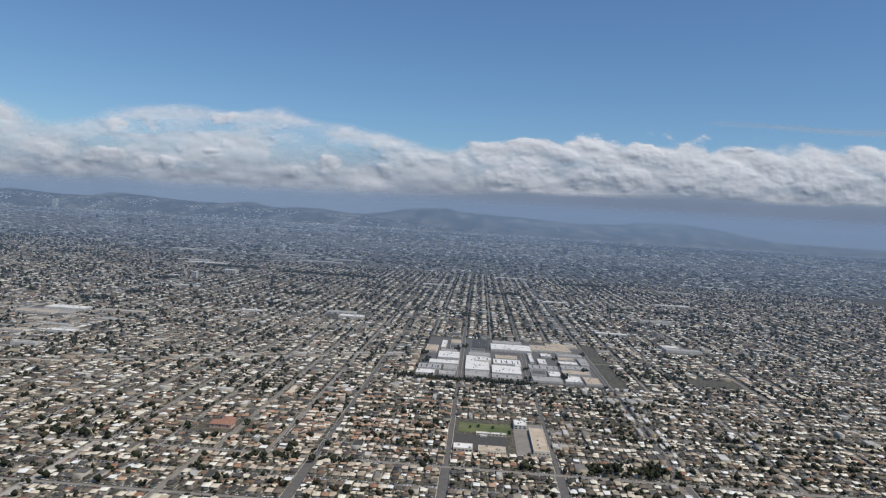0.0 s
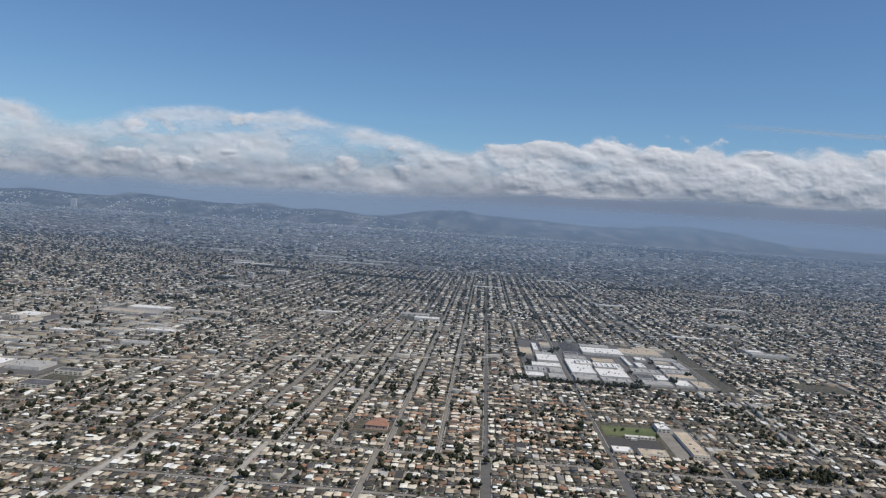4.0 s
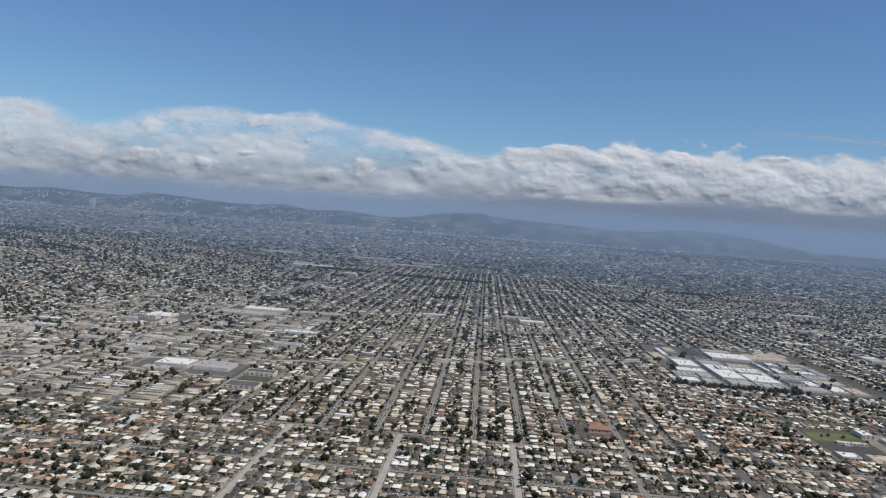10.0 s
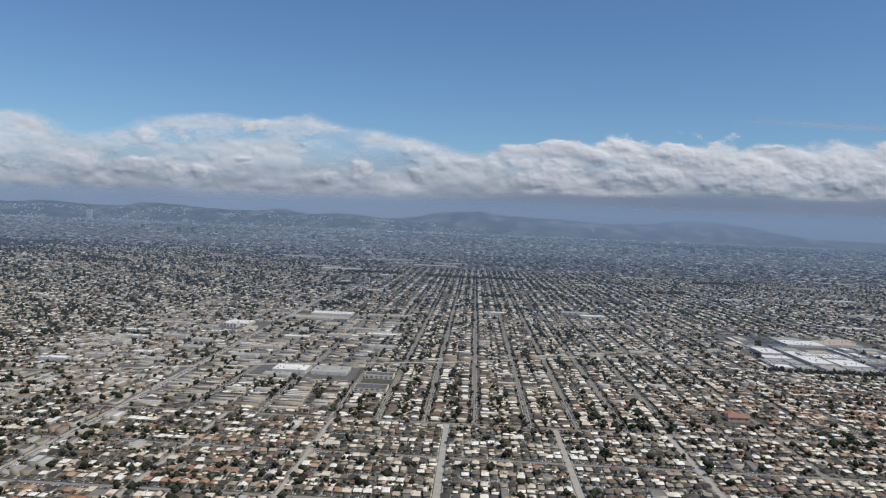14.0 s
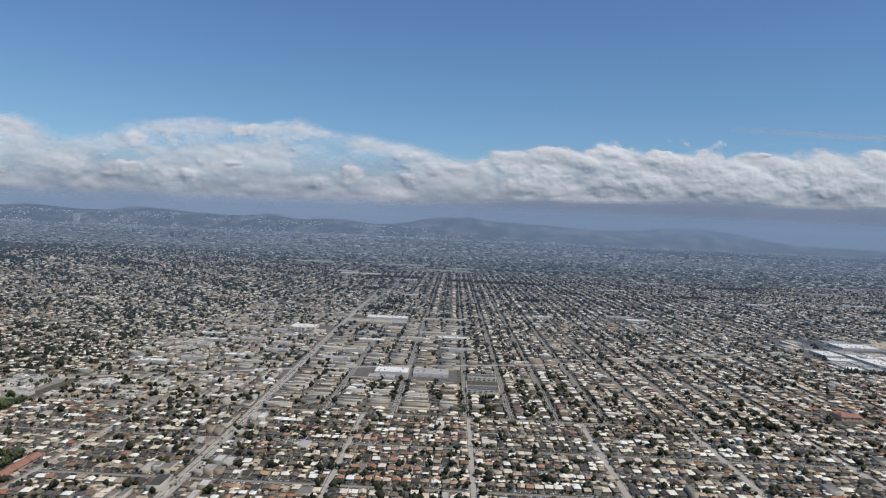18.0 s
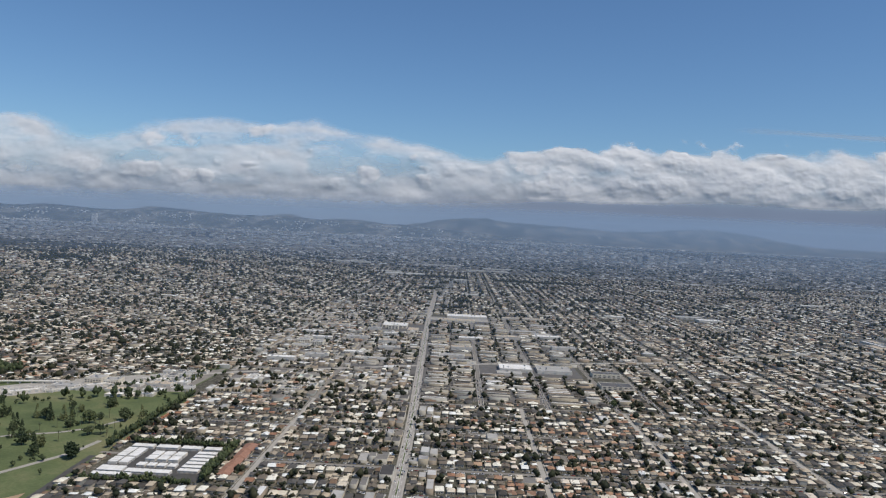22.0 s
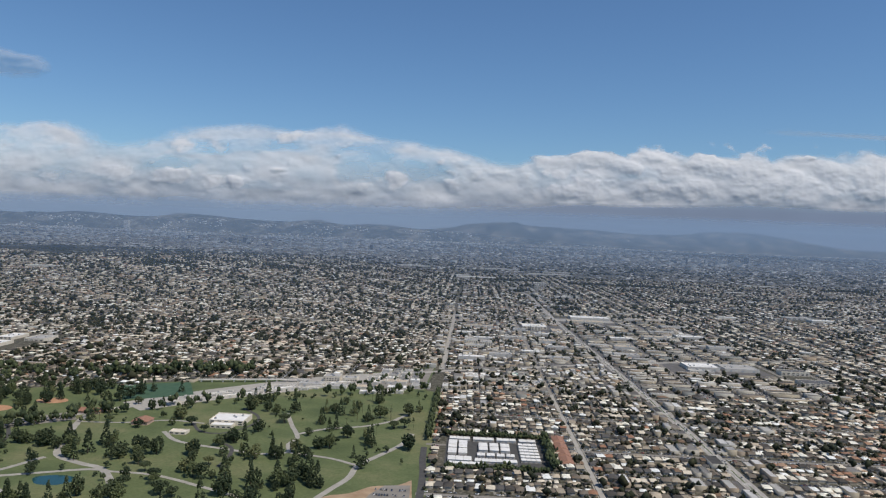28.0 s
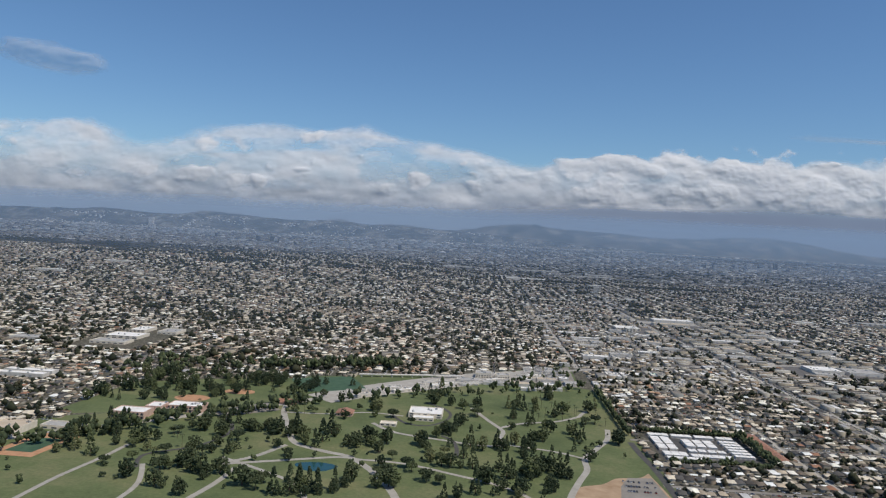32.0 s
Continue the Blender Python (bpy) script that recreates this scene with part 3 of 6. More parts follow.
# the western slopes have winding streets: their rows are bent
bent = smooth01(-lots[:, 0], 500, 620) * smooth01(lots[:, 1], 330, 420)
lots[:, 0] += bent * (9 * np.sin(lots[:, 1] / 41 + lots[:, 0] / 97) + 5 * np.sin(lots[:, 1] / 17))
lots[:, 1] += bent * (10 * np.sin(lots[:, 0] / 37 + 1) + 4 * np.sin(lots[:, 0] / 15 + lots[:, 1] / 60))
lots = lots[free_ground(lots[:, 0], lots[:, 1])]
scrub = (lots[:, 0] < -930 - 60 * np.sin(lots[:, 1] / 70)) & (lots[:, 1] > 990) & (lots[:, 1] < 1420)
lots = lots[~scrub | (rng.random(len(lots)) < 0.12)]
N = len(lots)
LX, LY, LW, LD, LF = lots.T
LX, LY = LX + rng.normal(0, 0.12, N), LY + rng.normal(0, 0.12, N)
TURN = LF * -math.pi / 2 + np.where(LX < -560, rng.normal(0, 0.18, N), 0) * (LY > 345)          # local -y is the street
CZ = ground_z(LX, LY)
far = LY > 1390
shop = (commercial(LX, LY) & (rng.random(N) < 0.5)) | (far & (rng.random(N) < 0.16 + 0.34 * smooth01(LY, 1900, 2700))) | (rng.random(N) < np.where(LY < 300, 0.02, 0.07))


def to_world(u, v):
    return LX + u * np.cos(TURN) - v * np.sin(TURN), LY + u * np.sin(TURN) + v * np.cos(TURN)


def shells(x, y, z, w, d, h, rh, inset, turn, eave):
    """Walls and hipped or gabled roofs for many houses: vertices, wall faces, roof quads, roof triangles."""
    n = len(x)
    k = inset * w
    lx = np.stack([-w, w, w, -w, -w, w, w, -w, -w - eave, w + eave, w + eave, -w - eave, -w - eave + k, w + eave - k], -1)
    ly = np.stack([-d, -d, d, d, -d, -d, d, d, -d - eave, -d - eave, d + eave, d + eave, 0 * d, 0 * d], -1)
    lz = np.stack([0 * h - 0.4] * 4 + [h] * 4 + [h - 0.02] * 4 + [h + rh] * 2, -1)
    c, s = np.cos(turn)[:, None], np.sin(turn)[:, None]
    v = np.stack([x[:, None] + lx * c - ly * s, y[:, None] + lx * s + ly * c, z[:, None] + lz], -1).reshape(-1, 3)
    b = (np.arange(n) * 14)[:, None, None]
    walls = (np.array([[0, 1, 5, 4], [1, 2, 6, 5], [2, 3, 7, 6], [3, 0, 4, 7]])[None] + b).reshape(-1, 4)
    slopes = (np.array([[8, 9, 13, 12], [10, 11, 12, 13]])[None] + b).reshape(-1, 4)
    ends = (np.array([[9, 10, 13], [11, 8, 12]])[None] + b).reshape(-1, 3)
    return v, walls, slopes, ends


def blocks(x, y, z, w, d, h, turn):
    """Flat-roofed boxes: walls, and the roof as an island of its own, set in a low parapet."""
    n = len(x)
    lx = np.stack([-w, w, w, -w] * 2 + [-w + 0.12, w - 0.12, w - 0.12, -w + 0.12] * 2, -1)
    ly = np.stack([-d, -d, d, d] * 2 + [-d + 0.12, -d + 0.12, d - 0.12, d - 0.12] * 2, -1)
    lz = np.stack([0 * h - 0.4] * 4 + [h] * 4 + [h] * 4 + [h - 0.14] * 4, -1)
    c, s = np.cos(turn)[:, None], np.sin(turn)[:, None]
    v = np.stack([x[:, None] + lx * c - ly * s, y[:, None] + lx * s + ly * c, z[:, None] + lz], -1)
    v = np.concatenate([v, v[:, 12:16]], 1).reshape(-1, 3)
    b = (np.arange(n) * 20)[:, None, None]
    walls = (np.array([[0, 1, 5, 4], [1, 2, 6, 5], [2, 3, 7, 6], [3, 0, 4, 7], [4, 5, 9, 8], [5, 6, 10, 9], [6, 7, 11, 10], [7, 4, 8, 11],
                       [9, 8, 12, 13], [10, 9, 13, 14], [11, 10, 14, 15], [8, 11, 15, 12]])[None] + b).reshape(-1, 4)
    tops = (np.array([[16, 17, 18, 19]])[None] + b).reshape(-1, 4)
    return v, walls, tops


def plain_blocks(x, y, z, w, d, h, turn):
    """Flat-roofed boxes without a parapet: walls, and the roof as an island of its own."""
    n = len(x)
    lx, ly = np.stack([-w, w, w, -w] * 3, -1), np.stack([-d, -d, d, d] * 3, -1)
    lz = np.stack([0 * h - 0.4] * 4 + [h] * 8, -1)
    c, s = np.cos(turn)[:, None], np.sin(turn)[:, None]
    v = np.stack([x[:, None] + lx * c - ly * s, y[:, None] + lx * s + ly * c, z[:, None] + lz], -1).reshape(-1, 3)
    b = (np.arange(n) * 12)[:, None, None]
    return v, (np.array([[0, 1, 5, 4], [1, 2, 6, 5], [2, 3, 7, 6], [3, 0, 4, 7]])[None] + b).reshape(-1, 4), (np.array([[8, 9, 10, 11]])[None] + b).reshape(-1, 4)


def joined(groups):
    """Joins (vertices, [(faces, slot), ...]) groups into one."""
    v, fs, base = [], [], 0
    for verts, faces in groups:
        v.append(verts)
        fs += [(f + base, s) for f, s in faces]
        base += len(verts)
    return np.concatenate(v), fs


# the house on each lot
HW = LW * rng.uniform(0.31, 0.43, N)
HD = np.minimum(LD * rng.uniform(0.16, 0.26, N), HW * rng.uniform(0.95, 1.6, N) + 0.45)
HH = np.where(rng.random(N) < 0.14, rng.uniform(1.3, 1.6, N), rng.uniform(0.75, 0.95, N)) * np.where(far, 1.25, 1.0)
HR = np.minimum(HW, HD) * rng.uniform(0.30, 0.48, N)
INSET = np.where(rng.random(N) < 0.45, 0.0, rng.uniform(0.35, 0.8, N))
off_u, off_v = rng.uniform(-0.12, 0.12, N) * LW, -LD * 0.5 + LD * 0.17 + HD + rng.uniform(-0.3, 0.5, N)
HX, HY = to_world(off_u, off_v)
empty_lot = (rng.random(N) < 0.05) & ~far
HT = TURN + np.where(rng.random(N) < 0.35, math.pi / 2, 0) + rng.normal(0, 0.055, N)
swap = np.abs(np.sin(HT - TURN)) > 0.5
near_house = (LX > -446) & (LX < -252) & (LY > 172) & (LY < 241) & ~shop
house_ids = np.nonzero(near_house)[0][:300]
single = np.zeros(N, bool)
single[house_ids] = True
HW2, HD2 = np.where(swap, np.minimum(HD, LW * 0.47), HW), np.where(swap, HW, HD)

sets = {"near": ~far & (LY < 480), "middle": (LY >= 480) & (LY < 700), "outer": ~far & (LY >= 700), "far": far}
for tag, chosen in sets.items():
    i = chosen & ~shop & ~single & ~empty_lot
    v, a, b, c = shells(HX[i], HY[i], CZ[i], HW2[i], HD2[i], HH[i], HR[i], INSET[i], HT[i], np.full(i.sum(), 0.13))
    groups = [(v, [(a, 0), (b, 1), (c, 1)])]
    # outbuildings and rear units at the back of the lots
    j = chosen & ~shop & (rng.random(N) < ({"near": 0.93, "middle": 0.85, "outer": 0.45, "far": 0.0}[tag]))
    gx_, gy_ = to_world(rng.uniform(-0.22, 0.22, N) * LW, LD * rng.uniform(0.26, 0.40, N))
    gw, gd, gh = LW * rng.uniform(0.2, 0.42, N), LD * rng.uniform(0.07, 0.15, N), rng.uniform(0.55, 0.85, N)
    v, a, b, c = shells(gx_[j], gy_[j], CZ[j], gw[j], gd[j], gh[j], gw[j] * rng.uniform(0.08, 0.5, j.sum()), np.zeros(j.sum()), TURN[j], np.full(j.sum(), 0.08))
    groups.append((v, [(a, 0), (b, 1), (c, 1)]))
    if tag in ("near", "middle"):   # wings, porches and sheds that break up the plain plan of the houses
        for share, u0, u1, v0, v1 in ((0.75, 0.1, 0.34, -0.3, 0.0), (0.7, -0.4, -0.1, 0.0, 0.25), (0.5, -0.45, 0.45, 0.1, 0.42)):
            k = chosen & ~shop & (rng.random(N) < share * (1.0 if tag == "near" else 0.4))
            n = k.sum()
            wx, wy = to_world(rng.uniform(u0, u1, N) * LW, rng.uniform(v0, v1, N) * LD)
            w_, d_ = rng.uniform(0.35, 0.85, n), rng.uniform(0.35, 0.9, n)
            v, a, b, c = shells(wx[k], wy[k], CZ[k], w_, d_, rng.uniform(0.5, 0.95, n), w_ * rng.uniform(0.1, 0.5, n), np.zeros(n), TURN[k] + rng.integers(0, 2, n) * math.pi / 2, np.full(n, 0.08))
            groups.append((v, [(a, 0), (b, 1), (c, 1)]))
    i = chosen & shop
    grow = np.where(rng.random(i.sum()) < 0.4, rng.uniform(1.0, 1.9, i.sum()), 1.0)
    v, a, b = (plain_blocks if tag in ("outer", "far") else blocks)(LX[i], LY[i], CZ[i] + rng.uniform(0, 0.03, i.sum()), LW[i] * rng.uniform(0.32, 0.5, i.sum()) * grow, LD[i] * rng.uniform(0.2, 0.48, i.sum()), rng.uniform(0.8, 2.2, i.sum()) * np.where(LY[i] > 2300, 1.8, 1.0), TURN[i])
    pale = np.repeat(rng.random(i.sum()) < (0.32), 1)
    groups.append((v, [(a, 0), (b[~pale], 2), (b[pale], 3)]))
    v, fs = joined(groups)
    stuff_mesh("houses", v, fs, [M_WALL, M_FARROOF if tag == "far" else M_ROOF, M_FLAT, M_PALE], {"near": "dense low stucco houses with shingle roofs on narrow lots", "middle": "rows of small stucco houses with pale roofs", "outer": "hazy rows of small houses out to the foothills", "far": "distant hazy sea of low buildings"}[tag], "houses")

# paved drives from the street to the back of the lots
i = np.nonzero(sets["near"] & (rng.random(N) < 0.7))[0]
side = np.where(rng.random(N) < 0.5, -0.43, 0.43)
corners = [to_world(side * LW - 0.22, -LD * 0.5), to_world(side * LW + 0.22, -LD * 0.5), to_world(side * LW + 0.22, LD * 0.2), to_world(side * LW - 0.22, LD * 0.2)]
v = np.stack([np.stack([cx[i], cy[i], ground_z(cx[i], cy[i]) + 0.022], -1) for cx, cy in corners], 1).reshape(-1, 3)
stuff_mesh("driveways", v, [(np.arange(len(v)).reshape(-1, 4), 0)], [M_CONCRETE], "narrow pale concrete drives beside the houses", "driveways")
v, f = boxes([(-492, -303, 302, 640, -0.3, 0.012)])
tagged(new("shop_paving", mesh_of("shop_paving", v, f, M_AVENUE)), "worn grey paving between shops and flats", "paving", kind="structure")

# trees between the houses
ICO_V, ICO_F = [], []
bm = bmesh.new()
bmesh.ops.create_icosphere(bm, subdivisions=1, radius=1.0)
bm.verts.ensure_lookup_table()
ICO_V = np.array([q.co[:] for q in bm.verts])
ICO_F = np.array([[q.index for q in f.verts] for f in bm.faces])
bm.free()


OCT_V = np.array([(1, 0, 0), (-1, 0, 0), (0, 1, 0), (0, -1, 0), (0, 0, 1), (0, 0, -1)], float)
OCT_F = np.array([(0, 2, 4), (2, 1, 4), (1, 3, 4), (3, 0, 4), (2, 0, 5), (1, 2, 5), (3, 1, 5), (0, 3, 5)])


def clumps(x, y, z, r, tall, fine, wide=1.0):
    """Uneven leaf clumps, one per row."""
    n = len(x)
    base_v, base_f = (ICO_V, ICO_F) if fine else (OCT_V * 1.15, OCT_F)
    k = len(base_v)
    jit = rng.uniform(0.62, 1.25, (n, k, 1))
    turn = rng.uniform(0, 6.28, n)
    c, s = np.cos(turn)[:, None], np.sin(turn)[:, None]
    q = base_v[None] * jit
    qx, qy = q[..., 0] * c - q[..., 1] * s, q[..., 0] * s + q[..., 1] * c
    v = np.stack([x[:, None] + qx * r[:, None] * wide, y[:, None] + qy * r[:, None], z[:, None] + q[..., 2] * r[:, None] * tall[:, None]], -1).reshape(-1, 3)
    return v, (base_f[None] + (np.arange(n) * k)[:, None, None]).reshape(-1, 3)


def grove(chosen, chance, spots, size, lumps, label, wide=1.0, spread=0.5, most=2.6):
    groups = []
    wave = np.sin(LX / 13 + 2 * np.sin(LY / 29)) * np.cos(LY / 17 + LX / 61) + 0.8 * np.sin(LX / 37 + LY / 23 + 1.4 * np.sin(LX / 71)) + 0.5 * np.sin(LX / 5.3 + LY / 8.1)
    lush = np.clip(0.75 + 0.5 * wave, 0.22, 1.5) * np.where((LX > -260) & (LX < 60) & (LY < 700), 0.7, 1.0)
    for u0, u1, v0, v1 in spots:
        i = np.nonzero(chosen & (rng.random(N) < chance * lush))[0]
        u, w = rng.uniform(u0, u1, N) * LW, rng.uniform(v0, v1, N) * LD
        tx, ty = to_world(u, w)
        r = size * np.clip(np.exp(rng.normal(0, spread, len(i))), 0.4, most) * np.clip(LW[i] / 3.6, 1, 2.2)
        for k in range(lumps):
            dx, dy, dz = (rng.normal(0, 0.5, (3, len(i))) * r) if k else np.zeros((3, len(i)))
            g = 0.85 if k == 0 else rng.uniform(0.45, 0.75, len(i))
            groups.append(clumps(tx[i] + dx, ty[i] + dy, CZ[i] + r * 0.95 + np.abs(dz) * 0.6, r * g, rng.uniform(0.7, 1.15, len(i)), False, wide))
    v, fs = joined([(v, [(f, 0)]) for v, f in groups])
    stuff_mesh("street_trees", v, fs, [M_LEAF], label, "trees")


grove(sets["near"], 0.74, [(-0.45, 0.45, -0.5, -0.36), (-0.45, 0.45, 0.05, 0.3), (-0.5, 0.5, 0.3, 0.5)], 0.68, 3, "dark green street and yard trees among the houses")
grove(sets["near"], 0.6, [(-0.5, 0.5, -0.5, -0.3), (-0.5, 0.5, 0.0, 0.5)], 0.3, 2, "small garden shrubs and hedges beside the houses", 1.4)
grove(sets["middle"], 0.66, [(-0.45, 0.45, -0.5, -0.34), (-0.5, 0.5, -0.2, 0.3), (-0.5, 0.5, 0.25, 0.5)], 0.74, 2, "dark green trees scattered between house rows", 1.15)
grove((LX < -520) & ~far, 0.55, [(-0.5, 0.5, -0.5, 0.5)], 0.95, 1, "dark trees over the western slopes", 1.25)
grove(sets["outer"], 0.62, [(-0.45, 0.45, -0.5, -0.34), (-0.5, 0.5, 0.2, 0.5)], 0.80, 1, "dark green trees between the farther house rows", 1.3)
grove(sets["far"] & ((LY < 2300) | (rng.random(N) < 0.7)), 0.44, [(-0.45, 0.45, -0.5, 0.5)], 0.62, 1, "distant dark tree canopy over the city", 2.4)

# cars parked along the kerbs of the near streets
def cuboids(x, y, z, w, d, h, turn, taper=0.0):
    """Many small boxes without floors, narrowed towards the top by taper."""
    k = 1 - taper
    lx = np.stack([-w, w, w, -w, -w * k, w * k, w * k, -w * k], -1)
    ly = np.stack([-d, -d, d, d] * 2, -1)
    lz = np.stack([0 * h] * 4 + [h] * 4, -1)
    c, q = np.cos(turn)[:, None], np.sin(turn)[:, None]
    v = np.stack([x[:, None] + lx * c - ly * q, y[:, None] + lx * q + ly * c, z[:, None] + lz], -1).reshape(-1, 3)
    return v, (np.array([[0, 1, 5, 4], [1, 2, 6, 5], [2, 3, 7, 6], [3, 0, 4, 7], [4, 5, 6, 7]])[None] + (np.arange(len(x)) * 8)[:, None, None]).reshape(-1, 4)


M_CARS = surface("parked_car_paint", lambda t: ramp(t, island(t), [(0.0, (0.72, 0.72, 0.72)), (0.3, (0.38, 0.39, 0.41)), (0.5, (0.03, 0.03, 0.035)), (0.68, (0.14, 0.14, 0.15)), (0.8, (0.05, 0.08, 0.17)), (0.88, (0.28, 0.05, 0.04)), (0.94, (0.55, 0.5, 0.42))], True), 0.35)
groups = []
for k, share in enumerate((0.85, 0.55)):
    i = np.nonzero(sets["near"] & (LY < 350) & (rng.random(N) < share))[0]
    px, py = to_world(np.full(N, (-0.24, 0.24)[k]) * LW + rng.uniform(-0.25, 0.25, N), -LD * 0.5 - 0.78 + rng.uniform(-0.06, 0.06, N))
    n = len(i)
    ok = np.full(n, 1.0)
    groups.append((lambda q: (q[0], [(q[1], 0)]))(cuboids(px[i], py[i], ground_z(px[i], py[i]) + 0.09, 0.54 * ok, 0.22 * ok, rng.uniform(0.15, 0.22, n), TURN[i])))
    groups.append((lambda q: (q[0], [(q[1], 1)]))(cuboids(px[i], py[i], ground_z(px[i], py[i]) + 0.2, 0.33 * ok, 0.2 * ok, rng.uniform(0.17, 0.24, n), TURN[i], 0.25)))
v, fs = joined(groups)
stuff_mesh("parked_cars", v, fs, [M_CARS, M_GLASS], "rows of parked cars along the residential kerbs", "cars")

# gaps between the winding rows of the western slopes: sheds, small houses and trees
cell = 4.0
taken = set(zip((HX // cell).astype(int).tolist(), (HY // cell).astype(int).tolist()))
sx, sy = np.meshgrid(np.arange(-1500, -500, cell) + cell / 2, np.arange(300, 1000, cell) + cell / 2)
sx, sy = sx.ravel(), sy.ravel()
ok = in_sight(sx, sy) & free_ground(sx, sy) & (sy > 345) & np.array([(int(a // cell), int(b // cell)) not in taken for a, b in zip(sx, sy)])
sx, sy = sx[ok] + rng.uniform(-1, 1, ok.sum()), sy[ok] + rng.uniform(-1, 1, ok.sum())
pick = rng.random(len(sx))
i = pick < 0.56
n = int(i.sum())
w_ = rng.uniform(0.7, 1.6, n)
v, a, b, c = shells(sx[i], sy[i], ground_z(sx[i], sy[i]), w_, rng.uniform(0.6, 1.2, n), rng.uniform(0.6, 1.0, n), w_ * rng.uniform(0.15, 0.45, n), np.zeros(n), rng.normal(0, 0.25, n) + rng.integers(0, 2, n) * math.pi / 2, np.full(n, 0.08))
stuff_mesh("sheds", v, [(a, 0), (b, 1), (c, 1)], [M_WALL, M_ROOF], "small houses and sheds along the winding hill streets", "houses")
i = (pick > 0.56) & (pick < 0.95)
n = int(i.sum())
v, f = clumps(sx[i], sy[i], ground_z(sx[i], sy[i]) + 0.7, rng.uniform(0.45, 1.25, n), rng.uniform(0.6, 1.0, n), False, 1.3)
stuff_mesh("hill_trees", v, [(f, 0)], [M_LEAF], "dark trees between the houses of the slopes", "trees")

# scrub on the bare top of the western hill
n = 2600
sx, sy = rng.uniform(-1750, -900, n), rng.uniform(985, 1420, n)
keep = (sx < -930 - 60 * np.sin(sy / 70)) & in_sight(sx, sy) & (np.sin(sx / 31 + sy / 44) + np.sin(sy / 19) + rng.normal(0, 0.6, n) > 0)
sx, sy = sx[keep], sy[keep]
n = len(sx)
v, f = clumps(sx, sy, ground_z(sx, sy) + 0.4, rng.uniform(0.8, 2.8, n), rng.uniform(0.4, 0.8, n), False, 1.6)
stuff_mesh("hill_scrub", v, [(f, 0)], [M_LEAF], "dark scrub over the bare hill top", "shrubs")

# pale office and store blocks at the foot of the mountains
n = 8200
bx, by = rng.uniform(-3300, 2500, n), 4250 - np.abs(rng.normal(0, 760, n))
lively = np.sin(bx / 210) + np.sin(bx / 93 + by / 160) + np.sin(by / 71 + bx / 400)
keep = in_sight(bx, by) & (by > 1900) & (lively > rng.normal(0.2, 0.7, n))
bx, by = bx[keep], by[keep]
n = len(bx)
v, a, b = plain_blocks(bx, by, ground_z(bx, by), rng.uniform(4, 17, n), rng.uniform(2, 6, n), rng.uniform(2.4, 8.0, n), np.zeros(n))
stuff_mesh("office_blocks", v, [(a, 0), (b, 1)], [M_FARWALL, M_PALE], "distant pale office and store blocks below the mountains", "buildings")
# houses on the mountain slopes
n = 950
bx, by = rng.uniform(-3300, 500, n), rng.uniform(4240, 4480, n)
keep = np.sin(bx / 130) + np.sin(bx / 51 + by / 60) + np.sin(by / 37) > 0.1
bx, by = bx[keep], by[keep]
n = len(bx)
v, a, b = plain_blocks(bx, by, ground_z(bx, by), rng.uniform(2.5, 8, n), rng.uniform(2, 4, n), rng.uniform(3, 6.5, n), np.zeros(n))
stuff_mesh("hillside_houses", v, [(a, 0), (b, 1)], [M_FARWALL, M_PALE], "tiny pale houses scattered on the mountain slopes", "houses")

# ---- large buildings ----
def hall(x0, x1, y0, y1, h, roof, wall, label, category="building", name="building", units=0, skylights=0, doors=0, windows=0, group="", seed=0, turn=0.0):
    """A flat-roofed building: walls with a parapet, a sunk roof, roof units, skylights, doors and windows in the south wall."""
    r = random.Random(seed * 97 + int(x0 * 7 + y0 * 13))
    cx, cy = (x0 + x1) / 2, (y0 + y1) / 2
    ob = thing(name, (cx, cy, float(ground_z(np.array(cx), np.array(cy)))), label, category, group, turn=turn)
    w, d = (x1 - x0) / 2, (y1 - y0) / 2
    p = 0.22
    v, f = boxes([(-w, w, -d, -d + p, -0.1, h + 0.25), (-w, w, d - p, d, -0.1, h + 0.25), (-w, -w + p, -d + p, d - p, -0.1, h + 0.25), (w - p, w, -d + p, d - p, -0.1, h + 0.25)])
    part("wall", v, f, wall, ob)
    part("roof", *box(-w + p, w - p, -d + p, d - p, h - 0.15, h), roof, ob)
    for k in range(units):
        ux, uy, s = r.uniform(-w * 0.8, w * 0.8), r.uniform(-d * 0.8, d * 0.8), r.uniform(0.35, 0.6)
        unit = part("roof_unit", *box(ux - s, ux + s, uy - s * 0.7, uy + s * 0.7, h, h + 0.5), M_METAL, ob, "grey metal rooftop air unit")
        part("fan_hood", *box(ux - s * 0.4, ux + s * 0.4, uy - s * 0.4, uy + s * 0.4, h + 0.5, h + 0.62), M_DARKROOF, unit)
    for k in range(skylights):
        sx = -w + (k + 0.5) * 2 * w / skylights
        part("skylight", *box(sx - 0.35, sx + 0.35, -d * 0.6, d * 0.6, h, h + 0.1), M_GLASS, ob, "dark strip skylight")
    for k in range(doors):
        dx = -w + (k + 0.5) * 2 * w / doors
        part("loading_door", *box(dx - 0.55, dx + 0.55, -d - 0.04, -d + 0.02, 0, min(h * 0.7, 1.1)), M_METAL, ob, "grey roller door")
    for k in range(windows):
        dx = -w + (k + 0.5) * 2 * w / windows
        for z in np.arange(0.35, h - 0.35, 0.85):
            part("window", *box(dx - w / windows * 0.55, dx + w / windows * 0.55, -d - 0.03, -d + 0.02, z, z + 0.42), M_GLASS, ob)
    return ob


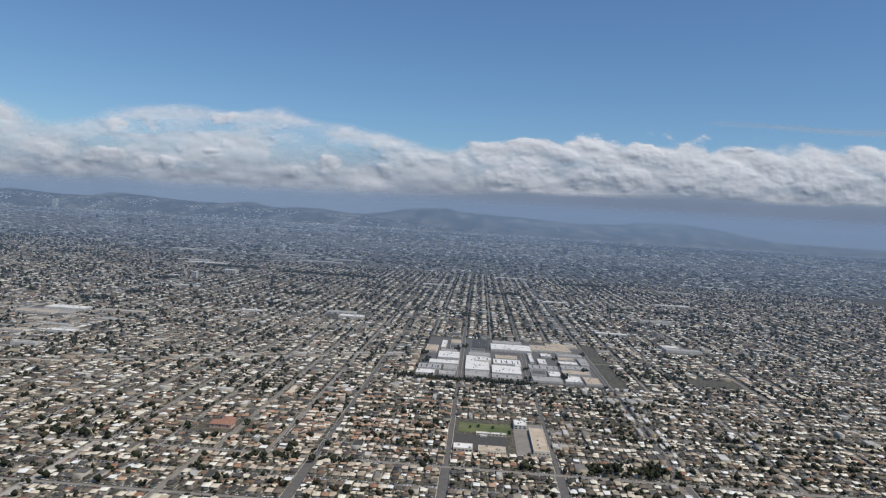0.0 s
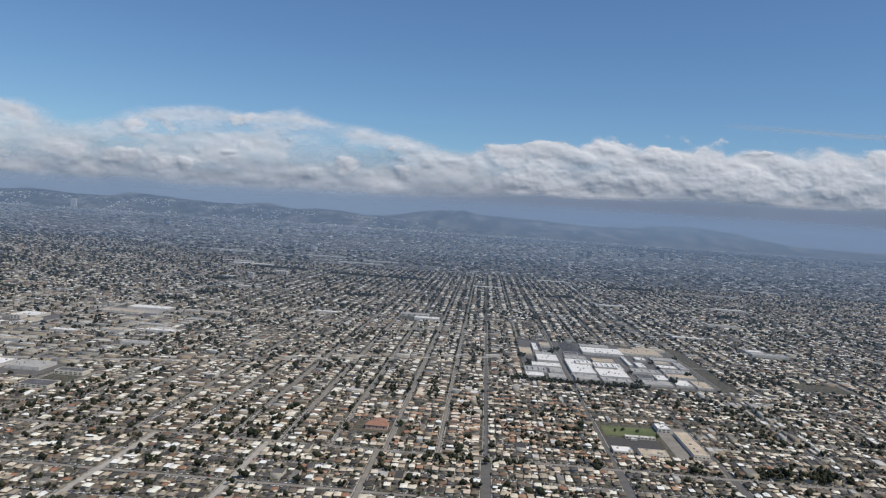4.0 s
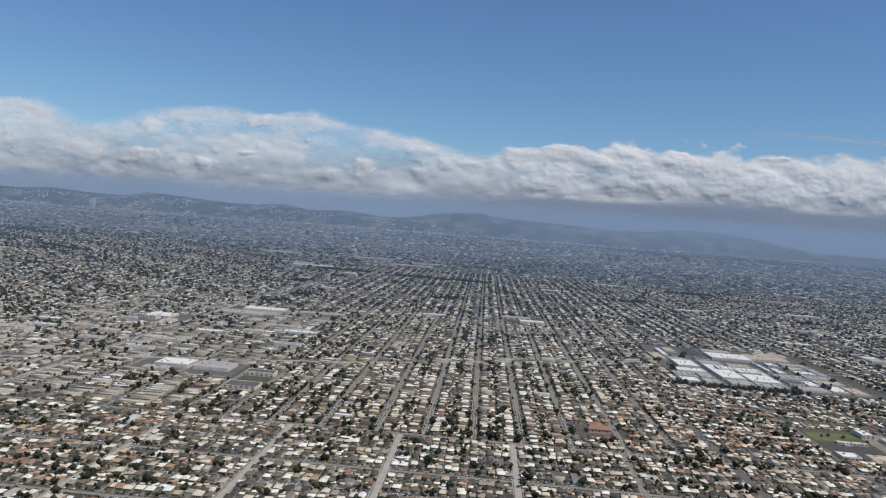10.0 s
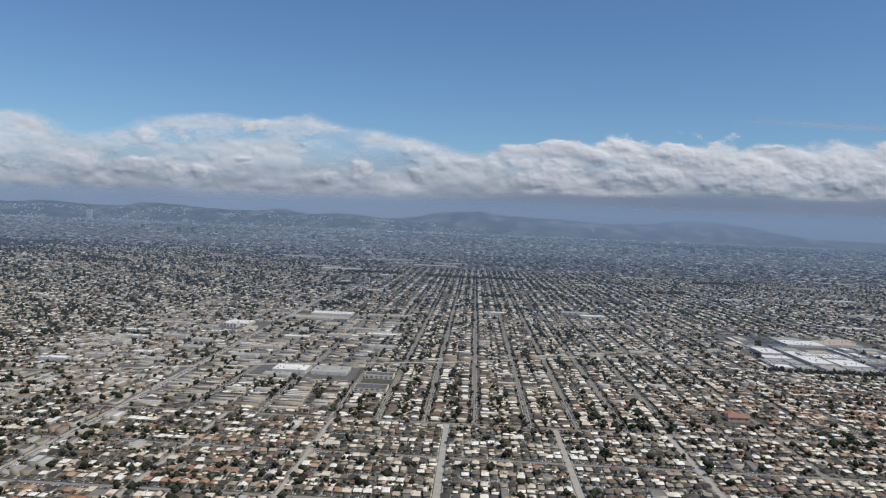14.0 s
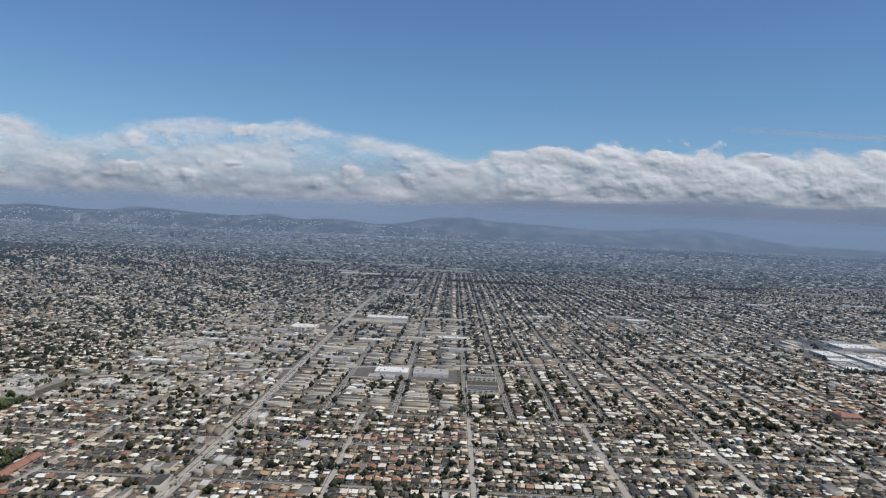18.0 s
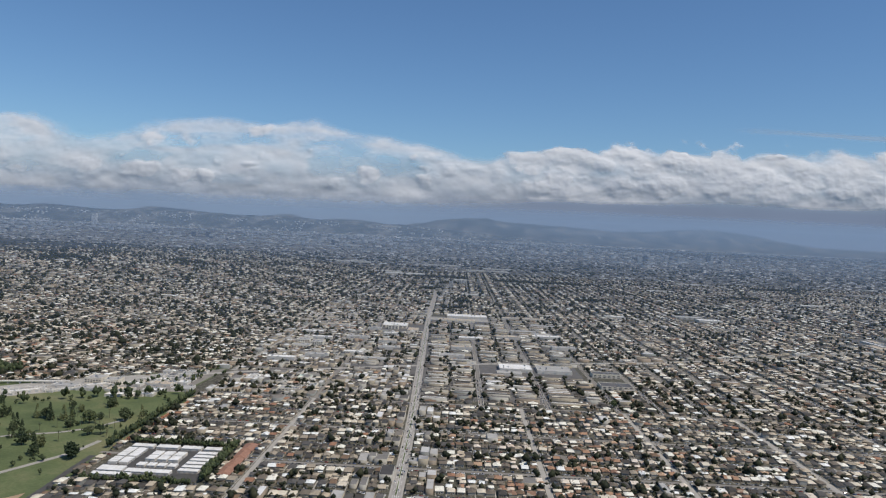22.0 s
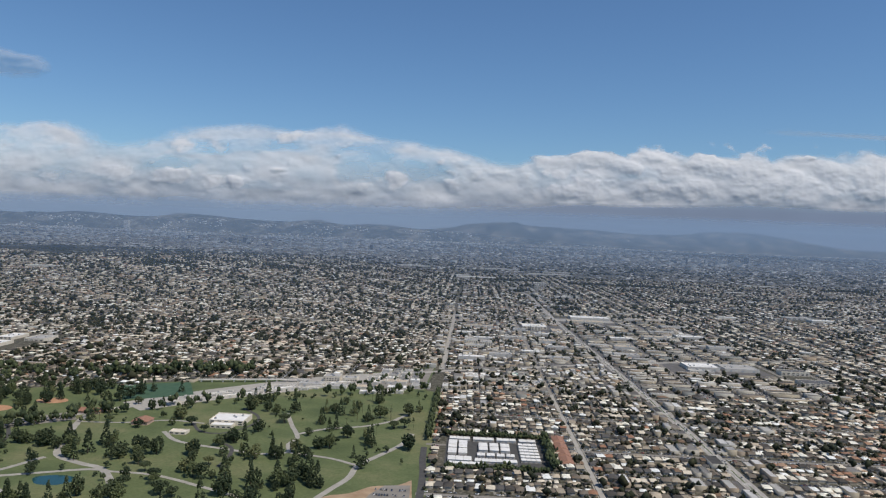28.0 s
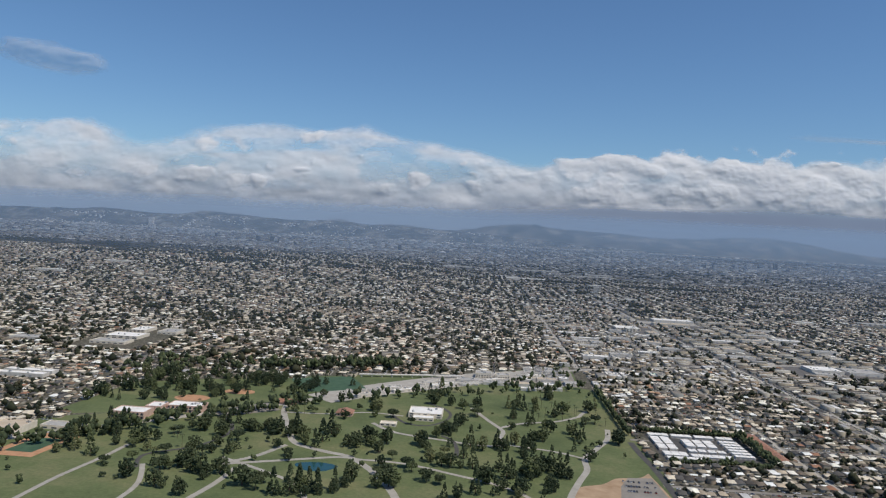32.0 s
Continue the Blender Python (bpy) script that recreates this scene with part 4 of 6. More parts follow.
def gabled(name, x0, x1, y0, y1, h, rise, roof, wall, label, category="building", ridge_x=True, windows=3):
    """A building with a pitched roof and eaves."""
    cx, cy = (x0 + x1) / 2, (y0 + y1) / 2
    ob = thing(name, (cx, cy, float(ground_z(np.array(cx), np.array(cy)))), label, category)
    w, d, e = (x1 - x0) / 2, (y1 - y0) / 2, 0.3
    part("wall", *box(-w, w, -d, d, -0.1, h), wall, ob)
    if ridge_x:
        v = [(-w - e, -d - e, h), (w + e, -d - e, h), (w + e, d + e, h), (-w - e, d + e, h), (-w * 0.8, 0, h + rise), (w * 0.8, 0, h + rise)]
        f = [(0, 1, 5, 4), (2, 3, 4, 5), (1, 2, 5), (3, 0, 4), (3, 2, 1, 0)]
    else:
        v = [(-w - e, -d - e, h), (w + e, -d - e, h), (w + e, d + e, h), (-w - e, d + e, h), (0, -d * 0.8, h + rise), (0, d * 0.8, h + rise)]
        f = [(1, 2, 5, 4), (3, 0, 4, 5), (0, 1, 4), (2, 3, 5), (3, 2, 1, 0)]
    part("roof", v, f, roof, ob)
    for k in range(windows):
        dx = -w + (k + 0.5) * 2 * w / windows
        part("window", *box(dx - 0.22, dx + 0.22, -d - 0.03, -d + 0.02, h * 0.35, h * 0.8), M_GLASS, ob)
    return ob


def patch(name, points, material, label, category, z=0.07, thick=0.0):
    """A flat area of ground cover."""
    v = [(x, y, float(ground_z(np.array(x), np.array(y))) + z) for x, y in points]
    return tagged(new(name, mesh_of(name, v, [tuple(range(len(v)))], material)), label, category, kind="structure")


def rect(x0, x1, y0, y1):
    return [(x0, y0), (x1, y0), (x1, y1), (x0, y1)]


# the warehouse blocks
patch("warehouse_yard", rect(-36, -9.8, 464, 620), M_AVENUE, "worn grey paving between warehouses", "paving")
patch("warehouse_yard", rect(-6.2, 36.2, 464, 622), M_AVENUE, "worn asphalt yard between warehouses", "paving")
patch("warehouse_yard", rect(39.8, 85.4, 464, 622), M_AVENUE, "worn grey paving between warehouses", "paving")
patch("parking_lot", rect(-1, 12, 574, 620), M_ASPHALT, "dark asphalt parking lot beside warehouses", "parking lot", 0.09)
G_WARE = "warehouses of the industrial block"
for x0, x1, y0, y1, h, roof, wall, label, u, s, d in (
    (-4.5, 12, 486, 536, 1.7, M_WHITE, M_PANEL, "large warehouse with a bright white membrane roof", 9, 0, 4), (2, 13.5, 516, 528, 2.6, M_WHITE, M_PANEL, "raised white roof monitor over the warehouse", 3, 2, 0),
    (13.6, 33.5, 481, 507, 1.6, M_WHITE, M_PANEL, "large warehouse with a bright white membrane roof", 6, 0, 4), (15, 34.5, 513, 530, 1.6, M_WHITE, M_PANEL, "white-roofed warehouse with dark skylights", 3, 5, 3), (30, 34.5, 507, 513, 1.6, M_WHITE, M_PANEL, "narrow white-roofed link between warehouses", 0, 0, 0),
    (-4, 11.5, 468, 484, 1.2, M_GREYROOF, M_PANEL, "grey flat-roofed workshop by the yard", 4, 0, 4), (13.5, 33, 468, 478.5, 1.2, M_GREYROOF, M_PANEL, "grey flat-roofed workshop by the yard", 3, 3, 4),
    (-25, -9.5, 521, 546, 1.9, M_WHITE, M_PANEL, "white-roofed warehouse at the street corner", 4, 0, 2), (-30, -9.5, 503, 516, 1.2, M_WHITE, M_PANEL, "low white-roofed shed at the street", 2, 0, 3), (-36, -21, 484, 498, 1.2, M_GREYROOF, M_PANEL, "long low grey flat-roofed shed", 2, 4, 4),
    (-19, -10, 484, 499, 1.2, M_GREYROOF, M_PANEL, "grey flat-roofed shed by the street", 2, 0, 2), (-36, -27, 548, 574, 1.3, M_TANROOF, M_CREAM, "tan flat-roofed shed by the street", 1, 0, 2), (-24, -12, 552, 560, 1.1, M_GREYROOF, M_PANEL, "grey flat-roofed shed by the street", 2, 0, 3),
    (-25, -21, 566, 600, 1.4, M_WHITE, M_PANEL, "narrow white flat-roofed shed", 1, 0, 0), (-18, -10, 568, 582, 1.2, M_DARKROOF, M_PANEL, "dark flat-roofed yard building", 1, 0, 2), (-18, -10, 590, 606, 1.3, M_TANROOF, M_CREAM, "tan flat-roofed yard building", 1, 0, 2),
    (-36, -24, 467, 479, 1.2, M_WHITE, M_PANEL, "small white flat-roofed shed", 1, 0, 2), (-21, -10.5, 467, 478, 1.2, M_GREYROOF, M_PANEL, "small grey flat-roofed shed", 1, 0, 2),
    (-3, 13, 542, 554, 1.2, M_GREYROOF, M_PANEL, "grey flat-roofed hall behind the warehouse", 3, 0, 3), (17, 33, 536, 548, 1.3, M_TANROOF, M_CREAM, "tan flat-roofed hall behind the warehouse", 3, 0, 3), (-2, 9, 560, 570, 1.2, M_DARKROOF, M_PANEL, "dark flat-roofed storage hall", 2, 0, 3),
    (14, 46, 570, 596, 1.8, M_WHITE, M_PANEL, "very long warehouse with a white roof", 9, 0, 8), (46.2, 78, 580, 602, 1.7, M_TANROOF, M_CREAM, "very long warehouse with a cream roof", 7, 0, 8), (60, 86, 606, 617, 1.3, M_TANROOF, M_CREAM, "long cream-roofed storage hall", 4, 0, 5),
    (16, 40, 604, 616, 1.2, M_GREYROOF, M_PANEL, "grey flat-roofed hall in the yard", 2, 0, 3), (42, 45, 530, 566, 1.2, M_WHITE, M_PANEL, "long narrow white-roofed workshop", 3, 0, 0), (52, 60, 556, 568, 1.3, M_WHITE, M_PANEL, "white-roofed workshop across the yard", 2, 0, 2),
    (48, 54, 526, 544, 1.2, M_WHITE, M_PANEL, "white-roofed workshop in the yard", 2, 0, 0), (40, 60, 506, 518, 1.3, M_GREYROOF, M_PANEL, "grey-roofed warehouse with skylights", 2, 4, 3), (40, 50, 486, 500, 1.2, M_DARKROOF, M_PANEL, "dark-roofed workshop by the street", 2, 0, 3),
    (65, 84, 562, 572, 1.3, M_GREYROOF, M_PANEL, "long grey-roofed shed in a row", 2, 0, 3), (64, 76, 546, 556, 1.2, M_TANROOF, M_PANEL, "long tan-roofed shed in a row", 2, 0, 3), (79, 85, 530, 556, 1.2, M_GREYROOF, M_PANEL, "grey-roofed shed along the avenue", 2, 0, 1),
    (63, 77, 530, 540, 1.2, M_WHITE, M_PANEL, "long white-roofed shed in a row", 2, 0, 3), (63, 83, 513, 524, 1.2, M_GREYROOF, M_PANEL, "long grey-roofed shed in a row", 2, 3, 3), (62, 81, 496, 507, 1.3, M_TANROOF, M_PANEL, "long tan-roofed shed in a row", 2, 0, 3),
    (52, 60, 484, 500, 1.2, M_WHITE, M_PANEL, "white-roofed workshop by the street", 2, 0, 3), (40, 59, 468, 480, 1.1, M_GREYROOF, M_PANEL, "grey-roofed workshop by the street", 2, 0, 3), (61, 72, 470, 488, 1.2, M_WHITE, M_PANEL, "white-roofed workshop by the street", 3, 0, 3), (74, 84, 468, 488, 1.1, M_TANROOF, M_PANEL, "tan-roofed workshop by the street", 3, 0, 3)):
    hall(x0, x1, y0, y1, h, roof, wall, label, "warehouse", "warehouse", u, s, d, 0, G_WARE)

# the school with its field
patch("playing_field", rect(-4.6, 20.8, 345, 361.5), M_LAWN, "mown green school playing field", "field", 0.08)
patch("school_yard", rect(-6, 18.3, 320, 341), M_ASPHALT, "dark asphalt school yard", "yard", 0.08)
patch("school_yard", rect(22, 37, 315, 366), M_STREET, "grey paved school court", "yard", 0.07)
hall(4, 18.2, 341.5, 344, 0.9, M_WHITE, M_CREAM, "long low white-roofed classroom row", "school building", "school_building", 2, 0, 0, 8)
hall(-6, 2.6, 315.5, 323, 1.2, M_WHITE, M_CREAM, "pale flat-roofed classroom block", "school building", "school_building", 2, 0, 0, 5)
hall(5, 17, 311.5, 318.5, 2.2, M_TANROOF, M_CREAM, "two-storey cream school block with window rows", "school building", "school_building", 3, 0, 0, 9)
hall(22.4, 28.6, 356, 366, 1.9, M_WHITE, M_PANEL, "square white-roofed school hall with roof units", "school building", "school_building", 4, 0, 0, 3)
hall(29.4, 36.4, 318, 354, 1.5, M_TANROOF, M_CREAM, "long tan-roofed school wing", "school building", "school_building", 3, 0, 0, 4)
hall(6, 9, 338.4, 340.2, 0.7, M_WHITE, M_PANEL, "small white portable classroom", "school building", "school_building", 0, 0, 1)
# church with clay tiles
gabled("church", -117, -107, 322, 328, 1.9, 1.3, M_TILE, M_PINK, "salmon stucco church with a red clay tile roof", "church")
gabled("church_hall", -115, -109, 329.5, 336, 1.3, 0.8, M_TILE, M_PINK, "low parish hall with a red clay tile roof", "church hall", False)
# single large roofs
for x0, x1, y0, y1, h, roof, wall, label, u, s, d, wn_ in (
    (163, 193, 622, 634, 1.9, M_GREYROOF, M_PANEL, "long grey-roofed warehouse among houses", 5, 0, 6, 0), (163, 178, 636, 648, 1.9, M_WHITE, M_PANEL, "white-roofed warehouse wing among houses", 2, 0, 3, 0),
    (-132, -108, 698, 712, 2.0, M_WHITE, M_PANEL, "long white-roofed hall among houses", 4, 0, 3, 0), (-148, -120, 722, 736, 1.8, M_GREYROOF, M_PANEL, "grey-roofed school building among houses", 3, 0, 0, 5),
    (-436, -416, 546, 566, 1.8, M_WHITE, M_CREAM, "low white flat-roofed commercial building", 4, 0, 0, 6), (-430, -422, 536, 545, 3.0, M_WHITE, M_CREAM, "tall white theatre block beside the boulevard", 2, 0, 0, 3),
    (-414, -406, 524, 540, 1.5, M_TANROOF, M_CREAM, "tan-roofed shop row by the boulevard", 2, 0, 2, 0),
    (-392, -360, 602, 612, 1.6, M_TANROOF, M_CREAM, "long pale flat-roofed shop row", 4, 0, 6, 0), (-385, -348, 632, 650, 1.8, M_WHITE, M_PANEL, "large pale flat-roofed store building", 6, 0, 3, 0),
    (-350, -331, 380, 396, 1.9, M_WHITE, M_PANEL, "store with a brilliant white roof", 5, 0, 3, 0), (-352, -338, 368.5, 376, 1.4, M_GREYROOF, M_PANEL, "small grey flat-roofed store building", 2, 0, 2, 0),
    (-328, -308, 380, 397, 1.7, M_GREYROOF, M_PANEL, "wide grey flat-roofed store building", 4, 0, 3, 0), (-297, -281, 376, 384, 2.2, M_DARKROOF, M_CREAM, "dark-roofed block with a white front", 3, 0, 0, 6),
    (-298, -281, 344, 356, 1.6, M_DARKROOF, M_CREAM, "dark-roofed flats with cream walls", 2, 0, 0, 6),
    (-768, -748, 330, 342, 1.3, M_GREYROOF, M_CREAM, "grey-roofed school block on the slope", 3, 0, 0, 6), (-770, -750, 350, 366, 1.6, M_WHITE, M_CREAM, "white-roofed school block on the slope", 3, 0, 0, 5),
    (-768, -758, 376, 394, 1.6, M_WHITE, M_CREAM, "tall white-roofed school hall", 4, 0, 0, 4), (-750, -738, 376, 392, 1.5, M_GREYROOF, M_CREAM, "grey flat-roofed school block", 2, 0, 0, 4),
    (-424, -412, 980, 992, 3.0, M_WHITE, M_PANEL, "white office block beside the boulevard", 2, 0, 0, 4), (-382, -363, 1078, 1094, 6.0, M_WHITE, M_PANEL, "pale mid-rise block near the boulevard", 3, 0, 0, 5)):
    hall(x0, x1, y0, y1, h, roof, wall, label, "building", "building", u, s, d, wn_)
hall(-389, -382.5, 976, 984, 9.5, M_WHITE, M_PANEL, "slender white office tower over the boulevard", "office tower", "office_tower", 2, 0, 0, 4)
patch("parking_lot", rect(-400, -344, 612.5, 631.5), M_CONCRETE, "pale parking lot before the store", "parking lot", 0.06)
patch("bare_ground", rect(-398, -384, 570, 596), M_DIRT, "bare reddish building site by the boulevard", "soil", 0.05)
ROOF_OF = {"w": (M_WHITE, "white"), "g": (M_GREYROOF, "grey"), "t": (M_TANROOF, "tan")}
for x, y, w, d, h, c in LARGE:
    hall(x - w / 2, x + w / 2, y - d / 2, y + d / 2, h, ROOF_OF[c][0], M_PANEL, f"{'long' if w > 2.4 * d else 'broad'} low building with a {ROOF_OF[c][1]} flat roof", "building", "building", 3 if y < 700 else 0, 0, 2 if y < 600 else 0)
for k, (x, y, w) in enumerate(((-372, 401, 9), (-262, 439, 8), (-221, 456, 7), (-188, 471, 8), (-150, 490, 9), (-118, 506, 8), (-84, 521, 10), (-56, 533, 7))):
    hall(x - w, x + w, y - 0.9, y + 0.9, 0.9, M_WHITE if k % 2 else M_PANEL, M_PANEL, "narrow pale shed along the rail corridor", "shed", "rail_shed", 0, 0, 4, 0, "sheds of the rail corridor", 0, 16 if x < -200 else 25)
# apartment blocks by the avenue
for x0, x1, y0, y1, h in ((-483, -474, 444, 456, 2.6), (-472, -464, 438, 450, 2.6), (-482, -470, 425, 433, 2.2), (-551, -543, 299, 307, 2.4), (-541, -534, 297, 304, 2.4), (-459, -449, 300, 306, 1.9), (-447.5, -443, 309, 317, 1.6)):
    hall(x0, x1, y0, y1, h, M_GREYROOF, M_CREAM, "three-storey cream apartment block with window rows", "apartment block", "apartment_block", 3, 0, 0, 6, "apartment blocks")
for k in range(5):
    hall(-529.5 + 4.1 * k, -526.1 + 4.1 * k, 274.5 + 1.0 * k, 279.0 + 1.0 * k, 1.0, M_WHITE, M_PANEL, "small white-roofed storage shed in a row", "shed", "shed", 0, 0, 1, 0, "sheds by the cemetery")
for k, (x, y) in enumerate(((-478, 324), (-470, 325), (-462.5, 327), (-453, 329))):
    hall(x - 3.4, x + 3.4, y, y + 8, 1.4, M_WHITE if k != 3 else surface("green_metal_roof", (0.42, 0.55, 0.46), 0.6), M_PANEL, "white-roofed workshop near the avenue" if k != 3 else "workshop with a pale green roof", "workshop", "workshop", 1, 0, 2)

# self-storage compound: white-roofed rows round a dark yard
patch("storage_yard", rect(-487, -453.5, 176.5, 210), M_ASPHALT, "dark asphalt drive of the storage compound", "yard", 0.075)
G_STORE = "rows of the storage compound"


def storage_row(x0, x1, y0, y1, n, along_x, h=0.8):
    """A row of lock-up units: wall, white roof with raised seams between the units, and doors."""
    y0, y1 = 177 + (y0 - 177) * 0.87, 177 + (y1 - 177) * 0.87
    cx, cy = (x0 + x1) / 2, (y0 + y1) / 2
    ob = thing("storage_row", (cx, cy, 0), "white-roofed lock-up storage row with roller doors", "storage building", G_STORE)
    w, d = (x1 - x0) / 2, (y1 - y0) / 2
    part("wall", *box(-w, w, -d, d, 0, h), M_PANEL, ob)
    for k in range(n):
        a, b = k / n * 2 - 1, (k + 1) / n * 2 - 1
        q = box(w * a + 0.09, w * b - 0.09, -d - 0.1, d + 0.1, h, h + 0.14) if along_x else box(-w - 0.1, w + 0.1, d * a + 0.09, d * b - 0.09, h, h + 0.14)
        part("roof_panel", *q, M_WHITE, ob, "white roof panel")
        m = (a + b) / 2
        q = box(w * m - 0.32, w * m + 0.32, -d - 0.03, -d + 0.02, 0.03, 0.6) if along_x else box(w - 0.02, w + 0.03, d * m - 0.32, d * m + 0.32, 0.03, 0.6)
        part("roller_door", *q, M_METAL, ob, "grey roller door")


storage_row(-486, -478.5, 210.2, 213.6, 3, True)
storage_row(-477.5, -470, 210.2, 213.6, 3, True)
storage_row(-469, -462, 210.2, 213.6, 3, True)
storage_row(-461, -455, 210.2, 213.6, 2, True)
for x in (-486, -482.4):
    storage_row(x, x + 2.8, 198, 208.5, 5, False)
    storage_row(x, x + 2.8, 190.5, 196.8, 3, False)
for y in (195.0, 200.3):
    for x in (-475.6, -471.8, -468.0):
        storage_row(x, x + 3.2, y, y + 4.6, 1, True, 1.0)
for x in (-476.2, -472.9, -469.6, -466.3):
    storage_row(x, x + 2.8, 188.6, 191.9, 2, True, 0.75)
for k, y in enumerate((204.6, 200.6, 196.6, 192.6, 188.6, 184.6)):
    storage_row(-461.6, -455.0, y, y + 2.5, 4, True)
storage_row(-486, -478, 181.5, 186.5, 3, True)
storage_row(-477, -463, 181.2, 184.6, 6, True)
storage_row(-486, -474, 177.2, 179.8, 5, True)

# brown-tiled terraces beside the storage hedge
for k in range(4):
    gabled("terrace_house", -448.4, -444.6, 182 + 8.3 * k, 189.4 + 8.3 * k, 1.1, 0.7, M_TILE, M_PINK, "brown-tiled terrace house beside the hedge", "terrace house", False, 2)
# cemetery grounds
ring = CEMETERY
patch("lawn", ring, M_LAWN, "rolling green cemetery lawn", "lawn", 0.03)
patch("park_lawn", PARK, M_LAWN, "green park lawn beside the avenue", "lawn", 0.032)
for n_drive, (pts, w, mat) in enumerate((([(-626, 222), (-623, 206), (-616, 186), (-609, 168), (-598, 161), (-587, 155), (-573, 131), (-564, 100)], 2.3, M_PATH),
                    ([(-611, 165), (-617, 151), (-624, 143)], 1.9, M_PATH), ([(-624, 142), (-608, 149), (-592, 156), (-586, 155)], 1.8, M_PATH), ([(-619, 140), (-620, 126), (-623, 110), (-624, 95)], 1.8, M_PATH),
                    ([(-587, 155), (-572, 154), (-556, 147), (-540, 138), (-528, 122)], 1.5, M_PATH), ([(-626, 148), (-610, 138), (-597, 127), (-590, 105)], 1.5, M_PATH),
                    ([(-552, 233), (-546, 216), (-540, 200), (-541, 191), (-539, 182), (-548, 179), (-559, 182), (-578, 188), (-588, 199)], 1.7, M_PATH),
                    ([(-504, 240), (-507, 234), (-509, 229), (-519, 219), (-532, 213), (-541, 204)], 1.7, M_PATH),
                    ([(-500, 212), (-501, 205), (-503, 196), (-509, 183), (-514, 172), (-515, 160), (-519, 148), (-524, 130), (-528, 100)], 2.0, M_PATH),
                    ([(-514, 172), (-524, 178), (-539, 182)], 1.5, M_PATH),
                    ([(-494.5, 196), (-494, 180), (-492.8, 160), (-492.5, 100)], 2.2, M_ASPHALT), ([(-582, 212), (-579, 206), (-575, 201), (-568, 200), (-562, 208), (-560, 219), (-563, 228), (-571, 237)], 1.3, M_ASPHALT),
                    ([(-623, 206), (-606, 208), (-592, 214), (-578, 212)], 1.3, M_PATH), ([(-643, 196), (-636, 203), (-630, 212)], 1.6, M_ASPHALT),
                    ([(-646, 134), (-648, 139), (-649, 144), (-647, 148), (-641, 153), (-636, 160), (-633, 171), (-635, 183), (-643, 196)], 1.3, M_ASPHALT), ([(-645.5, 137), (-642, 129), (-639, 119), (-639, 105)], 1.5, M_PATH), ([(-663, 100), (-662, 120), (-661, 128), (-659, 141), (-658, 154)], 1.5, M_PATH), ([(-556, 164), (-556, 173), (-558, 183), (-562, 188)], 1.4, M_ASPHALT))):
    v, f = strip(bend(pts, 3.0), w, 0.06 + 0.004 * n_drive)
    tagged(new("park_drive", mesh_of("park_drive", v, f, mat)), "pale winding cemetery drive" if mat is M_PATH else "dark asphalt cemetery drive", "drive", kind="structure")
patch("pond", [(-597 + 6.2 * math.cos(a) * (1 + 0.12 * math.sin(3 * a)), 145.5 + 4.2 * math.sin(a)) for a in np.arange(0, 6.28, 0.3)], M_POND, "small blue-green pond in the lawn", "pond", 0.055)
patch("bare_ground", bend([(-524, 112), (-526, 126), (-522.5, 136), (-519, 144), (-512.5, 147.5), (-507, 154), (-500, 156), (-496, 161)], 1.5) + [(-494.2, 140), (-494.2, 112)], M_DIRT, "bare brown soil at the cemetery edge", "soil", 0.05)
patch("parking_lot", [(-509, 136), (-507, 147), (-503.5, 155.2), (-496, 156.5), (-495, 138)], M_STREET, "grey parking lot on the bare soil", "parking lot", 0.058)
patch("turf_field", [(-637, 268), (-611, 283), (-599, 256), (-624, 242)], M_TURF, "dark green sports turf", "field", 0.06)
for cx, cy, r in ((-664, 219, 7.0), (-650, 235, 6.5)):
    patch("ball_field", [(cx + r * math.cos(a), cy + 0.75 * r * math.sin(a)) for a in np.arange(0, 6.28, 0.35)], M_CLAY, "reddish clay infield in the park", "field", 0.06)
patch("sports_court", [(-692, 136), (-678, 136), (-676, 158), (-690, 160)], M_CLAY, "red sports court with a green surround", "court", 0.07)
patch("sports_court", [(-689, 140), (-680.5, 140), (-679, 154), (-687.5, 155)], M_TURF, "green playing surface of the court", "court", 0.09)
patch("rail_yard", [(-622, 238), (-596, 270), (-562, 304), (-516, 334), (-508, 316), (-545, 286), (-590, 247), (-609, 226)], M_CONCRETE, "pale bare rail works beside the avenue", "rail yard", 0.048)
patch("rail_yard", [(-545, 287), (-501, 290.5), (-499, 348), (-530, 325)], M_STREET, "worn paving between workshops and the avenue", "paving", 0.044)
site = random.Random(61)
for k in range(58):
    q = site.random()
    x, y = -611 + 97 * q + site.uniform(-4, 4), 240 + 82 * q + site.uniform(-9, 5)
    wide = site.uniform(0.7, 2.4)
    hall(x - wide, x + wide, y - 0.8, y + 0.8, 0.5 + 0.3 * site.random(), M_WHITE if k % 4 else M_GREYROOF, M_PANEL, "small pale site cabin in the rail works", "site cabin", "site_cabin", 0, 0, 1, 0, "site cabins")
for k, (x, y, w, d) in enumerate(((-598, 243, 7.5, 1.3), (-581, 258, 8.0, 1.2), (-566, 274, 7.0, 1.4), (-553, 281, 6.0, 1.1), (-541, 295, 6.5, 1.2), (-590, 258, 5.0, 1.0), (-572, 280, 5.0, 0.9))):
    hall(x - w, x + w, y - d, y + d, 0.8 + 0.15 * (k % 3), M_WHITE if k % 3 else M_GREYROOF, M_PANEL, "long low white-roofed shed along the rail works", "shed", "rail_shed", 1, 0, 5, 0, "sheds of the rail works", 0, 40)
ob = thing("rail_viaduct", (-582, 290, 0), "low pale concrete rail viaduct on short piers", "viaduct", turn=14)
